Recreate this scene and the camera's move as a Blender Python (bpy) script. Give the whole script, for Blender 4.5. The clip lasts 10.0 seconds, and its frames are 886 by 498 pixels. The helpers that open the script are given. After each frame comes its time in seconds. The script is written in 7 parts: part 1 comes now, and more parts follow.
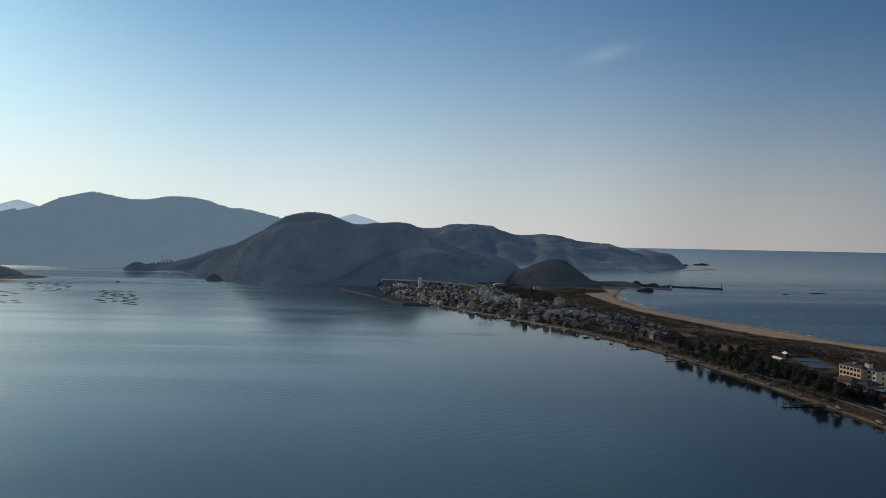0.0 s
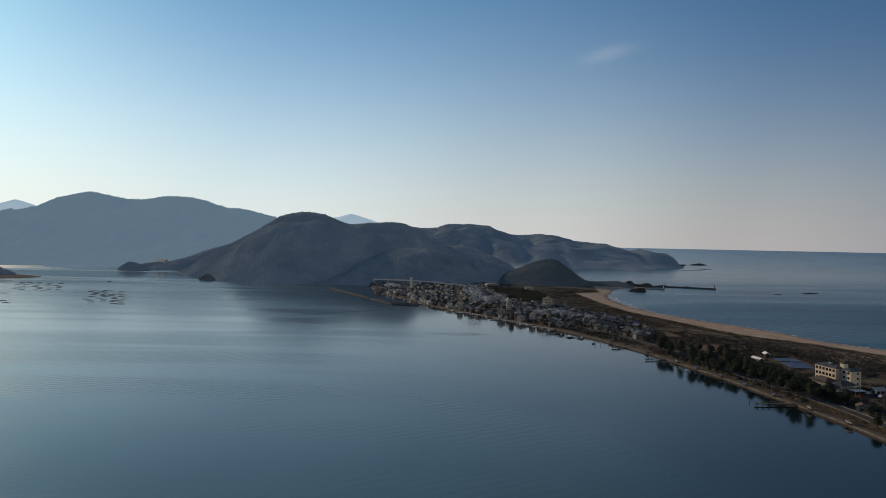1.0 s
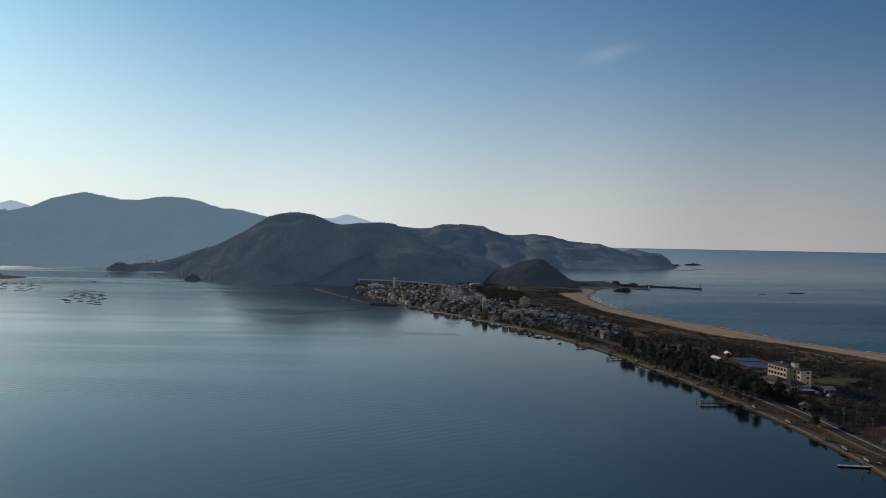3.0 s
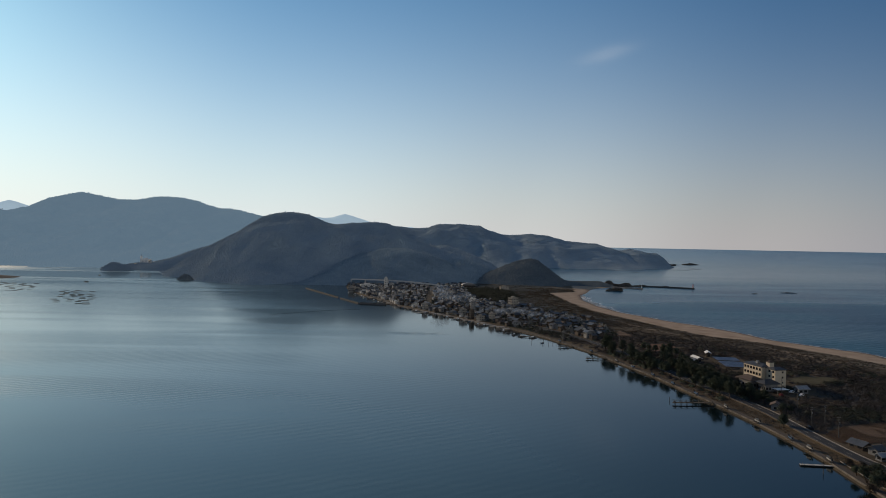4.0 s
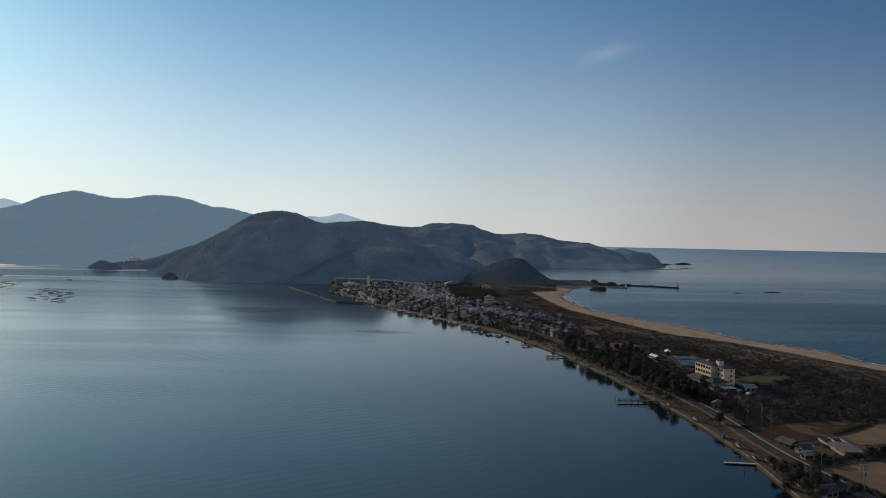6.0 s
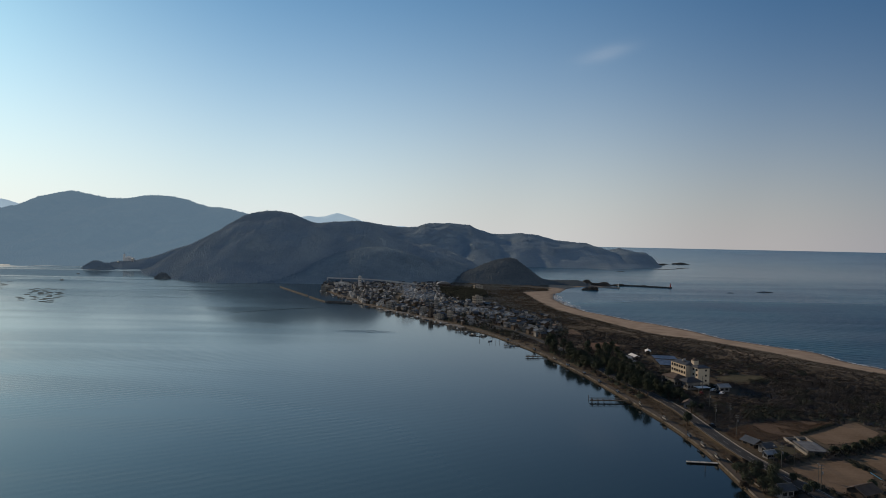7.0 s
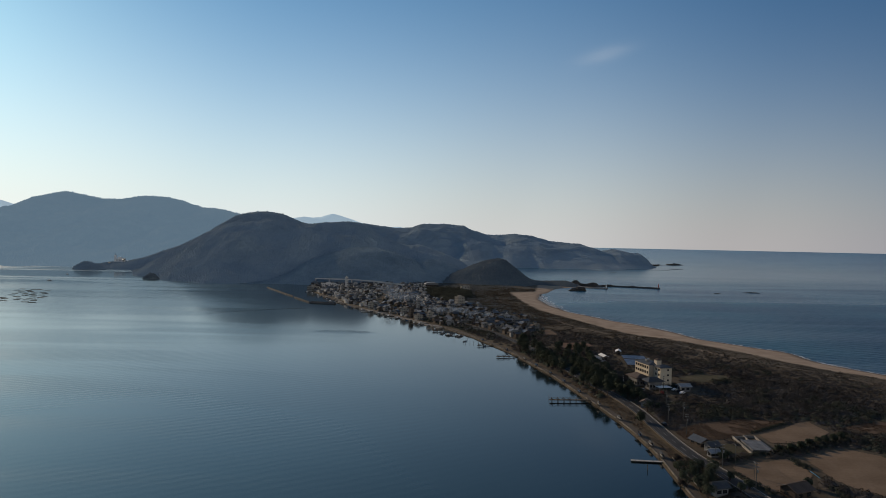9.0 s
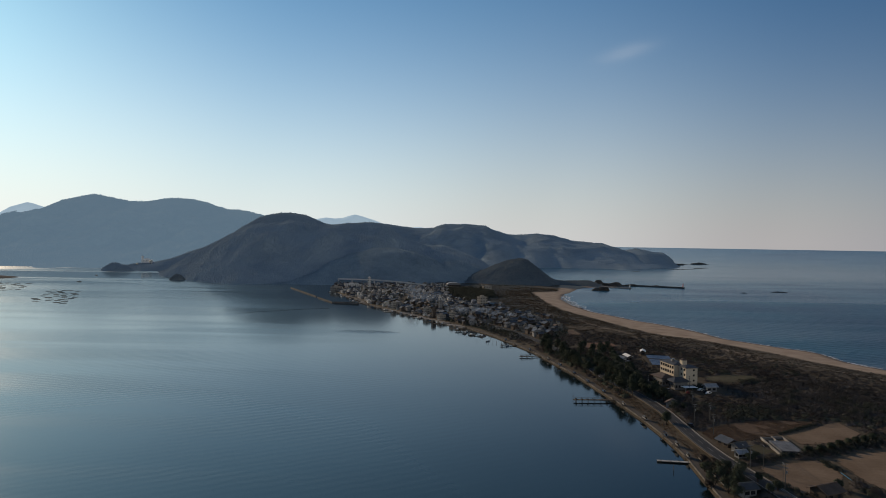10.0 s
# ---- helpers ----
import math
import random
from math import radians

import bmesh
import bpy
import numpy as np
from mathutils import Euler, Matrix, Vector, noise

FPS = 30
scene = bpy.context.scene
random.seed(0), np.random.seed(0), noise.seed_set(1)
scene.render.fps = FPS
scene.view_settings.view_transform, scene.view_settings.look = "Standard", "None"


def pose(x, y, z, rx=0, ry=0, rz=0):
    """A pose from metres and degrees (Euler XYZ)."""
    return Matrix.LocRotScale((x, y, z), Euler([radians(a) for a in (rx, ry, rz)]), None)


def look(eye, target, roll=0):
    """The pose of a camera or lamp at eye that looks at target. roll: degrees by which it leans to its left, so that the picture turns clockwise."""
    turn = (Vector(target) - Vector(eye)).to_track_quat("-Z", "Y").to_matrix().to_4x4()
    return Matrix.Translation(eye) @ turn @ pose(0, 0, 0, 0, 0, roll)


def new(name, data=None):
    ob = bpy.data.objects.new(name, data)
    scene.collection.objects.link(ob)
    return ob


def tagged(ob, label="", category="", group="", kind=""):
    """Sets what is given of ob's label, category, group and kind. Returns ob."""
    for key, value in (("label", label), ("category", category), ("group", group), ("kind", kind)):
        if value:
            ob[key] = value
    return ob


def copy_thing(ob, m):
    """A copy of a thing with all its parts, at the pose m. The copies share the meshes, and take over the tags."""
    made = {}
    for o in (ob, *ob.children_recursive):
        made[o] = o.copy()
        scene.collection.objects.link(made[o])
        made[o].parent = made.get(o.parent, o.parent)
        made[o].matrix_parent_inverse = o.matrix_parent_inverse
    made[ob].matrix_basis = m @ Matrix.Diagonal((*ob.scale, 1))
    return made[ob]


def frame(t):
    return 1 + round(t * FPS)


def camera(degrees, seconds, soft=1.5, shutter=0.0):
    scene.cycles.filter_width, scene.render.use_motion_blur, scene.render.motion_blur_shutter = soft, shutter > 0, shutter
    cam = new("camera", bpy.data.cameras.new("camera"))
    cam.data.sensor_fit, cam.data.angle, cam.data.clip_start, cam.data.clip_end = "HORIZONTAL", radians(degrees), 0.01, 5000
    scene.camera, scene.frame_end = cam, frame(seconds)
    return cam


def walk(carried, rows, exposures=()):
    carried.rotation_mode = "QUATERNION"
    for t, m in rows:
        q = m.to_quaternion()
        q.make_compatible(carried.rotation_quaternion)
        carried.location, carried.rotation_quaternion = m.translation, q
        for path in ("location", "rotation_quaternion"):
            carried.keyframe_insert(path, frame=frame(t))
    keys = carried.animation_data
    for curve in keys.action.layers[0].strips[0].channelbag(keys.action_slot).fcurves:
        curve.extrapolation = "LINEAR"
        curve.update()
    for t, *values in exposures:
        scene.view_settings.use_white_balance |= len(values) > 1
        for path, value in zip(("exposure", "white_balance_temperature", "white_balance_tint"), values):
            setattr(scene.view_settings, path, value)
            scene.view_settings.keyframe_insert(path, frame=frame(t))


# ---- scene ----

# ---------------------------------------------------------------- camera
cam = camera(69.2, 10.0, soft=0.6)
PATH = [
    (0, (0.02, -0.01, 84.88), (0.01, 999.95, 75.48), 1.11),
    (0.5, (7.76, 0.21, 84.92), (7.59, 1000.16, 75.44), 1.13),
    (1, (15.45, 0.41, 84.97), (14.98, 1000.37, 75.57), 1.13),
    (1.5, (22.85, 0.57, 85.01), (22.73, 1000.52, 75.53), 1.15),
    (2, (30.13, 0.69, 85.05), (29.80, 1000.65, 75.75), 1.14),
    (2.5, (37.67, 0.79, 85.07), (37.06, 1000.75, 76.24), 1.08),
    (4, (60.50, 0.95, 85.00), (59.23, 1000.91, 75.96), 1.07),
    (4.5, (67.64, 1.03, 84.98), (66.86, 1000.98, 75.19), 1.09),
    (5, (75.01, 1.12, 84.95), (74.41, 1001.06, 74.92), 1.07),
    (5.5, (82.53, 1.17, 84.94), (82.18, 1001.12, 74.65), 1.14),
    (7, (104.69, 0.95, 84.97), (104.98, 1000.90, 74.84), 1.15),
    (7.5, (112.11, 0.70, 84.98), (112.27, 1000.65, 74.95), 1.13),
    (8, (119.72, 0.30, 85.00), (119.44, 1000.25, 74.82), 1.15),
    (8.5, (124.90, -0.18, 85.04), (122.80, 999.78, 76.08), 1.17),
    (9, (125.53, -0.69, 85.07), (127.76, 999.27, 76.22), 1.17),
    (9.5, (124.99, -1.27, 85.06), (121.78, 998.68, 76.20), 1.13),
    (10, (124.61, -1.96, 85.03), (93.49, 997.51, 75.80), 0.89),
]
walk(cam, [(t, look(eye, target, roll)) for t, eye, target, roll in PATH],
     exposures=((0.0, 0.0), (10.0, 0.0)))

# ---------------------------------------------------------------- light
SUN_TO = Vector((-0.682, 0.731, 0)).normalized()
SUN_EL = radians(16.5)
sun_dir = Vector((SUN_TO.x * math.cos(SUN_EL), SUN_TO.y * math.cos(SUN_EL), math.sin(SUN_EL)))
sun = new("sun", bpy.data.lights.new("sun", "SUN"))
sun.data.energy, sun.data.angle, sun.data.color = 3.0, radians(0.53), (1.0, 0.77, 0.52)
sun.matrix_world = look(sun_dir * 1000, (0, 0, 0))

world = bpy.data.worlds.new("sky")
scene.world = world
world.use_nodes = True
wn, wl = world.node_tree.nodes, world.node_tree.links
wn.clear()
sky = wn.new("ShaderNodeTexSky")
sky.sky_type, sky.sun_disc = "NISHITA", False
sky.sun_elevation = SUN_EL
sky.sun_rotation = math.atan2(SUN_TO.x, SUN_TO.y)
sky.altitude, sky.air_density, sky.dust_density, sky.ozone_density = 0, 1.0, 0.3, 3.0
tint = wn.new("ShaderNodeMix")
tint.data_type, tint.blend_type = "RGBA", "MULTIPLY"
tint.inputs["Factor"].default_value = 1.0
wl.new(sky.outputs[0], tint.inputs["A"])
clear_air = wn.new("ShaderNodeBackground")
wl.new(tint.outputs["Result"], clear_air.inputs["Color"])
# sea haze: pale towards the sun, grey-blue to its side, thinning with height above the horizon
way = wn.new("ShaderNodeTexCoord")
toward = wn.new("ShaderNodeVectorMath")
toward.operation = "DOT_PRODUCT"
toward.inputs[1].default_value = sun_dir
wl.new(way.outputs["Generated"], toward.inputs[0])
# the clear sky deepens away from the sun
deepen = wn.new("ShaderNodeMapRange")
deepen.inputs["From Min"].default_value, deepen.inputs["From Max"].default_value = 0.05, 0.65
deepen.inputs["To Min"].default_value, deepen.inputs["To Max"].default_value = 0.054, 0.074
wl.new(toward.outputs["Value"], deepen.inputs["Value"])
wl.new(deepen.outputs[0], clear_air.inputs["Strength"])
hue = wn.new("ShaderNodeMix")
hue.data_type = "RGBA"
hue.inputs["A"].default_value, hue.inputs["B"].default_value = (0.43, 0.84, 1.14, 1), (0.47, 0.99, 1.18, 1)
turned = wn.new("ShaderNodeMapRange")
turned.inputs["From Min"].default_value, turned.inputs["From Max"].default_value = 0.1, 0.75
wl.new(toward.outputs["Value"], turned.inputs["Value"])
wl.new(turned.outputs[0], hue.inputs["Factor"])
wl.new(hue.outputs["Result"], tint.inputs["B"])
spread = wn.new("ShaderNodeMapRange")
spread.inputs["From Min"].default_value, spread.inputs["From Max"].default_value = -1.0, 1.0
wl.new(toward.outputs["Value"], spread.inputs["Value"])
tone = wn.new("ShaderNodeValToRGB")
tone.color_ramp.interpolation = "EASE"
stops = tone.color_ramp.elements
# stops below 0.5: unseen sky behind the camera, brightened as fill for facing slopes
stops[0].color, stops[1].color = (0.90, 0.90, 0.88, 1), (0.94, 0.93, 0.89, 1)
for at, rgb in ((0.28, (0.56, 0.585, 0.60)), (0.55, (0.315, 0.315, 0.345)), (0.68, (0.43, 0.415, 0.415)), (0.815, (0.605, 0.605, 0.595)), (0.945, (0.78, 0.815, 0.81))):
    stops.new(at).color = (*rgb, 1)
wl.new(spread.outputs[0], tone.inputs[0])
haze = wn.new("ShaderNodeBackground")
haze.inputs["Strength"].default_value = 1.0
wl.new(tone.outputs[0], haze.inputs["Color"])
height = wn.new("ShaderNodeSeparateXYZ")
wl.new(way.outputs["Generated"], height.inputs[0])
# the haze reaches higher on the sun's side
aside = wn.new("ShaderNodeMath")
aside.operation = "ABSOLUTE"
wl.new(toward.outputs["Value"], aside.inputs[0])
depth = wn.new("ShaderNodeMapRange")
depth.inputs["From Min"].default_value, depth.inputs["From Max"].default_value = 0.0, 0.68
depth.inputs["To Min"].default_value, depth.inputs["To Max"].default_value = 0.128, 0.208
wl.new(aside.outputs[0], depth.inputs["Value"])
# fill: behind the camera the haze is raised to light slopes facing the view
back_fill = wn.new("ShaderNodeMapRange")
back_fill.inputs["From Min"].default_value, back_fill.inputs["From Max"].default_value = -0.05, -0.8
back_fill.inputs["To Min"].default_value, back_fill.inputs["To Max"].default_value = 0.145, 0.85
wl.new(toward.outputs["Value"], back_fill.inputs["Value"])
deeper = wn.new("ShaderNodeMath")
deeper.operation = "MAXIMUM"
wl.new(depth.outputs[0], deeper.inputs[0])
wl.new(back_fill.outputs[0], deeper.inputs[1])
thin = []
for op, val in (("MAXIMUM", 0.0), ("DIVIDE", 0.235), ("POWER", 1.5), ("MULTIPLY", -1.0), ("EXPONENT", None)):
    nd = wn.new("ShaderNodeMath")
    nd.operation = op
    if val is not None:
        nd.inputs[1].default_value = val
    wl.new(thin[-1].outputs[0] if thin else height.outputs["Z"], nd.inputs[0])
    if op == "DIVIDE":
        wl.new(deeper.outputs[0], nd.inputs[1])
    thin.append(nd)
layered = wn.new("ShaderNodeMixShader")
wl.new(thin[-1].outputs[0], layered.inputs[0])
wl.new(clear_air.outputs[0], layered.inputs[1])
wl.new(haze.outputs[0], layered.inputs[2])
# one thin slanting wisp of cirrus high over the sea
wisp = Vector((0.2285, 0.934, 0.277)).normalized()
side = wisp.cross(Vector((0, 0, 1))).normalized()
rise = side.cross(wisp)
square = None
for axis, size in ((side * 0.966 + rise * 0.259, 0.036), (rise * 0.966 - side * 0.259, 0.0105)):
    along = wn.new("ShaderNodeVectorMath")
    along.operation = "DOT_PRODUCT"
    along.inputs[1].default_value = axis / size
    wl.new(way.outputs["Generated"], along.inputs[0])
    sq = wn.new("ShaderNodeMath")
    sq.operation = "MULTIPLY"
    wl.new(along.outputs["Value"], sq.inputs[0])
    wl.new(along.outputs["Value"], sq.inputs[1])
    if square is None:
        square = sq
    else:
        total = wn.new("ShaderNodeMath")
        total.operation = "ADD"
        wl.new(square.outputs[0], total.inputs[0])
        wl.new(sq.outputs[0], total.inputs[1])
fade = wn.new("ShaderNodeMath")
fade.operation = "MULTIPLY"
fade.inputs[1].default_value = -1.0
wl.new(total.outputs[0], fade.inputs[0])
ahead = wn.new("ShaderNodeVectorMath")
ahead.operation = "DOT_PRODUCT"
ahead.inputs[1].default_value = wisp
wl.new(way.outputs["Generated"], ahead.inputs[0])
front = wn.new("ShaderNodeMath")
front.operation = "GREATER_THAN"
front.inputs[1].default_value = 0.5
wl.new(ahead.outputs["Value"], front.inputs[0])
soft_edge = wn.new("ShaderNodeMath")
soft_edge.operation = "EXPONENT"
wl.new(fade.outputs[0], soft_edge.inputs[0])
reach = wn.new("ShaderNodeMath")
reach.operation = "MULTIPLY"
wl.new(soft_edge.outputs[0], reach.inputs[0])
wl.new(front.outputs[0], reach.inputs[1])
strand_map = wn.new("ShaderNodeMapping")
strand_map.inputs["Rotation"].default_value, strand_map.inputs["Scale"].default_value = (0, radians(-18), 0), (7, 7, 34)
wl.new(way.outputs["Generated"], strand_map.inputs["Vector"])
strand = wn.new("ShaderNodeTexNoise")
strand.inputs["Scale"].default_value, strand.inputs["Detail"].default_value = 1.6, 5
wl.new(strand_map.outputs[0], strand.inputs["Vector"])
veil = wn.new("ShaderNodeMath")
veil.operation = "MULTIPLY"
wl.new(reach.outputs[0], veil.inputs[0])
wl.new(strand.outputs["Fac"], veil.inputs[1])
veil_thin = wn.new("ShaderNodeMath")
veil_thin.operation = "MULTIPLY"
veil_thin.inputs[1].default_value = 0.40
wl.new(veil.outputs[0], veil_thin.inputs[0])
cirrus = wn.new("ShaderNodeBackground")
cirrus.inputs["Color"].default_value, cirrus.inputs["Strength"].default_value = (0.46, 0.52, 0.60, 1), 1.0
clouded = wn.new("ShaderNodeMixShader")
wl.new(veil_thin.outputs[0], clouded.inputs[0])
wl.new(layered.outputs[0], clouded.inputs[1])
wl.new(cirrus.outputs[0], clouded.inputs[2])
wout = wn.new("ShaderNodeOutputWorld")
wl.new(clouded.outputs[0], wout.inputs["Surface"])


# ---------------------------------------------------------------- materials
def mat(name, tones, rough=0.8, scale=0.5, fine=6.0, bump=0.0, bump_scale=4.0, metal=0.0, per_object=0.0,
        per_island=0.0, spec=0.12, sheen=0.0, stretch=(1, 1, 1)):
    """A procedural surface: tones run along a two-scale noise; per_object and per_island vary the value."""
    m = bpy.data.materials.new(name)
    m.use_nodes = True
    n, l = m.node_tree.nodes, m.node_tree.links
    b = n["Principled BSDF"]
    b.inputs["Roughness"].default_value = rough
    b.inputs["Metallic"].default_value = metal
    b.inputs["Specular IOR Level"].default_value = spec
    if sheen:
        b.inputs["Sheen Weight"].default_value = sheen
        b.inputs["Sheen Roughness"].default_value = 0.6
    tc = n.new("ShaderNodeNewGeometry")
    mp = n.new("ShaderNodeMapping")
    mp.inputs["Scale"].default_value = stretch
    l.new(tc.outputs["Position"], mp.inputs["Vector"])
    big = n.new("ShaderNodeTexNoise")
    big.inputs["Scale"].default_value, big.inputs["Detail"].default_value = scale, 5
    small = n.new("ShaderNodeTexNoise")
    small.inputs["Scale"].default_value, small.inputs["Detail"].default_value = fine, 3
    l.new(mp.outputs[0], big.inputs["Vector"])
    l.new(mp.outputs[0], small.inputs["Vector"])
    mixv = n.new("ShaderNodeMath")
    mixv.operation = "MULTIPLY_ADD"
    mixv.inputs[1].default_value = 0.45
    l.new(small.outputs["Fac"], mixv.inputs[0])
    sub = n.new("ShaderNodeMath")
    sub.operation = "MULTIPLY_ADD"
    sub.inputs[1].default_value, sub.inputs[2].default_value = 0.9, -0.15
    l.new(big.outputs["Fac"], sub.inputs[0])
    l.new(sub.outputs[0], mixv.inputs[2])
    value = mixv.outputs[0]
    for amount, source in ((per_object, "object"), (per_island, "island")):
        if amount:
            src = n.new("ShaderNodeObjectInfo").outputs["Random"] if source == "object" else tc.outputs["Random Per Island"]
            add = n.new("ShaderNodeMath")
            add.operation = "MULTIPLY_ADD"
            add.inputs[1].default_value = amount
            l.new(src, add.inputs[0])
            off = n.new("ShaderNodeMath")
            off.operation = "SUBTRACT"
            off.inputs[1].default_value = amount / 2
            l.new(value, add.inputs[2])
            l.new(add.outputs[0], off.inputs[0])
            value = off.outputs[0]
    ramp = n.new("ShaderNodeValToRGB")
    els = ramp.color_ramp.elements
    while len(els) < len(tones):
        els.new(0.5)
    for i, c in enumerate(tones):
        els[i].position = 0.22 + 0.56 * i / max(1, len(tones) - 1)
        els[i].color = (*c, 1)
    l.new(value, ramp.inputs[0])
    l.new(ramp.outputs[0], b.inputs["Base Color"])
    if bump:
        bn = n.new("ShaderNodeTexNoise")
        bn.inputs["Scale"].default_value, bn.inputs["Detail"].default_value = bump_scale, 4
        l.new(mp.outputs[0], bn.inputs["Vector"])
        bp = n.new("ShaderNodeBump")
        bp.inputs["Strength"].default_value, bp.inputs["Distance"].default_value = 1.0, bump
        l.new(bn.outputs["Fac"], bp.inputs["Height"])
        l.new(bp.outputs[0], b.inputs["Normal"])
    return m


def water(name, dark_body, pale_body, waves, swell, streak, rough_lo, rough_hi, angle, chop=0.9, calm=0.5, band=0.5, lee=None, slick=None, lull=0.2, paws=()):
    """Water: a dielectric over a body colour, ripples at two scales, slicks and breezes.
    lee: (a, b, u0, u1), the wind picks up and the body colour pales as a*x + b*y goes from u0 to u1; slick: stops of
    (y, wind) along the far reach;
    paws: (x, y, half length, half width) of gusts that ruffle the surface."""
    m = bpy.data.materials.new(name)
    m.use_nodes = True
    n, l = m.node_tree.nodes, m.node_tree.links
    b = n["Principled BSDF"]
    b.inputs["IOR"].default_value = 1.333
    geo = n.new("ShaderNodeNewGeometry")

    def mapped(scale, turn=angle):
        mp = n.new("ShaderNodeMapping")
        mp.inputs["Scale"].default_value = scale
        mp.inputs["Rotation"].default_value = (0, 0, turn)
        l.new(geo.outputs["Position"], mp.inputs["Vector"])
        return mp.outputs[0]

    def noise_of(vec, scale, detail, dist=0.0):
        t = n.new("ShaderNodeTexNoise")
        t.inputs["Scale"].default_value, t.inputs["Detail"].default_value = scale, detail
        t.inputs["Distortion"].default_value = dist
        l.new(vec, t.inputs["Vector"])
        return t.outputs["Fac"]

    def math_of(op, a, c=None, d=None):
        t = n.new("ShaderNodeMath")
        t.operation = op
        for i, v in enumerate((a, c, d)):
            if v is None:
                continue
            if isinstance(v, (int, float)):
                t.inputs[i].default_value = v
            else:
                l.new(v, t.inputs[i])
        return t.outputs[0]

    def span(value, a, c, lo, hi, smooth=True):
        t = n.new("ShaderNodeMapRange")
        t.interpolation_type = "SMOOTHSTEP" if smooth else "LINEAR"
        for key, v in (("From Min", a), ("From Max", c), ("To Min", lo), ("To Max", hi)):
            t.inputs[key].default_value = v
        l.new(value, t.inputs["Value"])
        return t.outputs[0]

    # the wind: patches of calmer and rougher water, drawn out across the view
    wind = span(noise_of(mapped((0.32, 2.1, 1), 0.06), streak, 4, 0.7), 0.38, 0.64, lull, 1.0)
    if lee or slick:
        xyz = n.new("ShaderNodeSeparateXYZ")
        l.new(geo.outputs["Position"], xyz.inputs[0])
        wander = noise_of(mapped((0.5, 1.2, 1), 0.15), 0.005, 3, 0.5)
    if lee:
        u = math_of("MULTIPLY_ADD", xyz.outputs["X"], lee[0], math_of("MULTIPLY", xyz.outputs["Y"], lee[1]))
        u = math_of("MULTIPLY_ADD", wander, 150.0, math_of("SUBTRACT", u, 75.0))
        open_water = span(u, lee[2], lee[3], 0.0, 1.0)
        wind = math_of("MULTIPLY", wind, open_water)
    if slick:
        y = math_of("MULTIPLY_ADD", wander, 90.0, math_of("SUBTRACT", xyz.outputs["Y"], 45.0))
        ramp = n.new("ShaderNodeValToRGB")
        els = ramp.color_ramp.elements
        ramp.color_ramp.interpolation = "EASE"
        while len(els) < len(slick):
            els.new(0.5)
        for e, (yy, v) in zip(els, slick):
            e.position, e.color = yy / 2000.0, (v, v, v, 1)
        l.new(math_of("DIVIDE", y, 2000.0), ramp.inputs[0])
        wind = math_of("MULTIPLY", wind, ramp.outputs[0])
    gust = 0.0
    for px, py, rx, ry in paws:
        du = math_of("DIVIDE", math_of("SUBTRACT", xyz.outputs["X"], px), rx)
        dv = math_of("DIVIDE", math_of("MULTIPLY_ADD", wander, 1.4 * ry, math_of("SUBTRACT", xyz.outputs["Y"], py + 0.7 * ry)), ry)
        far = math_of("ADD", math_of("MULTIPLY", du, du), math_of("MULTIPLY", dv, dv))
        gust = math_of("MAXIMUM", gust, span(far, 1.0, 0.2, 0.0, 1.0))
    l.new(math_of("MULTIPLY_ADD", wind, rough_hi - rough_lo, rough_lo), b.inputs["Roughness"])
    body = n.new("ShaderNodeMix")
    body.data_type = "RGBA"
    body.inputs["A"].default_value, body.inputs["B"].default_value = (*dark_body, 1), (*pale_body, 1)
    pale_share = span(noise_of(mapped((1, 1, 1)), 0.004, 3), 0.35, 0.65, 0.6 if lee else 0.0, 1.0)
    l.new(math_of("MULTIPLY", pale_share, open_water) if lee else pale_share, body.inputs["Factor"])
    l.new(body.outputs["Result"], b.inputs["Base Color"])
    w = n.new("ShaderNodeTexWave")
    w.wave_type, w.bands_direction = "BANDS", "Y"
    w.inputs["Scale"].default_value, w.inputs["Distortion"].default_value = swell, 3.5
    w.inputs["Detail"].default_value, w.inputs["Detail Scale"].default_value = 3, 1.5
    l.new(mapped((1, 1, 1)), w.inputs["Vector"])
    ripple = math_of("MULTIPLY_ADD", w.outputs["Fac"], band, noise_of(mapped((0.6, 1.4, 1)), chop, 5))
    height = math_of("MULTIPLY", ripple, math_of("MULTIPLY_ADD", gust, 2.2, math_of("MULTIPLY_ADD", wind, 1.0 - calm, calm)))
    bp = n.new("ShaderNodeBump")
    bp.inputs["Strength"].default_value, bp.inputs["Distance"].default_value = 1.0, waves
    l.new(height, bp.inputs["Height"])
    l.new(bp.outputs[0], b.inputs["Normal"])
    return m


# pale body colour on the open side stands in for brighter reflected light
M_LAKE = water("lake_water", (0.004, 0.010, 0.011), (0.092, 0.164, 0.186), 0.026, 0.058, 0.0055, 0.10, 0.20, radians(-32), 0.9, 0.10, 0.9,
               lee=(1.0, 0.36, 310.0, 90.0), slick=((0, 1.0), (900, 1.0), (1180, 1.3), (1270, 2.5), (1300, 2.5), (1345, 0.2), (1530, 0.15), (1580, 3.0)),
               paws=((36, 600, 38, 12),))
# sea ripples fade with y to fit the view: the far sea reflects paler
M_SEA = water("sea_water", (0.000, 0.036, 0.080), (0.000, 0.076, 0.124), 0.95, 0.022, 0.004, 0.14, 0.34, radians(30), 0.21, 0.08, 0.16,
              slick=((0, 1.0), (700, 1.0), (1200, 0.6), (1950, 0.2)), lull=0.7)
for m_, gloss in ((M_LAKE, 0.60), (M_SEA, 0.27)):
    m_.node_tree.nodes["Principled BSDF"].inputs["Specular IOR Level"].default_value = gloss
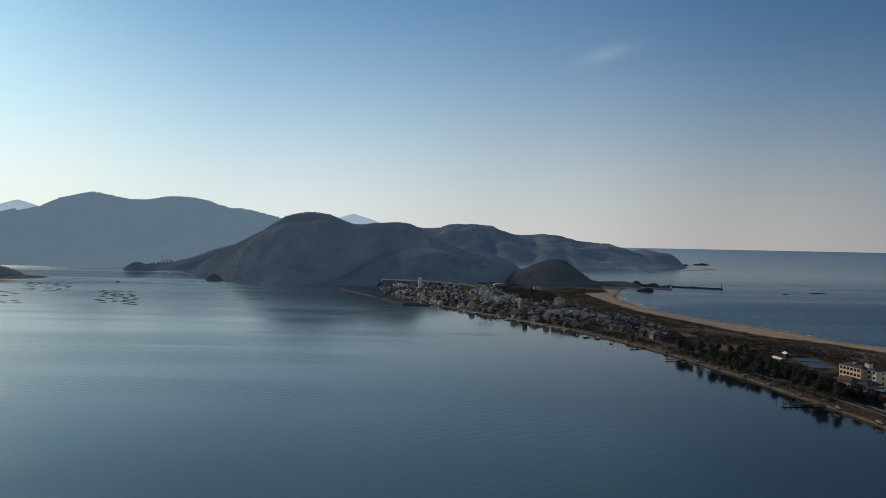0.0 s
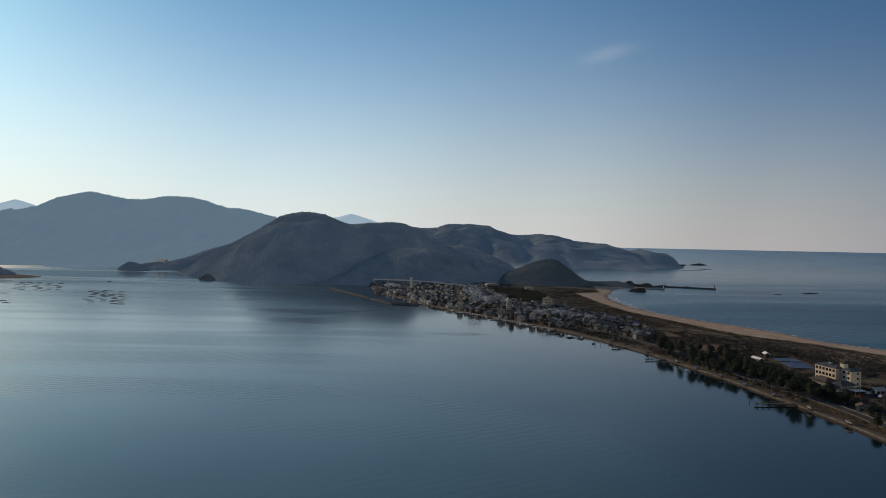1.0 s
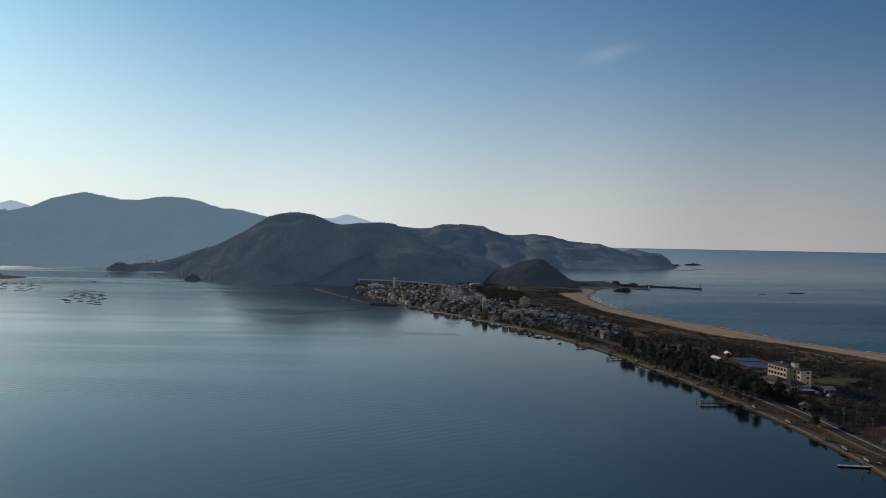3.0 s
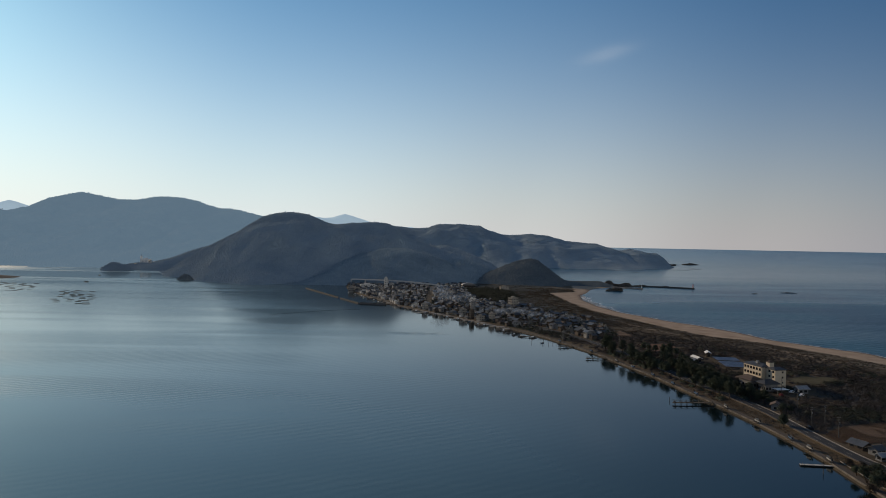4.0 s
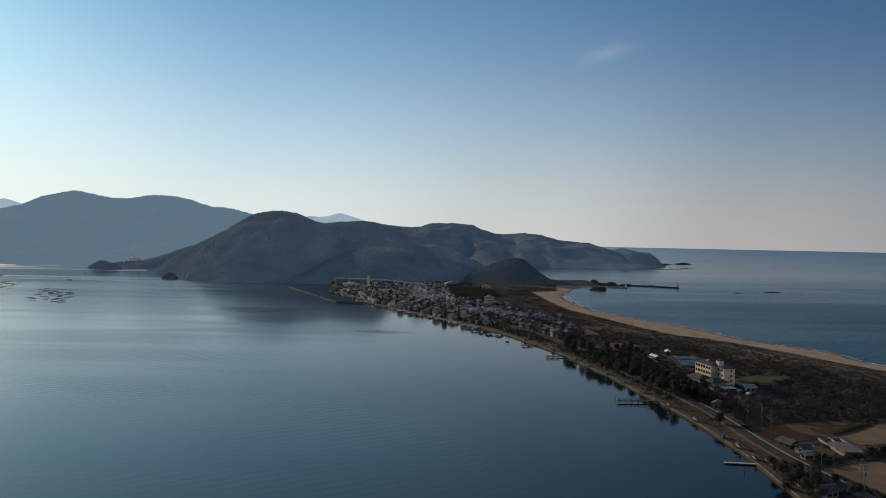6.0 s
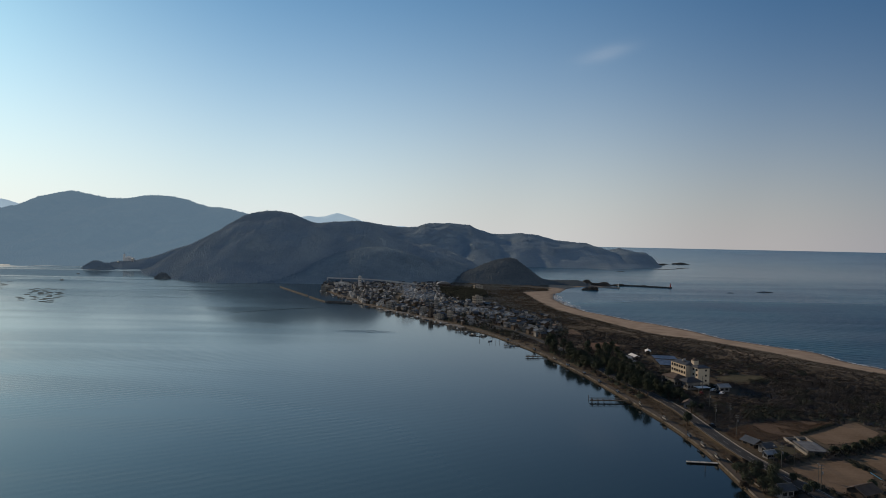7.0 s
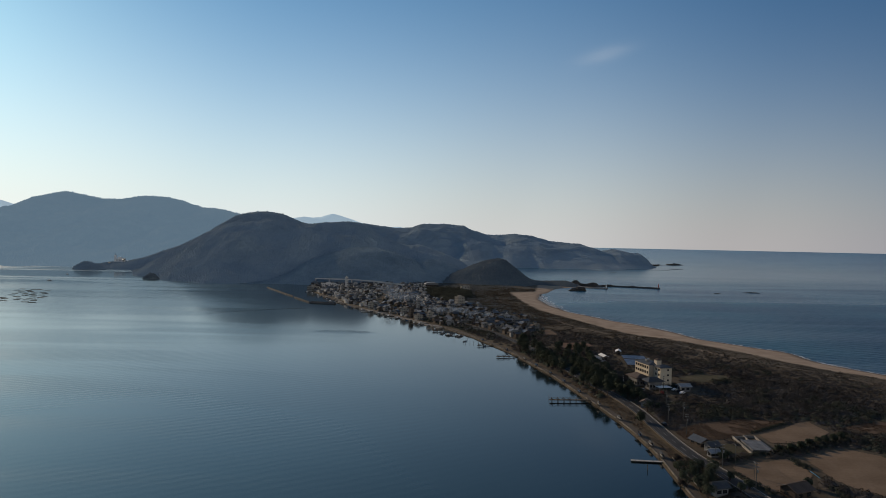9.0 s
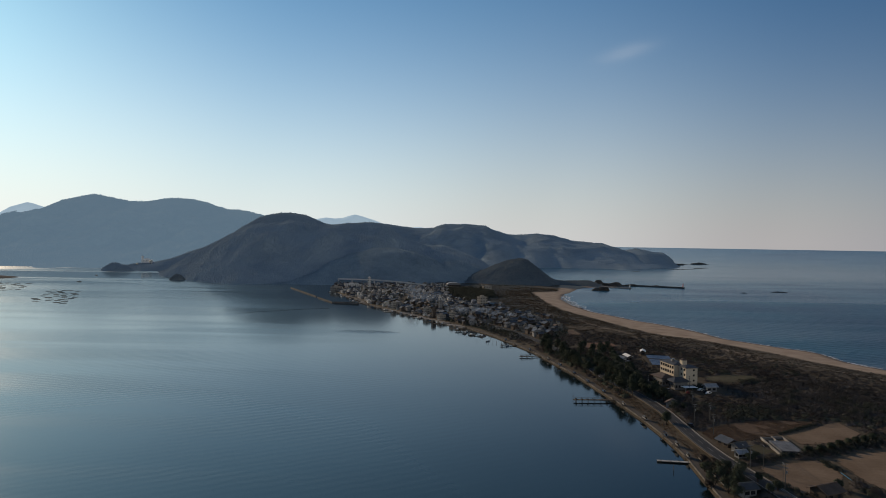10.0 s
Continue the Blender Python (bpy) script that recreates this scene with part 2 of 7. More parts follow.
# hill, spur and headland tones raised above foliage to stand in for haze
M_FOREST = mat("hill_forest_hazed", [(0.212, 0.267, 0.302), (0.257, 0.317, 0.354), (0.300, 0.361, 0.391)], 0.95, 0.012, 0.1, per_island=0.12, spec=0.0)
M_FOREST_SPUR = mat("spur_forest_hazed", [(0.172, 0.220, 0.248), (0.224, 0.282, 0.311), (0.286, 0.352, 0.379)], 0.95, 0.014, 0.1, per_island=0.12, spec=0.0)
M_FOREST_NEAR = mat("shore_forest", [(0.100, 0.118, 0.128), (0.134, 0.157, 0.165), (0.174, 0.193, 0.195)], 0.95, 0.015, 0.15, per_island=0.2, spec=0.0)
M_FOREST_MID = mat("headland_forest_hazed", [(0.215, 0.271, 0.312), (0.264, 0.329, 0.370), (0.311, 0.380, 0.420)], 0.95, 0.005, 0.06, spec=0.0, per_island=0.1)
M_FOREST_FAR = mat("far_forest_haze_glow", [(0.115, 0.145, 0.165), (0.13, 0.16, 0.18), (0.15, 0.175, 0.188)], 0.95, 0.003, 0.05, spec=0.0, per_island=0.06)
# haze before the far mountain, painted as a glow on its forest
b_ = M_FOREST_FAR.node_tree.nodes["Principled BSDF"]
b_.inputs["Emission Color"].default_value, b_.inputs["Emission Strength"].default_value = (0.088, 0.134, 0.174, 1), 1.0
M_SHORE = mat("dry_shore", [(0.14, 0.125, 0.10), (0.19, 0.165, 0.135), (0.25, 0.22, 0.18)], 0.95, 0.03, 0.3, spec=0.0)
M_SOIL = mat("dry_grass_soil", [(0.044, 0.037, 0.027), (0.083, 0.066, 0.046), (0.133, 0.103, 0.070)], 0.95, 0.02, 0.35, bump=0.3, bump_scale=0.5)


# ---------------------------------------------------------------- mesh tools
def mesh_np(name, verts, faces, material, parent=None, smooth=False, label=""):
    """One mesh object from arrays of corners and of triangles or quads."""
    me = bpy.data.meshes.new(name)
    verts, faces = np.asarray(verts, np.float32), np.asarray(faces, np.int32)
    k = faces.shape[1]
    me.vertices.add(len(verts))
    me.vertices.foreach_set("co", verts.ravel())
    me.loops.add(faces.size)
    me.loops.foreach_set("vertex_index", faces.ravel())
    me.polygons.add(len(faces))
    me.polygons.foreach_set("loop_start", np.arange(0, faces.size, k, dtype=np.int32))
    me.polygons.foreach_set("loop_total", np.full(len(faces), k, np.int32))
    me.polygons.foreach_set("use_smooth", np.full(len(faces), smooth))
    me.update(calc_edges=True)
    me.materials.append(material)
    ob = new(name, me)
    if parent:
        ob.parent = parent
    if label:
        ob["label"] = label
    return ob


def grid_faces(nx, ny):
    i = (np.arange(ny - 1)[:, None] * nx + np.arange(nx - 1)[None]).ravel()
    return np.stack([i, i + 1, i + nx + 1, i + nx], -1)


def vnoise(x, y, scale, seed=0, octaves=3):
    """Smooth value noise in -1..1 on arrays."""
    rng = np.random.RandomState(seed + 11)
    table = rng.rand(256, 256) * 2 - 1
    out, amp, total = 0.0, 1.0, 0.0
    for o in range(octaves):
        u, v = np.asarray(x) / scale + 31.7 * o, np.asarray(y) / scale + 17.3 * o
        iu, iv = np.floor(u).astype(int), np.floor(v).astype(int)
        fu, fv = u - iu, v - iv
        fu, fv = fu * fu * (3 - 2 * fu), fv * fv * (3 - 2 * fv)
        a, b = table[iu % 256, iv % 256], table[(iu + 1) % 256, iv % 256]
        c, d = table[iu % 256, (iv + 1) % 256], table[(iu + 1) % 256, (iv + 1) % 256]
        out = out + amp * (a * (1 - fu) * (1 - fv) + b * fu * (1 - fv) + c * (1 - fu) * fv + d * fu * fv)
        total += amp
        amp, scale = amp * 0.5, scale * 0.5
    return out / total


def box_bm(bm, x0, y0, z0, x1, y1, z1):
    vs = [bm.verts.new(p) for p in ((x0, y0, z0), (x1, y0, z0), (x1, y1, z0), (x0, y1, z0),
                                    (x0, y0, z1), (x1, y0, z1), (x1, y1, z1), (x0, y1, z1))]
    for f in ((0, 3, 2, 1), (4, 5, 6, 7), (0, 1, 5, 4), (1, 2, 6, 5), (2, 3, 7, 6), (3, 0, 4, 7)):
        bm.faces.new([vs[i] for i in f])
    return vs


def part(name, bm, material, parent=None, label=""):
    me = bpy.data.meshes.new(name)
    bm.normal_update()
    bm.to_mesh(me)
    bm.free()
    me.materials.append(material)
    ob = new(name, me)
    if parent:
        ob.parent = parent
    if label:
        ob["label"] = label
    return ob


def box_part(name, dims, material, parent=None, label="", bevel=0.0):
    bm = bmesh.new()
    box_bm(bm, *dims)
    if bevel:
        bmesh.ops.bevel(bm, geom=bm.edges[:], offset=bevel, segments=1, affect="EDGES")
    return part(name, bm, material, parent, label)


def empty(name, x, y, z, turn=0.0, label="", category="", group=""):
    e = new(name)
    e.matrix_world = pose(x, y, z, 0, 0, turn)
    return tagged(e, label, category, group)


# ---------------------------------------------------------------- the lie of the land
LAKE_Y = [-700, 0, 217, 238, 258, 271, 293, 312, 332, 355, 413, 503, 584, 638, 680, 738, 805, 843, 870, 930, 985, 1100, 1200, 1300, 1400]
LAKE_X = [225, 214, 212.6, 213.8, 215.3, 215.5, 214.8, 213.3, 211, 207.8, 199.7, 181, 155, 131, 105, 74, 30, 10, -8, -25, -52, -100, -120, -140, -150]
SEA_Y = [-700, 0, 200, 400, 445, 458, 470, 484, 498, 527, 540, 550, 573, 600, 645, 670, 704, 732, 781, 822, 909, 1010, 1104, 1140, 1185, 1240, 1290, 1330, 1360, 1400]
SEA_X = [900, 640, 545, 455, 433, 426, 420, 415, 413, 415, 409, 400, 386, 368, 361, 353, 340, 323, 307, 290, 279, 279, 296, 314, 328, 345, 372, 420, 400, 350]
VEG_Y = [-700, 200, 419, 440, 452, 473, 500, 522, 549, 580, 602, 649, 714, 750, 823, 890, 1000, 1109, 1150, 1400]
VEG_X = [820, 500, 416, 402, 392, 383, 375, 364, 351, 336, 312, 293, 280, 268, 253, 248, 246, 246, 296, 340]


def lake_x(y):
    return np.interp(y, LAKE_Y, LAKE_X)


def sea_x(y):
    return np.interp(y, SEA_Y, SEA_X)


def veg_x(y):
    return np.interp(y, VEG_Y, VEG_X)


def ground_z(x, y):
    """Height of the sand spit: a low shelf above the lake, dunes towards the sea, a beach."""
    x, y = np.asarray(x, float), np.asarray(y, float)
    dl, ds, dv = x - lake_x(y), sea_x(y) - x, veg_x(y) - x
    shelf = np.clip((dl + 1.0) / 2.0, -2, 1) * 1.1 + np.clip((dl - 6) / 8, 0, 1) * 1.2
    width = np.maximum(sea_x(y) - veg_x(y), 5)
    beach = np.clip(ds / width, -1.5, 1) * 2.4
    dune = np.clip(dl - 40, 0, 60) / 60 * np.clip(dv / 40, 0, 1)
    z = np.minimum(shelf, beach) + dune * (1.6 + 1.3 * vnoise(x, y, 45, 5))
    z = z + np.clip(dl / 25, 0, 1) * np.clip(ds / 25, 0, 1) * 0.35 * vnoise(x, y, 14, 9) * np.clip((y - 330) / 60, 0.1, 1)
    return z


def gz(x, y):
    return float(ground_z(x, y))


# ---------------------------------------------------------------- ground, water, hills
gx = np.concatenate([np.arange(-160, 200, 4.0), np.arange(200, 470, 2.5), np.arange(470, 960, 14.0)])
gy = np.concatenate([np.arange(-700, 180, 22.0), np.arange(180, 520, 2.5), np.arange(520, 1000, 4.0), np.arange(1000, 1421, 7.0)])
GX, GY = np.meshgrid(gx, gy)
ground = mesh_np("ground", np.stack([GX, GY, ground_z(GX, GY)], -1).reshape(-1, 3), grid_faces(len(gx), len(gy)), M_SOIL, smooth=True)
tagged(ground, "long sand spit of dry brown grass and soil", "ground", kind="structure")


def flat_sheet(name, outline, z, material, label):
    bm = bmesh.new()
    bm.faces.new([bm.verts.new((x, y, z)) for x, y in outline])
    bmesh.ops.triangulate(bm, faces=bm.faces[:])
    ob = part(name, bm, material)
    return tagged(ob, label, "water", kind="structure")


# the two waters meet under the spit and the hills
flat_sheet("lake_water", [(-3500, -900), (560, -900), (300, 0), (262, 300), (230, 600), (150, 850), (80, 1100), (60, 1500), (-50, 2100),
                          (-600, 3600), (-3500, 3600)], 0.0, M_LAKE, "calm blue-grey lagoon with wind streaks")


def sea_sheet():
    edge_y = np.array([-900, 0, 300, 600, 850, 1100, 1500, 2100, 3600], float)
    edge_x = np.array([560, 300, 262, 230, 150, 80, 60, -50, -600], float)
    rows, u = [], np.concatenate([np.linspace(0, 0.5, 24), np.linspace(0.52, 1, 50)])
    for ang in np.radians(np.linspace(-12, 118, 110)):
        d = np.array([math.sin(ang), math.cos(ang)])
        # start of the row on the seam
        s = 0.0
        for k in np.linspace(0, 4000, 800):
            p = np.array([70, 0]) + d * k
            if p[0] > np.interp(p[1], edge_y, edge_x) or p[1] > 3600:
                s = k
                break
        r = s + (4800 - s) * u
        # far rim lifted to bring the horizon line to its height in view
        lift = np.clip((r - 3300) / 1500, 0, 1)
        rows.append(np.stack([70 + d[0] * r, d[1] * r, 76.0 * lift ** 1.6 + 0 * r], -1))
    v = np.array(rows)
    return tagged(mesh_np("sea_water", v.reshape(-1, 3), grid_faces(v.shape[1], v.shape[0])[:, ::-1], M_SEA, smooth=True),
                  "open blue-green sea reaching the horizon", "water", kind="structure")


sea_sheet()


class Hill:
    """A wooded ridge: crest line along x with its depth and height, front and back slopes with spurs and gullies."""

    def __init__(self, xs, ys, zs, front, back, seed, rough=0.16, hollow=0.0, fold=0.16):
        self.fold = fold
        self.xs, self.ys, self.zs, self.front, self.back, self.seed, self.rough, self.hollow = xs, ys, zs, front, back, seed, rough, hollow

    canopy, gully = 2.5, 7.0

    def z(self, x, y):
        x, y = np.asarray(x, float), np.asarray(y, float)
        spur = vnoise(x, y * 0.35, 150, self.seed, 3)
        zr, yr = np.maximum(np.interp(x, self.xs, self.zs) - self.canopy, 0), np.interp(x, self.xs, self.ys)
        front = np.interp(x, *self.front) if isinstance(self.front, tuple) else self.front
        w = np.where(y < yr, front * (1 + self.fold * spur), self.back)
        s = np.clip(np.abs(y - yr) / w, 0, 1.3)
        p = np.cos(np.minimum(s, 1) * math.pi / 2) ** 1.25
        p = p * (1 - self.hollow) + self.hollow * (1 - np.minimum(s, 1)) ** 2.0
        h = zr * p * (1 + self.rough * vnoise(x, y, 120, self.seed + 3, 4) * np.sin(np.minimum(s, 1) * math.pi))
        h = h + self.gully * np.minimum(1, h / 45) * vnoise(x, y * 0.3, 46, self.seed + 7, 2) * np.sin(np.minimum(s, 1) * math.pi)
        return h + 2.5 * np.minimum(1, h / 20) * vnoise(x, y, 26, self.seed + 5, 2) - 6 * np.clip(s - 0.94, 0, 1) * 5 - np.where(zr < 1, 4, 0)


HILL_A = Hill([-720, -649, -635, -597, -559, -521, -483, -445, -415, -385, -346, -308, -262, -231, -178, -116, -86, -63, -39, -16, 15, 38, 68, 97, 127, 157, 179, 194, 217, 250, 300],
              [1740] * 23 + [1720, 1710, 1700, 1690, 1680, 1670, 1660, 1640],
              [0, 4, 10, 33, 56, 84, 111, 134, 150, 158, 162, 156, 138, 131, 132, 136, 134, 119, 101, 91, 82, 77, 79, 70, 60, 48, 39, 28, 14, 6, 0],
              ([-720, -640, -560, -440, -120, 30, 200, 330], [80, 150, 300, 480, 470, 330, 240, 160]), 480, 1, 0.26, 0.0, 0.26)
# lower spurs before the hill, dropping towards the village
HILL_S = Hill([-260, -224, -174, -125, -75, -25, 25, 63, 95, 126, 150], [1420] * 11, [0, 9, 38, 58, 70, 72, 63, 48, 28, 10, 0], 185, 300, 11, 0.2, 0.0, 0.22)
HILL_T = Hill([-40, -16, 22, 55, 94, 126, 159, 192, 215], [1490] * 9, [0, 19, 40, 47, 51, 43, 33, 14, 0], 190, 200, 15, 0.2, 0.0, 0.2)
HILL_B = Hill([110, 150, 174, 199, 223, 247, 262, 278, 297, 309, 328, 345, 370, 400, 430], [1400, 1395, 1390, 1390, 1390, 1390, 1390, 1390, 1388, 1385, 1380, 1375, 1368, 1362, 1355],
              [0, 21, 31, 43, 51, 54, 52, 43, 29, 18, 9, 8, 9, 9, 0], ([0, 290, 325, 430], [125, 125, 55, 32]), 170, 21, 0.2, 0.0, 0.2)
HILL_C = Hill([-420, -277, -237, -171, -92, -13, 27, 79, 145, 225, 265, 331, 410, 463, 542, 622, 688, 754, 800, 834, 842, 876, 911, 947, 982, 1006, 1020, 1033, 1041],
              [3000] * 15 + [2985, 2960, 2920, 2890, 2866, 2860, 2838, 2815] + [2800] * 6,
              [140, 163, 174, 165, 154, 160, 175, 178, 177, 171, 153, 133, 132, 138, 130, 110, 101, 97, 79, 65, 68, 76, 72, 60, 61, 47, 30, 12, 0],
              ([0, 427, 563, 645, 712, 800, 900, 970, 1040, 1056], [660, 640, 596, 600, 640, 560, 330, 240, 80, 30]), 330, 41, 0.22, 0.25, 0.24)
HILL_D = Hill([-3400, -2800, -2400, -2209, -2103, -2061, -2019, -1935, -1879, -1823, -1753, -1676, -1563, -1479, -1367, -1254, -1169, -1070, -972, -859, -802, -700, -560, -420],
              [3200] * 24,
              [120, 140, 150, 162, 172, 188, 204, 240, 274, 296, 309, 297, 274, 275, 292, 291, 273, 241, 235, 209, 193, 160, 110, 40], 1480, 700, 61, 0.3, 0.7, 0.1)
# foothill behind the lakeside houses
HILL_E = Hill([-860, -800, -751, -705, -657, -608, -546, -466, -402, -340], [1850] * 10, [0, 6, 22, 36, 54, 68, 84, 100, 100, 70], 190, 300, 71, 0.2, 0.1, 0.2)
HILL_C.gully, HILL_D.gully = 1.5, 12.0


def hill_mesh(name, hill, x0, x1, y0, y1, step, material, label):
    xs, ys = np.arange(x0, x1 + step, step), np.arange(y0, y1 + step, step)
    X, Y = np.meshgrid(xs, ys)
    ob = mesh_np(name, np.stack([X, Y, hill.z(X, Y)], -1).reshape(-1, 3), grid_faces(len(xs), len(ys)), material, smooth=True)
    return tagged(ob, label, "hill", kind="structure")


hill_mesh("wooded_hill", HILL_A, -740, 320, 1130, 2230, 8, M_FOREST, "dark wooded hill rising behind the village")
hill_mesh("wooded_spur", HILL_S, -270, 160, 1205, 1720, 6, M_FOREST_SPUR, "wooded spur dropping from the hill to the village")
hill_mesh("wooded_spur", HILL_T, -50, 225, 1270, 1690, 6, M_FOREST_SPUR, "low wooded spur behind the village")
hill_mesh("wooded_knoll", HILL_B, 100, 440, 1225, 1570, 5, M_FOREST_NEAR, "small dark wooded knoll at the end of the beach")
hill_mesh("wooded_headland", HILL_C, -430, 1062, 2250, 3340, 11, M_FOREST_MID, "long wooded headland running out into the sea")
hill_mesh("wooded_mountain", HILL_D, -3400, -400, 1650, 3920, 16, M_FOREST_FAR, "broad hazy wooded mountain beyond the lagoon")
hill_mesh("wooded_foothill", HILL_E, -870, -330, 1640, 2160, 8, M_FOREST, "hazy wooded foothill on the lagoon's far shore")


class Mound:
    """A small wooded rise standing out of the water."""

    def __init__(self, cx, cy, rx, ry, h, seed):
        self.cx, self.cy, self.rx, self.ry, self.h, self.seed = cx, cy, rx, ry, h, seed

    def z(self, x, y):
        X, Y = np.asarray(x, float) - self.cx, np.asarray(y, float) - self.cy
        s = np.hypot(X / self.rx, Y / self.ry) * (1 + 0.15 * vnoise(x, y, 0.6 * self.rx, self.seed))
        return self.h * np.cos(np.clip(s, 0, 1) * math.pi / 2) ** 0.9 * (1 + 0.2 * vnoise(x, y, 0.35 * self.rx, self.seed + 1)) - 3.0 * np.clip(s - 0.9, 0, 2)

    def cover(self):
        return M_FOREST_NEAR if self.rx < 20 else M_FOREST

    def build(self, name, label, step):
        r = 1.15
        xs, ys = np.arange(-self.rx * r, self.rx * r + step, step) + self.cx, np.arange(-self.ry * r, self.ry * r + step, step) + self.cy
        X, Y = np.meshgrid(xs, ys)
        return tagged(mesh_np(name, np.stack([X, Y, self.z(X, Y)], -1).reshape(-1, 3), grid_faces(len(xs), len(ys)), self.cover(), smooth=True), label, "island", kind="structure")


MOUNDS = [(Mound(-466, 1312, 16, 13, 11, 3), "wooded_islet", "small round wooded islet off the hill shore", 1.6, 3.2),
          (Mound(-780, 1650, 40, 30, 19, 4), "wooded_island", "dark wooded island before the far shore", 3, 6),
          (Mound(-375, 1345, 85, 66, 33, 5), "wooded_spur", "dark wooded spur at the foot of the hill", 5, 7),
          (Mound(-770, 1795, 75, 55, 15, 7), "wooded_rise", "low wooded rise under the far lakeside hotel", 5, 7),
          (Mound(-955, 1300, 92, 66, 27, 6), "wooded_point", "wooded point on the lagoon shore", 5, 7)]
for mo, name, label, step, gap in MOUNDS:
    mo.build(name, label, step)
low_point = Mound(-905, 1285, 110, 70, 4.5, 8)
low_point.build("low_point", "low brown grassy point with a pale shore on the lagoon", 5).data.materials[0] = M_SHORE


def far_range(name, xs, zs, y, material, label):
    x = np.linspace(xs[0], xs[-1], 90)
    z = np.interp(x, xs, zs) + 7 * vnoise(x, x * 0, 160, 8, 4)
    depth = np.linspace(0, 1, 7)
    V = np.stack([np.repeat(x[None], 7, 0), y - 250 * (1 - depth[:, None]) + 0 * x[None], z[None] * np.sin(depth[:, None] * math.pi / 2) - 2], -1)
    return tagged(mesh_np(name, V.reshape(-1, 3), grid_faces(90, 7), material, smooth=True), label, "mountain", kind="structure")


# haze painted into both ranges: pale blue base colours plus a glow
M_RANGE = mat("distant_range_haze_glow", [(0.42, 0.52, 0.58), (0.46, 0.55, 0.61)], 1.0, 0.004, 0.03, spec=0.0)
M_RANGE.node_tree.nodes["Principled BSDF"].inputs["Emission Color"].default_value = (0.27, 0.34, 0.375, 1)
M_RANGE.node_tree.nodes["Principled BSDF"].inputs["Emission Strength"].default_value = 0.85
M_RANGE_NEAR = mat("middle_range_haze_glow", [(0.26, 0.33, 0.38), (0.30, 0.36, 0.41)], 1.0, 0.004, 0.03, spec=0.0)
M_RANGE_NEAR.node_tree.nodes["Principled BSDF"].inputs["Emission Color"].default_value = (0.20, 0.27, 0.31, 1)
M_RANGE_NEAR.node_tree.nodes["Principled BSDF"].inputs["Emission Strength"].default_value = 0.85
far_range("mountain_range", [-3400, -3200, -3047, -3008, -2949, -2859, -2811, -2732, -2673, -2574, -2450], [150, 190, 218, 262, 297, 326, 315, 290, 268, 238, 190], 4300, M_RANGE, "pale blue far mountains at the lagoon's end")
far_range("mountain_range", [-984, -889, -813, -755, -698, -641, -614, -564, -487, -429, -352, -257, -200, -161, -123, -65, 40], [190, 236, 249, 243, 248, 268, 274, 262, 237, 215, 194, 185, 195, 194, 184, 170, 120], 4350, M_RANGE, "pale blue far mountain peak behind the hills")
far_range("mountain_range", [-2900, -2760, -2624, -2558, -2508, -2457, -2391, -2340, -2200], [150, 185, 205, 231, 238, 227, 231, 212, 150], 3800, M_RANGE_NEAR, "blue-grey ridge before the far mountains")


# ---------------------------------------------------------------- surfaces of the built things
M_ASPHALT = mat("asphalt", [(0.034, 0.034, 0.036), (0.046, 0.046, 0.047), (0.062, 0.060, 0.058)], 0.85, 0.15, 3.0, bump=0.01, bump_scale=20)
M_PAINT_W = mat("road_paint", [(0.20, 0.20, 0.195), (0.36, 0.36, 0.345)], 0.7, 0.6, 5.0)
M_CONCRETE = mat("concrete", [(0.15, 0.14, 0.125), (0.22, 0.205, 0.185), (0.30, 0.28, 0.255)], 0.85, 0.12, 2.0, bump=0.02, bump_scale=3, per_object=0.15)
M_PATH = mat("promenade", [(0.068, 0.057, 0.046), (0.096, 0.080, 0.065), (0.128, 0.108, 0.090)], 0.9, 0.08, 1.2, bump=0.03, bump_scale=3)
M_STONE = mat("shore_stone", [(0.045, 0.042, 0.038), (0.10, 0.09, 0.08), (0.17, 0.155, 0.135)], 0.9, 0.3, 2.0, bump=0.15, bump_scale=1.2, per_island=0.3)
M_ROCK = mat("sea_rock", [(0.030, 0.028, 0.026), (0.06, 0.055, 0.048), (0.11, 0.10, 0.085)], 0.9, 0.08, 0.6, bump=0.6, bump_scale=0.4)
M_CREAM = mat("cream_render", [(0.396, 0.332, 0.246), (0.459, 0.392, 0.297), (0.506, 0.443, 0.348)], 0.8, 0.12, 1.5, bump=0.01, bump_scale=6)
M_WALLS = [mat("house_wall_" + n, t, 0.85, 0.2, 2.0, per_object=0.3) for n, t in (
    ("cream", [(0.18, 0.165, 0.142), (0.26, 0.24, 0.208), (0.34, 0.315, 0.277)]),
    ("grey", [(0.11, 0.112, 0.115), (0.17, 0.172, 0.172), (0.24, 0.24, 0.237)]),
    ("timber", [(0.045, 0.036, 0.030), (0.07, 0.056, 0.046), (0.11, 0.09, 0.075)]),
    ("white", [(0.383, 0.383, 0.365), (0.476, 0.468, 0.442), (0.561, 0.552, 0.527)]))]
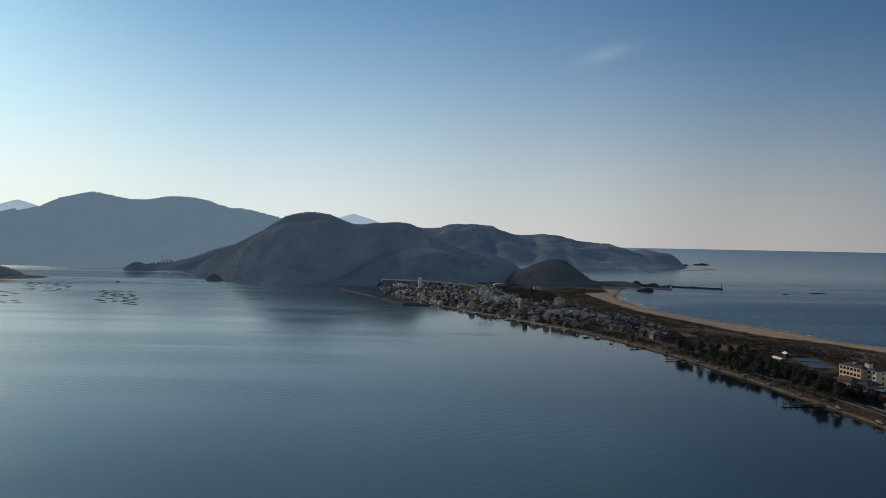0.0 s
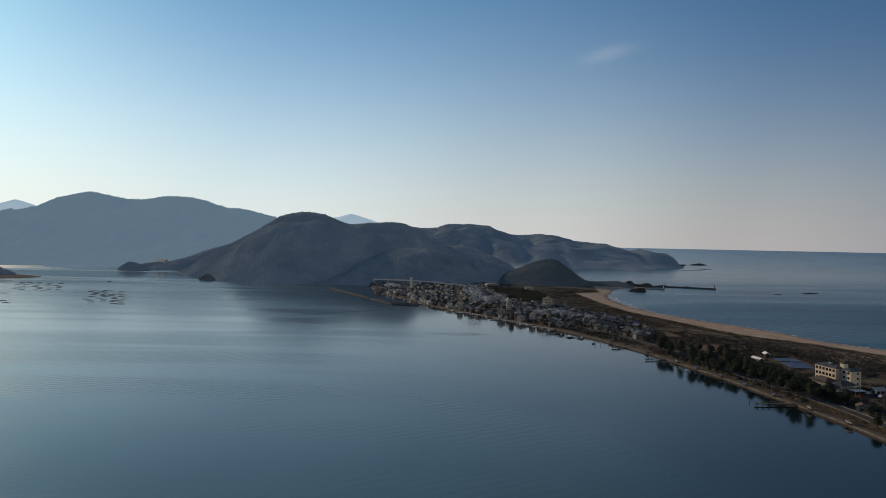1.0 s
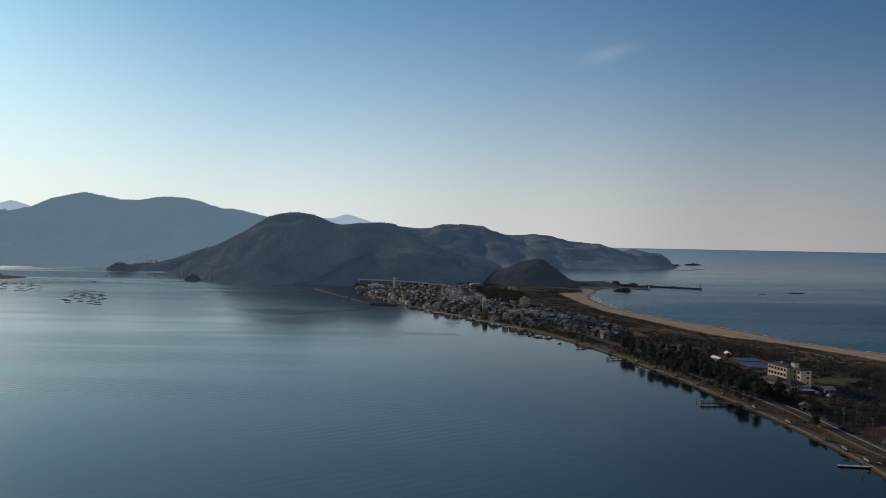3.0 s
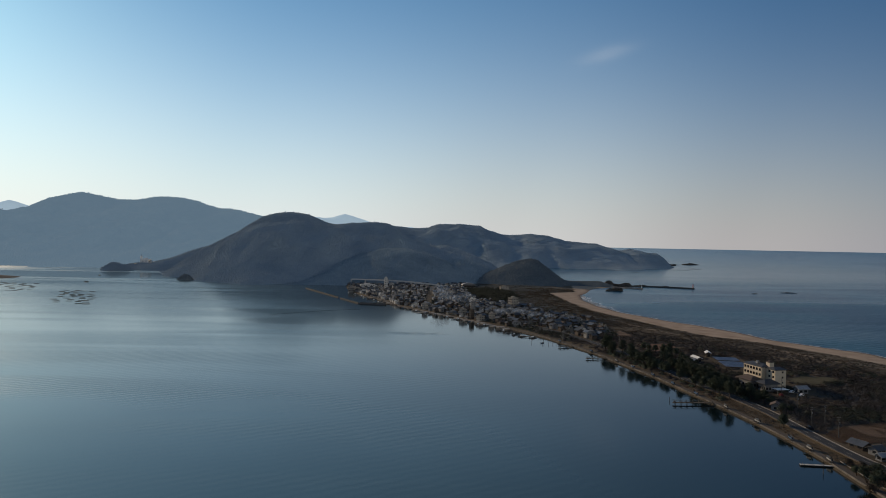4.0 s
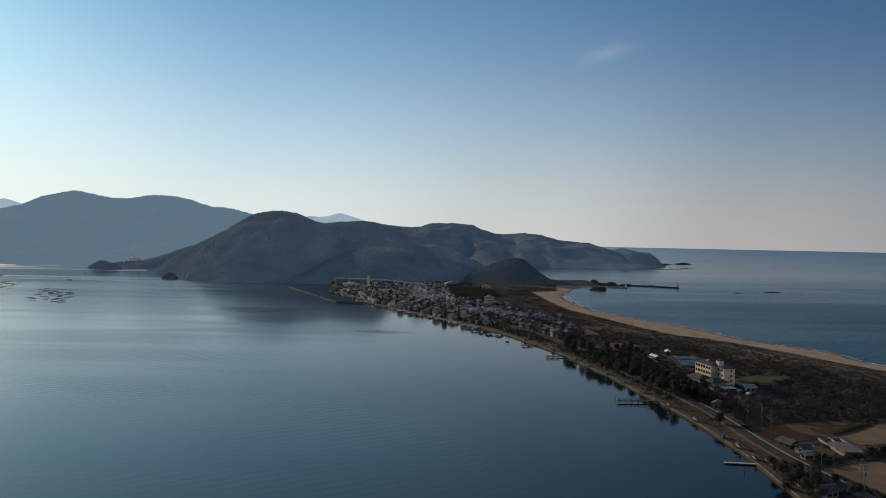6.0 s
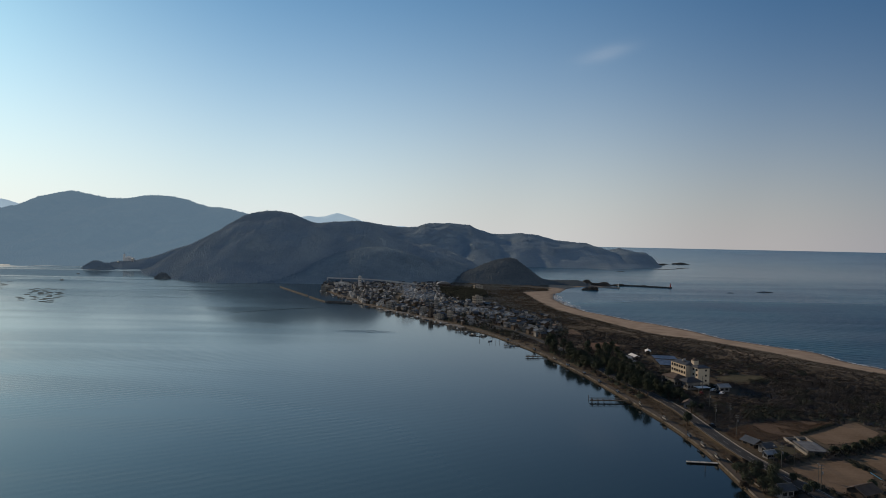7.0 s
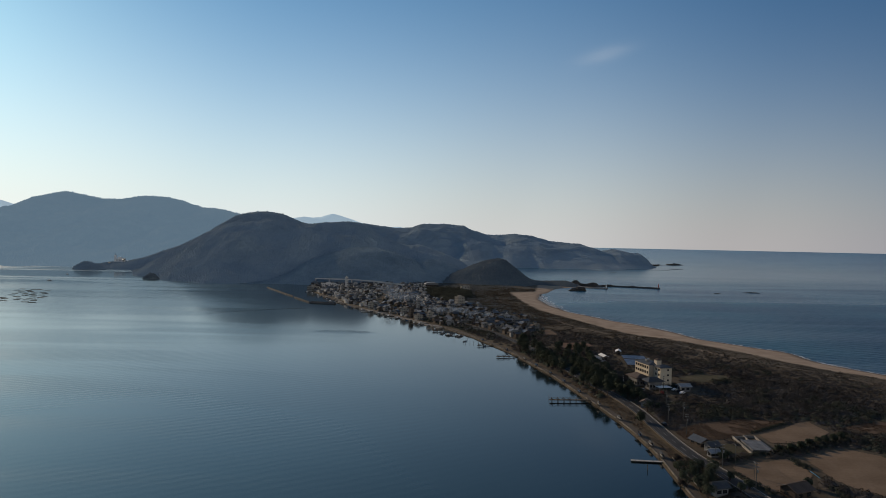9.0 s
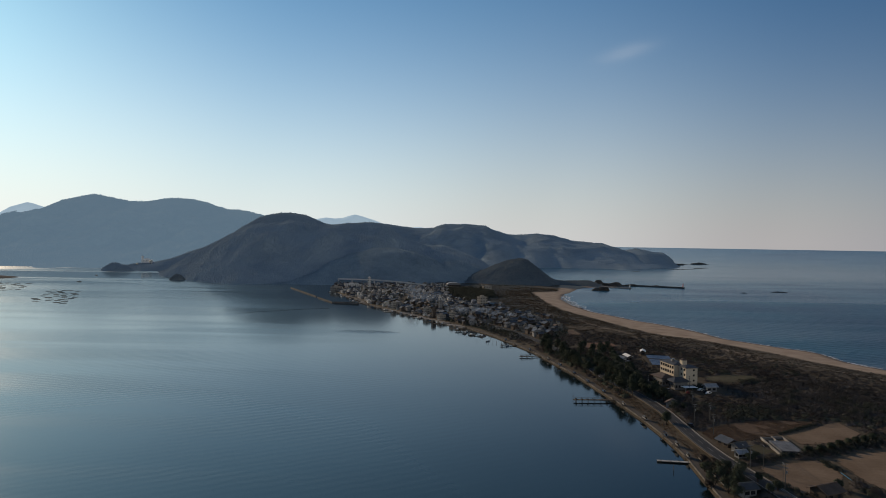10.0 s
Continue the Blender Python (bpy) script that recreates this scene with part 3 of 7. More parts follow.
M_ROOFS = [mat("house_roof_" + n, t, r, 0.3, 3.0, bump=0.05, bump_scale=3, per_object=0.35, per_island=0.2, spec=0.3) for n, t, r in (
    ("slate_blue", [(0.036, 0.042, 0.051), (0.058, 0.066, 0.078), (0.090, 0.099, 0.112)], 0.5),
    ("charcoal", [(0.028, 0.030, 0.033), (0.046, 0.048, 0.052), (0.072, 0.073, 0.074)], 0.55),
    ("brown", [(0.06, 0.042, 0.032), (0.09, 0.065, 0.05), (0.13, 0.095, 0.075)], 0.75),
    ("grey_metal", [(0.16, 0.17, 0.18), (0.24, 0.25, 0.26), (0.33, 0.34, 0.35)], 0.6))]
M_GLASS = mat("window_glass", [(0.012, 0.014, 0.016), (0.025, 0.028, 0.032)], 0.08, 0.3, 2.0, per_object=0.3, spec=0.6)
M_TIN = mat("old_tin", [(0.09, 0.09, 0.092), (0.14, 0.14, 0.142), (0.20, 0.20, 0.20)], 0.6, 0.3, 3.0, per_object=0.3, spec=0.2)
M_PANEL = mat("solar_cell", [(0.054, 0.070, 0.105), (0.084, 0.103, 0.146), (0.135, 0.155, 0.196)], 0.36, 0.4, 2.0, per_object=0.5, spec=0.5)
M_WOOD = mat("weathered_wood", [(0.055, 0.045, 0.036), (0.10, 0.082, 0.065), (0.16, 0.135, 0.11)], 0.85, 0.5, 5.0, bump=0.02, bump_scale=8, per_object=0.3)
M_WOOD_PALE = mat("pale_decking", [(0.34, 0.32, 0.29), (0.46, 0.44, 0.40), (0.56, 0.54, 0.50)], 0.8, 0.5, 5.0, per_object=0.3)
M_STEEL = mat("galvanised_steel", [(0.14, 0.145, 0.15), (0.20, 0.205, 0.21), (0.27, 0.275, 0.28)], 0.45, 0.5, 4, metal=0.6)
M_POLE = mat("pole_concrete", [(0.078, 0.075, 0.069), (0.114, 0.111, 0.102)], 0.8, 0.5, 4)
M_WIRE = mat("cable", [(0.03, 0.03, 0.03), (0.05, 0.05, 0.05)], 0.6, 1, 5)
M_HULL = [mat("boat_hull_" + n, t, 0.35, 0.6, 4, per_object=0.15) for n, t in (
    ("white", [(0.20, 0.205, 0.205), (0.34, 0.34, 0.33)]), ("blue", [(0.05, 0.10, 0.18), (0.08, 0.15, 0.25)]), ("green", [(0.06, 0.12, 0.10), (0.09, 0.17, 0.14)]))]
M_TARP = mat("boat_cover", [(0.045, 0.05, 0.055), (0.10, 0.105, 0.11)], 0.7, 0.8, 5, per_object=0.4)
M_CAR = [mat("car_paint_" + n, t, 0.25, 0.5, 3) for n, t in (("white", [(0.6, 0.6, 0.6), (0.72, 0.72, 0.72)]), ("black", [(0.012, 0.012, 0.014), (0.02, 0.02, 0.022)]),
                                                               ("silver", [(0.35, 0.36, 0.37), (0.45, 0.46, 0.47)]), ("red", [(0.11, 0.03, 0.028), (0.15, 0.04, 0.036)]))]
M_TYRE = mat("tyre_rubber", [(0.015, 0.015, 0.015), (0.03, 0.03, 0.03)], 0.9, 1, 8)
M_RED = mat("lighthouse_red", [(0.30, 0.05, 0.035), (0.42, 0.075, 0.05)], 0.5, 0.5, 4)
M_WHITE = mat("white_coating", [(0.62, 0.62, 0.60), (0.76, 0.76, 0.74)], 0.6, 0.3, 3)
M_ROOFS.append(M_WHITE)
M_FIELD = mat("bare_field_soil", [(0.133, 0.090, 0.058), (0.179, 0.125, 0.082), (0.226, 0.160, 0.109)], 0.95, 0.08, 0.9, bump=0.06, bump_scale=1.5)
M_MEADOW = mat("dry_meadow", [(0.076, 0.049, 0.034), (0.117, 0.078, 0.052), (0.168, 0.115, 0.078)], 0.95, 0.07, 0.8, bump=0.15, bump_scale=0.9)
M_LAWN = mat("winter_lawn", [(0.054, 0.048, 0.028), (0.079, 0.069, 0.041), (0.109, 0.094, 0.058)], 0.95, 0.08, 0.8, bump=0.1, bump_scale=1)
M_COURT = mat("red_clay", [(0.104, 0.060, 0.040), (0.144, 0.084, 0.056), (0.176, 0.108, 0.074)], 0.95, 0.1, 1.2)
M_NET = mat("blue_netting", [(0.06, 0.18, 0.34), (0.10, 0.28, 0.48)], 0.7, 0.8, 5)
M_TRUNK = mat("bark", [(0.045, 0.034, 0.026), (0.085, 0.065, 0.05)], 0.95, 0.8, 5, bump=0.03, bump_scale=6)
M_PINE = mat("pine_needles", [(0.030, 0.039, 0.030), (0.044, 0.058, 0.040), (0.064, 0.078, 0.053)], 0.85, 0.12, 0.8, per_island=0.06, per_object=0.2, spec=0.15)
M_SCRUB = mat("evergreen_scrub", [(0.040, 0.046, 0.035), (0.058, 0.064, 0.050), (0.084, 0.089, 0.066)], 0.9, 0.05, 0.3, per_island=0.06, spec=0.1)
M_BARE = mat("bare_twigs", [(0.038, 0.033, 0.030), (0.062, 0.054, 0.047), (0.091, 0.080, 0.073)], 0.95, 0.04, 0.3, per_island=0.06, spec=0.1)
M_SAPLING = mat("grey_saplings", [(0.060, 0.057, 0.053), (0.087, 0.082, 0.076), (0.121, 0.111, 0.108)], 0.95, 0.05, 0.3, per_island=0.06, spec=0.1)
# far brush and garden trees: paler copy with the haze put into its colour
M_BRUSH_HAZED = mat("far_brush_hazed", [(0.113, 0.121, 0.115), (0.160, 0.168, 0.159), (0.218, 0.222, 0.208)], 0.95, 0.03, 0.3, per_island=0.08, spec=0.1)
M_VERGE = mat("verge_straw", [(0.109, 0.074, 0.050), (0.150, 0.105, 0.072), (0.195, 0.141, 0.101)], 0.95, 0.08, 0.5, per_island=0.3, spec=0.1)
M_STRAW = mat("dry_straw", [(0.056, 0.044, 0.032), (0.085, 0.067, 0.046), (0.121, 0.096, 0.067)], 0.95, 0.05, 0.4, per_island=0.14, spec=0.1)
M_MOLE = mat("weathered_mole", [(0.049, 0.051, 0.052), (0.068, 0.070, 0.070), (0.091, 0.091, 0.090)], 0.9, 0.1, 1.5)
M_FOAM = mat("sea_foam", [(0.55, 0.57, 0.58), (0.78, 0.79, 0.79)], 0.8, 0.3, 2)


def sand_on_ground():
    """The spit's ground turns from soil to beach sand seaward of the scrub; the share of sand is stored on the ground."""
    me = ground.data
    co = np.empty(len(me.vertices) * 3, np.float32)
    me.vertices.foreach_get("co", co)
    co = co.reshape(-1, 3)
    x, y = co[:, 0].astype(float), co[:, 1].astype(float)
    d = x - veg_x(y) + 5 * vnoise(x, y, 22, 30) + 1.0
    share = np.clip(d / 5 + 0.5, 0, 1)
    trail = np.clip(1.4 - np.abs(x - veg_x(y) + 34 + 7 * vnoise(x, y, 60, 31)) / 3.0, 0, 1) * np.clip(vnoise(x, y, 50, 32) + 0.5, 0, 1) * 0.55
    a = me.attributes.new("sand_share", "FLOAT", "POINT")
    a.data.foreach_set("value", np.maximum(share, trail * (y < 1000)).astype(np.float32))
    wet = me.attributes.new("wet_sand", "FLOAT", "POINT")
    wet.data.foreach_set("value", (np.clip(1.1 - (sea_x(y) - x + 2.0 * vnoise(x, y, 18, 33)) / 7.0, 0, 1) * (y > 300)).astype(np.float32))
    n, l = M_SOIL.node_tree.nodes, M_SOIL.node_tree.links
    b = n["Principled BSDF"]
    old = b.inputs["Base Color"].links[0].from_socket
    at = n.new("ShaderNodeAttribute")
    at.attribute_name = "sand_share"
    geo = n.new("ShaderNodeNewGeometry")
    nz = n.new("ShaderNodeTexNoise")
    nz.inputs["Scale"].default_value, nz.inputs["Detail"].default_value = 0.07, 6
    l.new(geo.outputs["Position"], nz.inputs["Vector"])
    ramp = n.new("ShaderNodeValToRGB")
    ramp.color_ramp.elements[0].position, ramp.color_ramp.elements[1].position = 0.3, 0.7
    ramp.color_ramp.elements[0].color, ramp.color_ramp.elements[1].color = (0.30, 0.215, 0.15, 1), (0.43, 0.325, 0.235, 1)
    l.new(nz.outputs["Fac"], ramp.inputs[0])
    mix = n.new("ShaderNodeMix")
    mix.data_type = "RGBA"
    l.new(at.outputs["Fac"], mix.inputs["Factor"])
    l.new(old, mix.inputs["A"])
    damp = n.new("ShaderNodeMix")
    damp.data_type = "RGBA"
    damp.inputs["B"].default_value = (0.17, 0.128, 0.098, 1)
    at_wet = n.new("ShaderNodeAttribute")
    at_wet.attribute_name = "wet_sand"
    l.new(at_wet.outputs["Fac"], damp.inputs["Factor"])
    l.new(ramp.outputs[0], damp.inputs["A"])
    l.new(damp.outputs["Result"], mix.inputs["B"])
    l.new(mix.outputs["Result"], b.inputs["Base Color"])


sand_on_ground()


# ---------------------------------------------------------------- road, promenade, fields
ROAD_Y = [60, 120, 165, 200, 213, 224, 235, 243, 254, 267, 283, 302, 323, 341, 360, 380, 403, 440, 480, 520, 560, 600, 640, 690, 750, 810, 870]
ROAD_X = [300, 268, 247, 236, 233, 231.8, 230.4, 228.9, 227.3, 226.5, 226.2, 226.4, 226.6, 225.2, 222.6, 218.4, 214.5, 210.5, 205, 197.5, 187, 176, 160, 138, 106, 68, 40]


def road_x(y):
    return np.interp(y, ROAD_Y, ROAD_X)


def ribbon(name, ys, xc, off0, off1, z_up, thick, material, label, category, kind="structure", parent=None, zf=None):
    """A strip of even width along a line x(y), with a real edge of the given thickness."""
    ys = np.asarray(ys, float)
    x = xc(ys)
    tx, ty = np.gradient(x), np.gradient(ys)
    ln = np.hypot(tx, ty)
    nx, ny = ty / ln, -tx / ln
    rows = []
    for off, drop in ((off0, thick), (off0, 0), (off1, 0), (off1, thick)):
        px, py = x + nx * off, ys + ny * off
        mid = (off0 + off1) / 2
        z = (ground_z(x + nx * mid, ys + ny * mid) if zf is None else zf(ys)) + z_up - drop
        rows.append(np.stack([px, py, z], -1))
    V = np.array(rows)
    ob = mesh_np(name, V.reshape(-1, 3), grid_faces(len(ys), 4)[:, ::-1], material, parent)
    if kind:
        tagged(ob, label, category, kind=kind)
    return ob


def level(y):
    """Height of the road bed."""
    return np.full_like(np.asarray(y, float), 2.45)


ribbon("road", np.arange(60, 870, 4.0), road_x, -2.95, 2.95, 0.12, 0.5, M_ASPHALT, "two-lane asphalt road with white edge lines along the spit", "road", zf=level)
for off in (-2.6, 2.48):
    ribbon("road_edge_line", np.arange(62, 600, 4.0), road_x, off, off + 0.12, 0.135, 0.01, M_PAINT_W, "worn white painted edge line on the road", "road marking", zf=level)
ribbon("pavement", np.arange(150, 345, 3.0), road_x, 3.05, 3.3, 0.3, 0.5, M_CONCRETE, "pale concrete pavement beside the road", "pavement", zf=level)
ribbon("kerb", np.arange(150, 400, 3.0), road_x, -3.12, -3.0, 0.16, 0.5, M_PATH, "pale concrete kerb beside the road", "kerb", zf=level)
for y0 in range(150, 560, 10):
    ribbon("road_centre_dash", np.linspace(y0, y0 + 5, 3), road_x, -0.05, 0.05, 0.134, 0.01, M_PAINT_W, "worn white centre dash on the road", "road marking", zf=level)


def shore_level(y):
    return np.full_like(np.asarray(y, float), 1.05)


ribbon("promenade", np.arange(100, 648, 4.0), lake_x, 0.2, 2.9, 0.08, 1.6, M_PATH, "brown gravel promenade along the lagoon shore", "promenade", zf=shore_level)
ribbon("quay_edge", np.arange(100, 648, 4.0), lake_x, -0.1, 0.2, 0.2, 2.2, M_STONE, "low worn concrete quay edge at the waterline", "quay", zf=shore_level)
ribbon("retaining_wall", np.arange(226, 258, 3.0), lake_x, 4.4, 4.6, 0.42, 1.6, M_CONCRETE, "pale low concrete wall above the promenade", "wall", zf=shore_level)

FIELDS = [
    ("field", M_FIELD, [(268, 285), (277.6, 289.5), (296.1, 303), (302, 304.5), (302, 286.5), (292.2, 278.5), (282.7, 274.5), (276.5, 272), (267.5, 272)], "bare sandy-brown ploughed field behind a hedge"),
    ("field", M_FIELD, [(238, 243.5), (250.3, 248.6), (264, 252.6), (266, 246), (264.4, 235.1), (258, 225.8), (248.5, 219), (240, 217), (236.5, 227.9), (236, 235.7)], "bare sandy-brown field beside the road"),
    ("field", M_FIELD, [(270.5, 252), (284, 260.4), (296.2, 263), (303, 256), (303, 215), (280, 210), (270.5, 222), (268.5, 231)], "bare sandy-brown field with faint furrows"),
    ("allotment", M_LAWN, [(241, 268), (251, 272.5), (252, 260.5), (240.5, 256)], "small green-brown vegetable plot behind the sheds"),
    ("meadow", M_MEADOW, [(232, 287), (241, 296), (253.6, 304.2), (274.5, 308.7), (291.1, 304.1), (269.3, 287), (253.1, 279), (240.5, 274), (232.3, 276)], "reddish-brown dry grass meadow by the road"),
    ("lawn", M_LAWN, [(276, 402), (290.7, 411), (308, 409), (307, 397), (288, 388), (275.4, 388)], "yellow-green winter lawn behind the hotel"),
    ("sports_court", M_COURT, [(224, 541), (249, 543), (252, 523), (226, 505)], "red-brown clay court among scrub"),
    ("clearing", M_MEADOW, [(312, 296), (340, 308), (350, 296), (322, 286)], "dry brown clearing in the scrub"),
    ("clearing", M_MEADOW, [(214, 612), (232, 618), (234, 580), (220, 584)], "dry brown clearing beside the houses"),
]


def inside(px, py, poly):
    px, py = np.asarray(px), np.asarray(py)
    hit = np.zeros(px.shape, bool)
    for (x0, y0), (x1, y1) in zip(poly, poly[1:] + poly[:1]):
        hit ^= ((y0 > py) != (y1 > py)) & (px < (x1 - x0) * (py - y0) / ((y1 - y0) or 1e-9) + x0)
    return hit


def field(name, material, poly, label):
    """A plot: a thin slab of tilled ground laid on the spit, with low furrows."""
    xs, ys = np.array(poly).T
    step, tilled = 0.8, material is M_FIELD
    gx_, gy_ = np.arange(xs.min(), xs.max() + step, step), np.arange(ys.min(), ys.max() + step, step)
    X, Y = np.meshgrid(gx_, gy_)
    Xn, Yn = X + 0.4 * vnoise(X, Y, 4, 3), Y + 0.4 * vnoise(X, Y, 4, 4)
    keep = inside(X, Y, poly)
    Z = ground_z(X, Y) + 0.14 + (0.032 if tilled else 0.02) * np.sin((Y + X * 0.12) * 2.1 + 0.6 * vnoise(X, Y, 15, 5)) + 0.05 * vnoise(X, Y, 6, 6)
    F = grid_faces(len(gx_), len(gy_))
    F = F[keep.ravel()[F].all(1)]
    used, inv = np.unique(F, return_inverse=True)
    V = np.stack([Xn, Yn, Z], -1).reshape(-1, 3)[used]
    return tagged(mesh_np(name, V, inv.reshape(F.shape), material, smooth=True), label, name.replace("_", " "), kind="structure")


for f in FIELDS:
    field(*f)


# ---------------------------------------------------------------- vegetation
def rand_rot(rng, n):
    a = rng.rand(n) * 2 * math.pi
    return np.cos(a), np.sin(a)


def leaf_cloud(rng, n, rx, rz, size, upright=0.0):
    """n small triangles filling an uneven ellipsoid standing on z = 0."""
    d = rng.normal(size=(n, 3))
    d /= np.linalg.norm(d, axis=1)[:, None]
    r = (0.5 + 0.42 * rng.rand(n)) * (1 + 0.2 * np.sin(3 * np.arctan2(d[:, 1], d[:, 0]) + rng.rand() * 6))
    c = d * r[:, None] * (rx, rx, rz) + (0, 0, rz * 0.9)
    c[:, 2] = np.maximum(c[:, 2], 0.06 * rz)
    e1, e2 = rng.normal(size=(n, 3)), rng.normal(size=(n, 3))
    e1[:, 2] *= 1 + 3 * upright
    e2 *= 1 - 0.75 * upright
    e1 *= size / np.linalg.norm(e1, axis=1)[:, None]
    e2 *= size * (1 - 0.8 * upright) / np.linalg.norm(e2, axis=1)[:, None]
    T = np.stack([c - e1 * 0.5 - e2 * 0.3, c + e1 * 0.5 - e2 * 0.2, c + e2 * 0.6], 1)
    inward = np.sum(np.cross(T[:, 1] - T[:, 0], T[:, 2] - T[:, 0]) * (d + (0, 0, 0.3)), 1) < 0
    T[inward] = T[inward][:, ::-1]
    return T


def mound(rng, rx, h):
    """The closed body of a bush: an uneven low dome of triangles under its leaves."""
    a = np.arange(6) * math.pi / 3 + rng.rand()
    r = 1 + 0.22 * rng.normal(size=(2, 6))
    low = np.stack([rx * r[0] * np.cos(a), rx * r[0] * np.sin(a), np.full(6, -0.1)], -1)
    mid = np.stack([0.78 * rx * r[1] * np.cos(a + 0.5), 0.78 * rx * r[1] * np.sin(a + 0.5), h * (0.62 + 0.12 * rng.normal(size=6))], -1)
    top = np.array([0.1 * rx * rng.normal(), 0.1 * rx * rng.normal(), h])
    T = []
    for i in range(6):
        j = (i + 1) % 6
        T += [(low[i], low[j], mid[i]), (low[j], mid[j], mid[i]), (mid[i], mid[j], top)]
    return np.array(T)


def bush(rng, leaves, rx, h, size, upright=0.0):
    """A bush: a closed body with a fringe of leaves or twigs."""
    return np.concatenate([mound(rng, 0.85 * rx, 0.72 * h), leaf_cloud(rng, leaves, rx, h, size, upright)])


def outward(T, up=2.2):
    """Soft normals of a leaf cloud: mostly upward, leaning away from the cloud's heart."""
    P = T.reshape(-1, 3)
    heart = np.array([P[:, 0].mean(), P[:, 1].mean(), 0.65 * P[:, 2].min() + 0.35 * P[:, 2].max()])
    N = (P - heart) / np.maximum(P.std(0), 0.05)
    N = N / np.maximum(np.linalg.norm(N, axis=1), 1e-6)[:, None] + (0, 0, up)
    return N / np.linalg.norm(N, axis=1)[:, None]


def soften(ob, normals):
    """Gives a mesh of loose leaves the rounded shading of its clumps."""
    ob.data.polygons.foreach_set("use_smooth", np.ones(len(ob.data.polygons), bool))
    ob.data.normals_split_custom_set_from_vertices(normals.astype(np.float32))


def scatter(name, templates, xs, ys, zs, scale, rng, material, label, category):
    """One object of many shrubs: each a turned and scaled copy of one of the leaf clouds."""
    out, bent = [], []
    pick = rng.randint(len(templates), size=len(xs))
    c, s = rand_rot(rng, len(xs))
    for k, T in enumerate(templates):
        m = pick == k
        if not m.any():
            continue
        P, N = T.reshape(1, -1, 3) * scale[m][:, None, None], outward(T)[None]
        cm, sm = c[m][:, None], s[m][:, None]
        X = P[..., 0] * cm - P[..., 1] * sm + xs[m][:, None]
        Y = P[..., 0] * sm + P[..., 1] * cm + ys[m][:, None]
        Z = P[..., 2] * (0.64 + 0.3 * rng.rand(m.sum()))[:, None] + zs[m][:, None]
        out.append(np.stack([X, Y, Z], -1).reshape(-1, 3))
        bent.append(np.stack([N[..., 0] * cm - N[..., 1] * sm, N[..., 0] * sm + N[..., 1] * cm, N[..., 2] + 0 * cm], -1).reshape(-1, 3))
    V = np.concatenate(out)
    ob = mesh_np(name, V, np.arange(len(V)).reshape(-1, 3), material)
    soften(ob, np.concatenate(bent))
    return tagged(ob, label, category, kind="stuff")


HOTEL = (251.2, 383.4, 12.7)


def widened(poly, by):
    """A plot with its edge moved outward."""
    cx, cy = np.mean(np.array(poly), axis=0)
    return [(x + (x - cx) / math.hypot(x - cx, y - cy) * by, y + (y - cy) / math.hypot(x - cx, y - cy) * by) for x, y in poly]


KEEP_OUT = [widened(p, 3.2 if m_ is M_FIELD else 2.2 if m_ is M_MEADOW else 0.5) for _, m_, p, _ in FIELDS] + [
    [(240, 373), (247, 361), (272, 358), (276, 392), (260, 406), (246, 404)],
    [(252, 438), (275, 436), (280, 478), (258, 481)], [(241, 460), (249, 460), (249, 472), (241, 472)], [(257, 481), (265, 481), (265, 490), (257, 490)], [(235, 455), (242, 455), (242, 463), (235, 463)],
    [(226, 278), (232, 246), (243, 250), (241, 278)],
    [(251, 250), (256, 284), (266, 284), (266, 262)],
    [(218, 212), (227, 212), (227, 222), (218, 222)],
    [(242, 208), (255, 208), (255, 220), (242, 220)],
    [(229, 327), (236.5, 327), (236.5, 335), (229, 335)],
    [(258, 362), (278, 362), (278, 376), (258, 376)],
]


def open_ground(x, y, road_gap=5.5):
    """Where scrub may grow: on the spit, off the road, the shore path, the plots, the yards and the beach."""
    ok = (x > lake_x(y) + 6.5) & (x < veg_x(y) + 4 * vnoise(x, y, 20, 77) - 3)
    ok &= np.abs(x - road_x(y)) > road_gap
    for poly in KEEP_OUT:
        ok &= ~inside(x, y, poly)
    return ok


def off_verge(x, y):
    """Clear of the mown strip between the promenade and the road."""
    return (y > 350) | (y < 243) | (x > road_x(y))


def village_spots():
    """Where the village houses stand and how they are turned: rows following the shore, thinning inland."""
    rng = random.Random(12)
    spots, taken = [], [(150, 818), (136, 723), (93, 716), (102, 701), (84, 741), (38, 806), (-39, 1121), (168, 1130), (97, 800), (107, 1195), (107, 1205), (98, 788), (114, 699)]
    for y in np.arange(562, 1290, 7.2):
        edge = float(np.interp(y, [560, 578, 641, 685, 719, 756, 790, 815, 856, 922, 1031, 1120, 1160, 1260], [190, 208, 216, 206, 192, 180, 168, 158, 128, 98, 92, 90, 112, 98]))
        off = 5.5 if y > 645 else 26.0
        tang = math.degrees(math.atan2(10, float(lake_x(y + 5)) - float(lake_x(y - 5))))
        while True:
            x, yy = float(lake_x(y)) + off + rng.uniform(-2, 2), y + 0.25 * off + rng.uniform(-3, 3)
            off += rng.uniform(6.2, 9.4)
            if x > edge + 8:
                break
            if rng.random() < 0.14 or abs(x - float(road_x(yy))) < 6 or any((x - a) ** 2 + (yy - b) ** 2 < 33 for a, b in taken) or yy > 1285:
                continue
            if x < float(lake_x(yy)) + (4.5 if yy > 645 else 9):
                continue
            taken.append((x, yy))
            spots.append((x, yy, tang + rng.choice((0, 0, 90)) + rng.uniform(-10, 10), rng.random()))
    return spots, taken


SPOTS, TAKEN = village_spots()


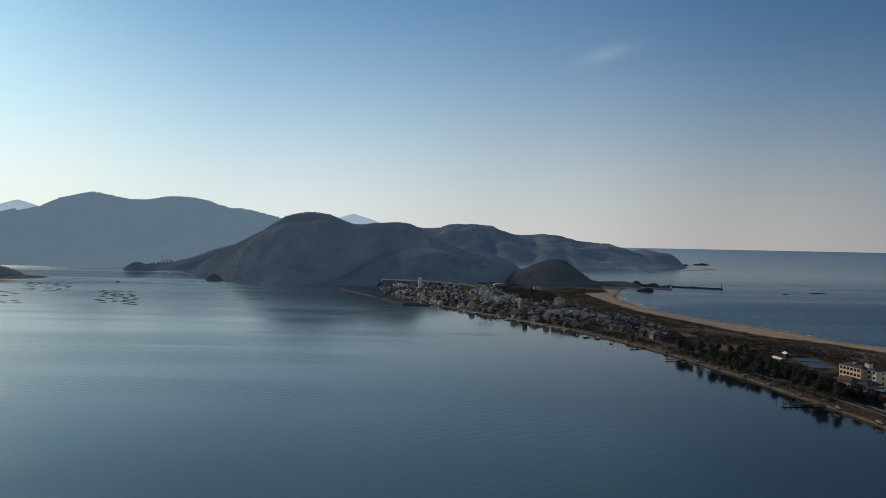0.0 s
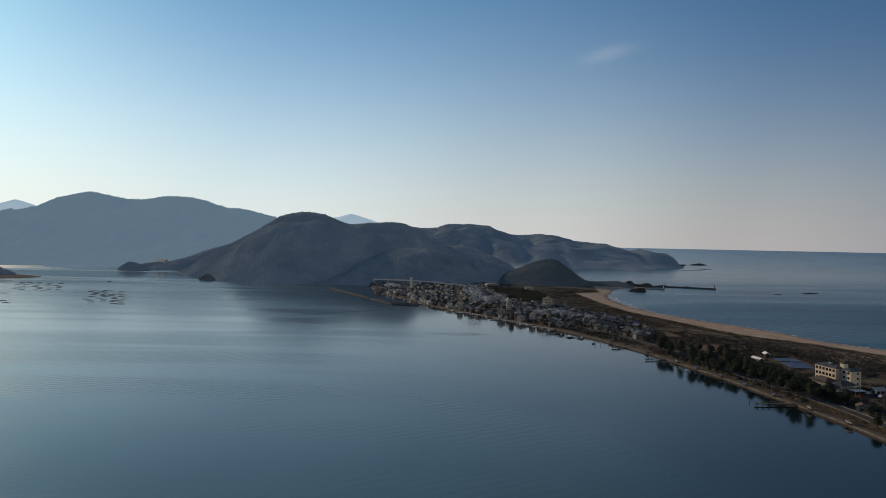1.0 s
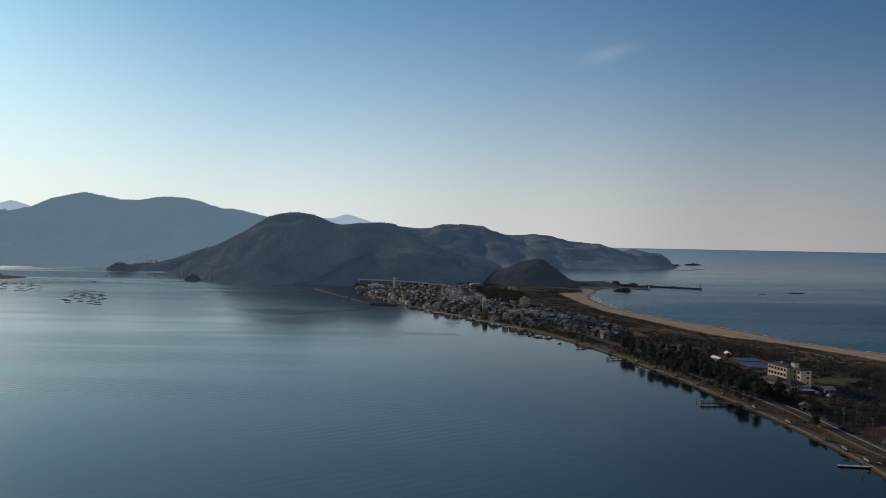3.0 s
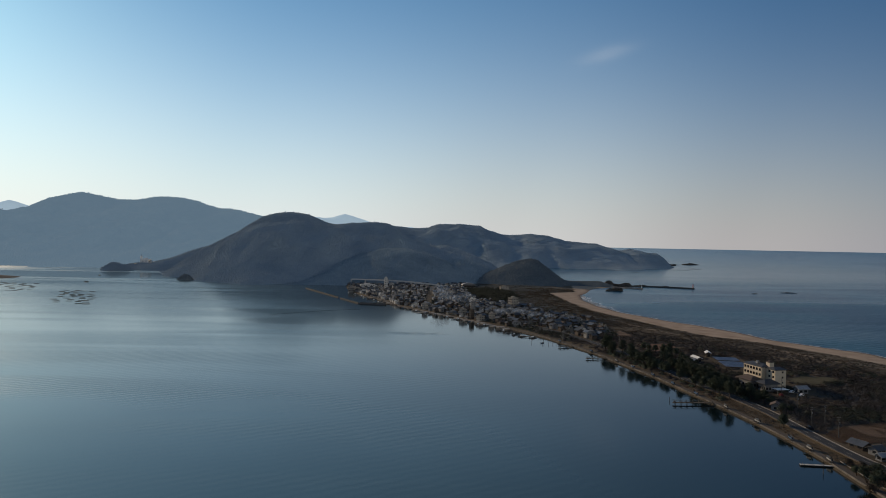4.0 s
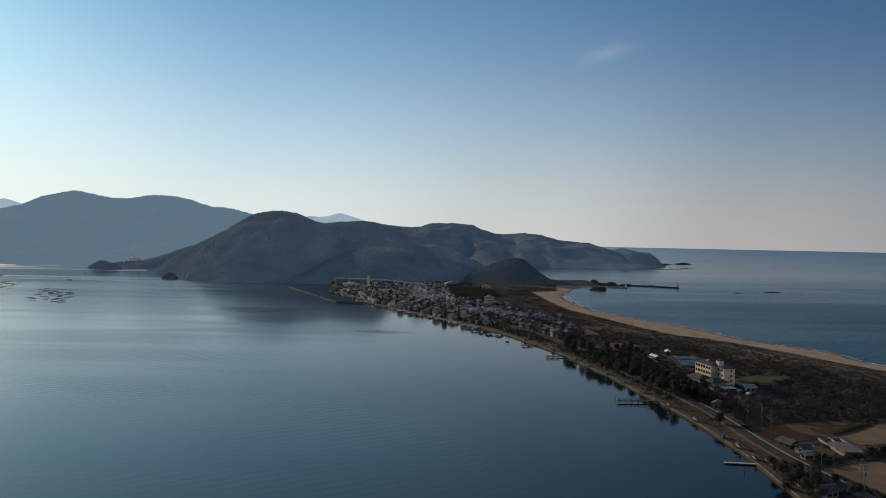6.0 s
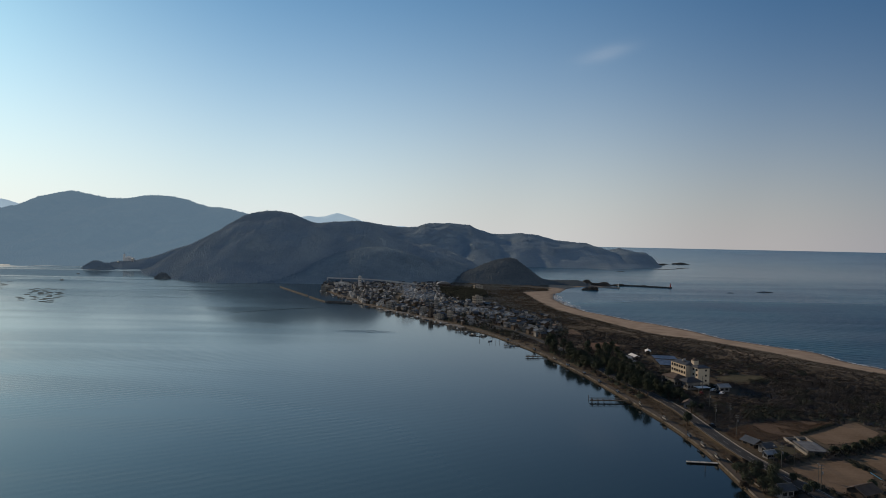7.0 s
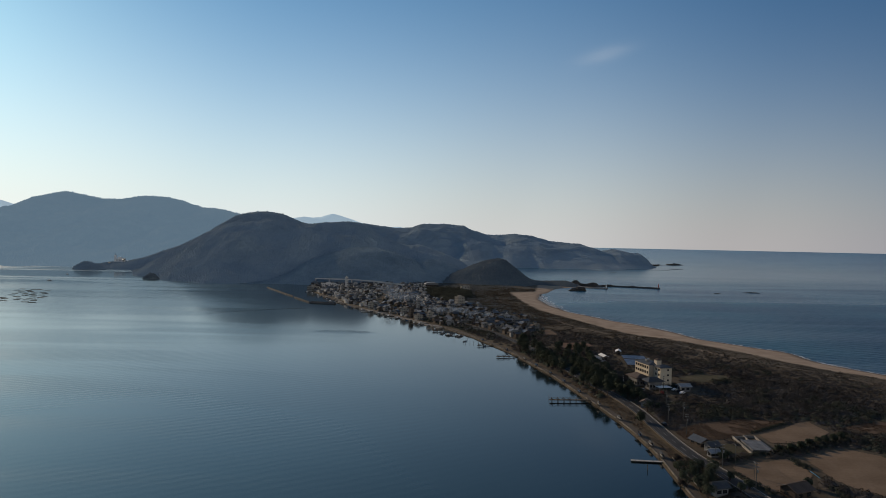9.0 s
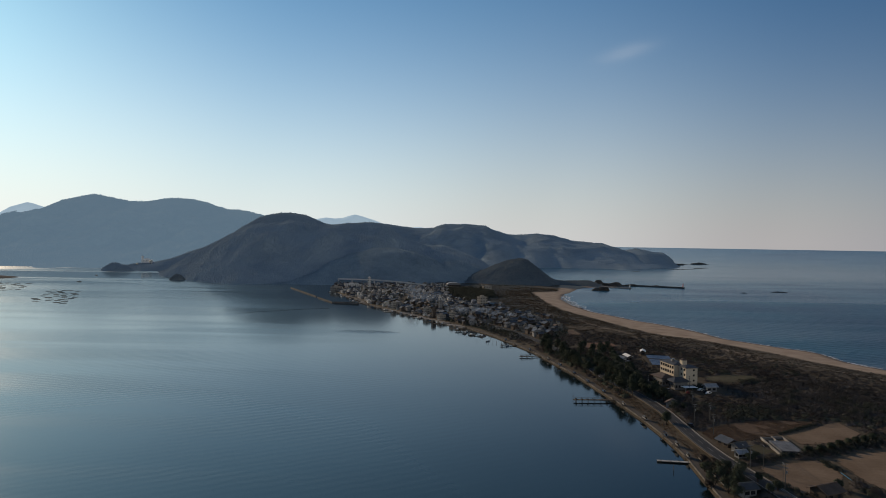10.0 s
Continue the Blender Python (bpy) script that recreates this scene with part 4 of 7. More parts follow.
def clear_of_houses(x, y, gap):
    t = np.array(TAKEN)
    return np.min((x[:, None] - t[None, :, 0]) ** 2 + (y[:, None] - t[None, :, 1]) ** 2, axis=1) > gap * gap


vr = np.random.RandomState(7)


def low(x, y):
    """Growth is stunted by the sea wind towards the beach."""
    return np.clip((veg_x(y) - x) / 95, 0.28, 1.0)



def sample(n, x0, x1, y0, y1):
    return vr.uniform(x0, x1, n), vr.uniform(y0, y1, n)


# low dry grass and reeds
T_GRASS = [leaf_cloud(vr, 16, 1.3, 0.25, 0.5, 0.7) for _ in range(4)]
x, y = sample(36000, 60, 480, 195, 1200)
m = open_ground(x, y, 4.2) & (vnoise(x, y, 40, 51) > -0.5) & clear_of_houses(x, y, 7)
x, y = x[m], y[m]
scatter("dry_grass", T_GRASS, x, y, ground_z(x, y), (0.7 + 0.9 * vr.rand(len(x))) * np.interp(y, [500, 800], [1.0, 1.9]), vr, M_STRAW, "dry straw-coloured grass and reeds over the spit", "grass")

# rank grass and brambles on the verge between the promenade and the road
x, y = sample(9000, 195, 245, 180, 400)
m = (x > lake_x(y) + 3.4) & (x < road_x(y) - 4.1) & (vnoise(x, y, 9, 53) > -0.55)
x, y = x[m], y[m]
scatter("verge_grass", [leaf_cloud(vr, 22, 0.9, 0.4, 0.6, 0.8) for _ in range(4)], x, y, ground_z(x, y), 0.35 + 0.4 * vr.rand(len(x)), vr, M_VERGE,
        "rank dry grass on the verge between promenade and road", "grass")
x, y = sample(1500, 200, 245, 180, 352)
m = (x > lake_x(y) + 5.5) & (x < road_x(y) - 4.6) & (vnoise(x, y, 12, 54) > 0.42)
x, y = x[m], y[m]
scatter("verge_brambles", [bush(vr, 40, 1.0, 0.8, 0.35) for _ in range(4)], x, y, ground_z(x, y), 0.6 + 0.8 * vr.rand(len(x)), vr, M_BARE,
        "low leafless brambles on the road verge", "brambles")

# evergreen scrub, finer where it stands near
T_SHRUB = [bush(vr, 84, 1.6, 1.05, 0.36) for _ in range(6)]
T_SHRUB_FAR = [bush(vr, 34, 1.6, 1.05, 0.5) for _ in range(6)]
x, y = sample(40000, 40, 500, 190, 1260)
dens = vnoise(x, y, 55, 61) * 0.7 + 0.55 * vnoise(x, y, 14, 62) + np.interp(y, [280, 400, 520, 620], [-0.1, 0.12, 0.12, -0.06])
m = open_ground(x, y) & off_verge(x, y) & clear_of_houses(x, y, 9) & (dens > 0.20)
x, y = x[m], y[m]
size = (0.6 + 0.95 * vr.rand(len(x))) * low(x, y)
for near, T in ((True, T_SHRUB), (False, T_SHRUB_FAR)):
    k = (y < 500) == near
    scatter("evergreen_scrub", T, x[k], y[k], ground_z(x[k], y[k]), size[k], vr, M_SCRUB, "dark evergreen scrub thicket on the spit", "scrub")

# bare brown brushwood
T_BARE = [bush(vr, 64, 1.8, 1.0, 0.42, 0.3) for _ in range(6)]
T_BARE_FAR = [bush(vr, 24, 1.8, 0.95, 0.6, 0.2) for _ in range(6)]
x, y = sample(56000, 40, 500, 190, 1260)
dens = vnoise(x, y, 45, 71) * 0.6 + 0.5 * vnoise(x, y, 12, 72)
m = open_ground(x, y) & off_verge(x, y) & clear_of_houses(x, y, 10) & (dens > np.where(y > 520, -0.22, -0.3))
x, y = x[m], y[m]
size = (0.7 + 0.9 * vr.rand(len(x))) * low(x, y)
reach = y + 70 * vnoise(x, y, 40, 73)
for k, T, leaf, label in ((y < 500, T_BARE, M_BARE, "leafless brown brushwood on the spit"), ((y >= 500) & (reach < 690), T_BARE_FAR, M_BARE, "leafless brown brushwood on the spit"),
                          ((y >= 500) & (reach >= 690), T_BARE_FAR, M_BRUSH_HAZED, "leafless brushwood on the far spit, paled grey-brown for haze")):
    scatter("bare_brushwood", T, x[k], y[k], ground_z(x[k], y[k]), size[k], vr, leaf, label, "brushwood")

# evergreen planting round the foot of the hotel wing
hx, hy, ha = HOTEL[0], HOTEL[1], math.radians(HOTEL[2])
u, v = vr.uniform(3.5, 13.5, 46), vr.uniform(-11.5, -8.6, 46)
u[30:], v[30:] = vr.uniform(11.2, 14.5, 16), vr.uniform(-9, 8, 16)
x, y = hx + u * math.cos(ha) - v * math.sin(ha), hy + u * math.sin(ha) + v * math.cos(ha)
scatter("hotel_shrubs", [bush(vr, 130, 1.3, 1.35, 0.36) for _ in range(4)], x, y, ground_z(x, y), 0.85 + 0.4 * vr.rand(len(x)), vr, M_SCRUB, "dark evergreen shrubs along the foot of the hotel", "shrubs")

HOTEL_FRONT = [(238, 334), (280, 330), (280, 360), (238, 360)]
# the taller thicket between the meadow and the hotel: bare saplings over dark evergreen bushes
x, y = sample(2300, 232, 345, 288, 392)
m = open_ground(x, y, 6.0) & (vnoise(x, y, 26, 91) > -0.35) & ~inside(x, y, HOTEL_FRONT)
x, y = x[m], y[m]
scatter("bare_saplings", [bush(vr, 120, 1.6, 1.35, 0.45, 0.55) for _ in range(6)], x, y, ground_z(x, y), (0.75 + 0.65 * vr.rand(len(x))) * np.clip(low(x, y) + 0.15, 0, 1) * np.interp(y, [298, 318], [0.45, 1.0]), vr, M_SAPLING,
        "tall grey-brown leafless saplings in a dense thicket", "saplings")
x, y = sample(1900, 229, 345, 296, 420)
m = open_ground(x, y, 5.5) & (vnoise(x, y, 17, 92) > 0.12) & ~inside(x, y, HOTEL_FRONT)
x, y = x[m], y[m]
scatter("thicket_bushes", [bush(vr, 120, 1.6, 1.35, 0.4) for _ in range(6)], x, y, ground_z(x, y), (0.8 + 0.8 * vr.rand(len(x))) * np.clip(low(x, y) + 0.1, 0, 1), vr, M_SCRUB,
        "dark evergreen bushes in the thicket before the hotel", "bushes")

# dark undergrowth among the pines
x, y = sample(2600, 150, 240, 350, 520)
m = (x > lake_x(y) + 7.5) & (x < lake_x(y) + 30) & open_ground(x, y, 5.0) & (vnoise(x, y, 11, 95) > -0.3)
x, y = x[m], y[m]
scatter("pine_undergrowth", [bush(vr, 40, 1.5, 1.4, 0.5) for _ in range(6)], x, y, ground_z(x, y), 0.8 + 0.9 * vr.rand(len(x)), vr, M_PINE, "dark evergreen undergrowth beneath the shore pines", "undergrowth")

# tufts on the rough grass plots
x, y = sample(16000, 212, 352, 274, 312)
m = np.zeros(len(x), bool)
for _, m_, p, _ in FIELDS:
    if m_ is M_MEADOW:
        m |= inside(x, y, p)
m &= vnoise(x, y, 8, 93) > -0.15
x, y = x[m], y[m]
scatter("meadow_tufts", [leaf_cloud(vr, 14, 0.8, 0.2, 0.4, 0.7) for _ in range(4)], x, y, ground_z(x, y) + 0.1, 0.5 + 0.6 * vr.rand(len(x)), vr, M_VERGE, "dry brown grass tufts on the meadow", "grass")

# hedges and the belt of bushes between the plots
HEDGE_LINES = ((257, 257.5, 271, 262, 70, 1.6), (271, 261, 303, 276.5, 170, 1.9), (262.8, 221, 262.5, 203, 60, 0.8), (305, 284, 320, 246, 110, 1.6), (238.5, 247, 254, 256.5, 46, 0.9),
               (265.2, 251, 265.6, 239.5, 30, 0.7), (266, 286.5, 292, 302.6, 90, 0.35), (235, 236, 240, 214, 36, 0.7), (222, 240, 229, 214, 60, 1.6), (219.5, 262, 221, 240, 26, 0.9))
x = np.concatenate([np.linspace(a, c, n) + vr.normal(size=n) * j for a, b, c, d, n, j in HEDGE_LINES])
y = np.concatenate([np.linspace(b, d, n) + vr.normal(size=n) * j for a, b, c, d, n, j in HEDGE_LINES])
tall = np.concatenate([np.full(n, min(1.0, 0.45 + 0.4 * j)) for a, b, c, d, n, j in HEDGE_LINES])
m = (np.abs(x - road_x(y)) > 4.8) & (x > lake_x(y) + 6)
x, y, tall = x[m], y[m], tall[m]
scatter("hedge", [bush(vr, 150, 1.25, 1.1, 0.33) for _ in range(6)], x, y, ground_z(x, y), (0.6 + 0.6 * vr.rand(len(x))) * tall, vr, M_SCRUB, "dark evergreen hedge and bushes between the plots", "hedge")


def round_tree(h, r, seed, leaf, label):
    """A small broad garden tree: short forked trunk under an uneven crown of leaf clumps."""
    rng = np.random.RandomState(seed)
    root = new("garden_tree")
    bm = bmesh.new()
    for a, reach in ((0.3, 0.0), (2.2, 0.45), (4.4, 0.5)):
        q = Vector((math.cos(a) * reach * r, math.sin(a) * reach * r, h * 0.6))
        bmesh.ops.create_cone(bm, segments=6, radius1=0.16, radius2=0.05, depth=q.length + 0.3, matrix=Matrix.Translation(q * 0.5 - Vector((0, 0, 0.1))) @ q.to_track_quat("Z", "Y").to_matrix().to_4x4())
    part("trunk", bm, M_TRUNK, root)
    tris = []
    for k in range(9):
        d = rng.normal(size=3)
        d /= np.linalg.norm(d)
        L = leaf_cloud(rng, 130, r * 0.5, h * 0.2, 0.34)
        tris.append(L + d * (r * 0.55, r * 0.55, h * 0.22) + (0, 0, h * 0.48))
    V = np.concatenate(tris).reshape(-1, 3)
    soften(mesh_np("crown", V, np.arange(len(V)).reshape(-1, 3), leaf, root), np.concatenate([outward(L) for L in tris]) + outward(V))
    return tagged(root, label, "tree", "garden trees by the road")


ROUND = [round_tree(6.4, 2.9, 201, M_PINE, "broad dark evergreen tree between the road and the shore"),
         round_tree(3.6, 2.0, 202, M_PINE, "small round dark evergreen tree beside a house"),
         round_tree(3.2, 2.1, 203, M_BARE, "reddish-brown leafless shrub on the road verge")]
ROUND_SPOTS = [(264.0 + 5.4 * k + 0.9 * math.sin(7 * k), 258.8 + 2.6 * k + 0.7 * math.sin(5 * k), 1) for k in range(8)]
ROUND_SPOTS += [(218.8, 229.5, 0), (215.2, 233.0, 0), (220.8, 235.6, 0), (224.6, 229.2, 0), (213.6, 225.0, 0), (219.6, 222.0, 0), (228.6, 216.5, 1), (225.2, 240.0, 1), (216.4, 213.5, 0), (222.4, 224.5, 0), (216.5, 219.5, 0), (226.3, 234.2, 0), (254.8, 222.6, 1), (233.0, 219.4, 1), (239.6, 250.6, 1), (219.4, 250.5, 2), (222.0, 246.0, 2), (229.6, 227.0, 1),
                   (216.2, 240.2, 1), (212.2, 226.5, 2), (236.6, 249.2, 1), (231.0, 322.0, 0), (233.5, 339.0, 0), (230.2, 345.5, 0), (238.0, 326.0, 1), (231.0, 357.0, 0)]
for x_, y_, k_ in ROUND_SPOTS:
    m_ = pose(x_, y_, gz(x_, y_) - 0.05, 0, 0, 47 * x_ + 31 * y_)
    if k_ < 3 and ROUND[k_].matrix_world.translation.length < 1:
        ROUND[k_].matrix_world = m_
        bpy.context.view_layer.update()
    else:
        copy_thing(ROUND[k_], m_)


def pine(name, h, seed, crown_r, spread):
    """A coastal pine: leaning tapered trunk, a few limbs, flat tiers of needle clumps with gaps."""
    rng = np.random.RandomState(seed)
    root = new(name)
    lean = rng.uniform(-0.06, 0.06, 2)
    bm = bmesh.new()

    def limb(p0, p1, r0, r1):
        a, b = Vector(p0), Vector(p1)
        q = (b - a).to_track_quat("Z", "Y").to_matrix()
        rings = [[bm.verts.new(c + q @ Vector((r * math.cos(t), r * math.sin(t), 0))) for t in np.linspace(0, 2 * math.pi, 6)[:-1]] for c, r in ((a, r0), (b, r1))]
        for i in range(5):
            bm.faces.new((rings[0][i], rings[0][(i + 1) % 5], rings[1][(i + 1) % 5], rings[1][i]))

    def axis(z):
        return (lean[0] * z + 0.25 * math.sin(z * 0.5 + seed), lean[1] * z, z)

    zs = np.linspace(-0.3, h * 0.95, 6)
    for z0, z1 in zip(zs, zs[1:]):
        limb(axis(z0), axis(z1), 0.22 * (1 - 0.85 * z0 / h) + 0.03, 0.22 * (1 - 0.85 * z1 / h) + 0.03)
    tris = []
    for k in range(13):
        u = 0.34 + 0.64 * (k + rng.rand() * 0.6) / 13
        ang, reach = k * 2.4 + rng.rand(), crown_r * (1.15 - u) ** spread * (0.7 + 0.5 * rng.rand())
        c = axis(h * u)
        tip = (c[0] + math.cos(ang) * reach, c[1] + math.sin(ang) * reach, c[2] + 0.25 * reach)
        limb(c, tip, 0.07, 0.02)
        for w in (0.55, 1.0):
            L = leaf_cloud(rng, 90, 0.62 * crown_r * 0.55 + 0.5, 0.9, 0.42)
            tris.append(L + np.array([c[0] + (tip[0] - c[0]) * w, c[1] + (tip[1] - c[1]) * w, c[2] + (tip[2] - c[2]) * w - 0.35]))
    L = leaf_cloud(rng, 80, 0.5 * crown_r * 0.6, 0.9, 0.42)
    tris.append(L + np.array(axis(h * 0.93)))
    part("trunk", bm, M_TRUNK, root)
    V = np.concatenate(tris).reshape(-1, 3)
    soften(mesh_np("crown", V, np.arange(len(V)).reshape(-1, 3), M_PINE, root), np.concatenate([outward(L) for L in tris]) + 0.6 * outward(V))
    return tagged(root, "dark green coastal pine with a bare lower trunk", "tree", "pines along the shore")


PINES = [pine("pine_tree", h, 100 + i, r, s) for i, (h, r, s) in enumerate(((10.0, 3.4, 0.7), (8.2, 3.2, 0.6), (11.0, 3.6, 0.8), (7, 2.8, 0.6), (5.2, 2.3, 0.6)))]


def plant_pines():
    rng = np.random.RandomState(5)
    spots = []
    for y in np.arange(352, 516, 1.9):
        for _ in range(1 if y > 480 else 2):
            spots.append((float(lake_x(y)) + rng.uniform(8.5, 20 if y < 400 else 24), y + rng.uniform(-1.5, 1.5), rng.choice([1, 3, 3] if 372 < y < 446 else [0, 1, 2, 2, 3])))
    for _ in range(46):
        spots.append((rng.uniform(225, 233), rng.uniform(342, 425), rng.choice([3, 4, 4])))
    for _ in range(2):
        spots.append((rng.uniform(268, 300), rng.uniform(352, 372), rng.choice([3, 4, 4])))
    for _ in range(26):
        spots.append((rng.uniform(222, 240), rng.uniform(425, 520), rng.choice([3, 4, 4])))
    spots += [(221.3, 302, 4)]
    first, used = set(), []
    for x, y, k in spots:
        if not bool(open_ground(np.array(x), np.array(y), 4.6)) and (x, y) != (221.3, 302):
            continue
        if any((x - a) ** 2 + (y - b) ** 2 < 5 for a, b in used):
            continue
        used.append((x, y))
        m = pose(x, y, gz(x, y) - 0.05, 0, 0, rng.uniform(0, 360))
        if k in first:
            copy_thing(PINES[k], m)
        else:
            PINES[k].matrix_world = m
            first.add(k)


plant_pines()


def woodland(name, hill, x0, x1, y0, y1, gap, r0, r1, material, label, seed, zmin=0.2, rings=2, flat=1.0):
    """Tree crowns over a hill, each an uneven low dome of five sides."""
    rng = np.random.RandomState(seed)
    X, Y = np.meshgrid(np.arange(x0, x1, gap), np.arange(y0, y1, gap))
    x, y = (X + rng.uniform(-0.7, 0.7, X.shape) * gap).ravel(), (Y + rng.uniform(-0.7, 0.7, X.shape) * gap).ravel()
    z = hill(x, y)
    m = (z > zmin)
    x, y, z = x[m], y[m], z[m]
    k = 5
    ang = np.arange(k) * 2 * math.pi / k
    base = [(math.cos(a), math.sin(a), -0.35) for a in ang]
    if rings == 2:
        base += [(0.72 * math.cos(a + 0.6), 0.72 * math.sin(a + 0.6), 0.55) for a in ang]
    base = np.array(base + [(0.0, 0.0, 1.0)])
    F = [(i, (i + 1) % k, len(base) - 1) for i in range(k)] if rings == 1 else []
    if rings == 2:
        for i in range(k):
            j = (i + 1) % k
            F += [(i, j, k + i), (j, k + j, k + i), (k + i, k + j, 2 * k)]
    F, n = np.array(F), len(x)
    r = r0 + (r1 - r0) * rng.uniform(0, 1, n) ** 1.4
    r = np.where(rng.uniform(0, 1, n) < 0.03, r * 1.5, r)
    turn = rng.uniform(0, 6.28, n)
    c, s = np.cos(turn)[:, None], np.sin(turn)[:, None]
    P = base[None] * r[:, None, None] * (1 + rng.uniform(-0.25, 0.25, (n, len(base), 1)))
    px, py = P[..., 0] * c - P[..., 1] * s, P[..., 0] * s + P[..., 1] * c
    P = np.stack([px + x[:, None], py + y[:, None], P[..., 2] * flat * rng.uniform(0.6, 1.05, n)[:, None] + (z + r * 0.1)[:, None]], -1)
    FF = F[None] + (np.arange(n) * len(base))[:, None, None]
    ob = mesh_np(name, P.reshape(-1, 3), FF.reshape(-1, 3), material, smooth=True)
    return tagged(ob, label, "woodland", kind="stuff")


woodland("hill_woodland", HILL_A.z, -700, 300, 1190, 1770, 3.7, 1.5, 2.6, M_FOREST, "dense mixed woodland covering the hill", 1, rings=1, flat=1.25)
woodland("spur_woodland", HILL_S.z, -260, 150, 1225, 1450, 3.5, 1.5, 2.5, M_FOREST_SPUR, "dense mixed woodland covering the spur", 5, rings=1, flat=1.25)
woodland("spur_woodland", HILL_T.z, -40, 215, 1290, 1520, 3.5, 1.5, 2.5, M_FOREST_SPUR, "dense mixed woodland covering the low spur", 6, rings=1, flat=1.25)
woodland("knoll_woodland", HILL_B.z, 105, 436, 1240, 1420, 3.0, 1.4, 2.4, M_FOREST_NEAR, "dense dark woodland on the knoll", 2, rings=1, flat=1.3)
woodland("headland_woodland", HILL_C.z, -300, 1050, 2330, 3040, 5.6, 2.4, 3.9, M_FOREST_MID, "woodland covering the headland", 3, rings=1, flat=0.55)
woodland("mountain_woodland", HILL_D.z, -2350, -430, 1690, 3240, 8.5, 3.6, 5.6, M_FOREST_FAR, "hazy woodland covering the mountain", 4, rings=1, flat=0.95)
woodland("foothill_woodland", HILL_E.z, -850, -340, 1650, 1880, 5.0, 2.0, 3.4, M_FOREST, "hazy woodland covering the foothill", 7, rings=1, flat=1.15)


for mo, name, label, step, gap in MOUNDS:
    woodland("islet_woodland", mo.z, mo.cx - mo.rx, mo.cx + mo.rx, mo.cy - mo.ry, mo.cy + mo.ry, 2.0 + 0.22 * gap, 1.0 + 0.1 * gap, 1.7 + 0.17 * gap, mo.cover(),
             "dark trees covering the small wooded shore mound", int(-mo.cx), 0.4, rings=1, flat=1.3)


# ---------------------------------------------------------------- buildings
def gable_walls(bm, w, d, z0, h, rise):
    """Four walls with gables at both x ends (ridge along x)."""
    a, b = w / 2, d / 2
    v = [bm.verts.new(p) for p in ((-a, -b, z0), (a, -b, z0), (a, b, z0), (-a, b, z0), (-a, -b, h), (a, -b, h), (a, b, h), (-a, b, h), (-a, 0, h + rise), (a, 0, h + rise))]
    for f in ((0, 1, 5, 4), (2, 3, 7, 6), (1, 2, 6, 9, 5), (3, 0, 4, 8, 7), (0, 3, 2, 1), (4, 5, 9, 8), (6, 7, 8, 9)):
        bm.faces.new([v[i] for i in f])


def gable_roof(bm, w, d, h, rise, over, thick, cx=0.0, cy=0.0):
    """Two roof slabs with overhang, a verge of real thickness and a ridge cap."""
    a, b = w / 2 + over, d / 2 + over
    drop = rise * over / (d / 2)
    for s in (-1, 1):
        p = [(-a, s * b, h - drop), (a, s * b, h - drop), (a, 0, h + rise), (-a, 0, h + rise)]
        lo = [bm.verts.new((cx + x, cy + y, z + 0.02)) for x, y, z in p]
        hi = [bm.verts.new((cx + x, cy + y, z + thick)) for x, y, z in p]
        q = (0, 1, 2, 3) if s < 0 else (3, 2, 1, 0)
        bm.faces.new([hi[i] for i in q])
        bm.faces.new([lo[i] for i in q[::-1]])
        for i in range(4):
            j = (i + 1) % 4
            bm.faces.new((lo[i], lo[j], hi[j], hi[i]) if s < 0 else (lo[j], lo[i], hi[i], hi[j]))
    box_bm(bm, cx - a, cy - 0.18, h + rise + thick * 0.6, cx + a, cy + 0.18, h + rise + thick + 0.12)


def hip_roof(bm, x0, y0, x1, y1, z, rise, over=0.6, thick=0.22, ridge=0.35):
    x0, y0, x1, y1 = x0 - over, y0 - over, x1 + over, y1 + over
    lx, ly = x1 - x0, y1 - y0
    if lx >= ly:
        r = [(x0 + lx * ridge, (y0 + y1) / 2), (x1 - lx * ridge, (y0 + y1) / 2)]
    else:
        r = [((x0 + x1) / 2, y0 + ly * ridge), ((x0 + x1) / 2, y1 - ly * ridge)]
    lo = [bm.verts.new((x, y, z)) for x, y in ((x0, y0), (x1, y0), (x1, y1), (x0, y1))]
    hi = [bm.verts.new((x, y, z + thick)) for x, y in ((x0, y0), (x1, y0), (x1, y1), (x0, y1))]
    top = [bm.verts.new((x, y, z + thick + rise)) for x, y in r]
    bm.faces.new(lo[::-1])
    for i in range(4):
        bm.faces.new((lo[i], lo[(i + 1) % 4], hi[(i + 1) % 4], hi[i]))
    if lx >= ly:
        sides = ((0, 1, 1, 0), (1, 2, 1, None), (2, 3, 0, 1), (3, 0, 0, None))
    else:
        sides = ((0, 1, 0, None), (1, 2, 1, 0), (2, 3, 1, None), (3, 0, 0, 1))
    for i, j, a, b in sides:
        bm.faces.new([hi[i], hi[j], top[a]] + ([top[b]] if b is not None else []))


def window(parent, x, y, z, w, h, face, name="window"):
    """A window on a wall: a pane set in a proud frame. face: '-x', '+x', '-y' or '+y'."""
    t = 0.06
    bm = bmesh.new()
    sgn = -1 if face[0] == "-" else 1
    if face[1] == "y":
        box_bm(bm, x - w / 2, min(y, y + sgn * t), z, x + w / 2, max(y, y + sgn * t), z + h)
    else:
        box_bm(bm, min(x, x + sgn * t), y - w / 2, z, max(x, x + sgn * t), y + w / 2, z + h)
    return part(name, bm, M_GLASS, parent)


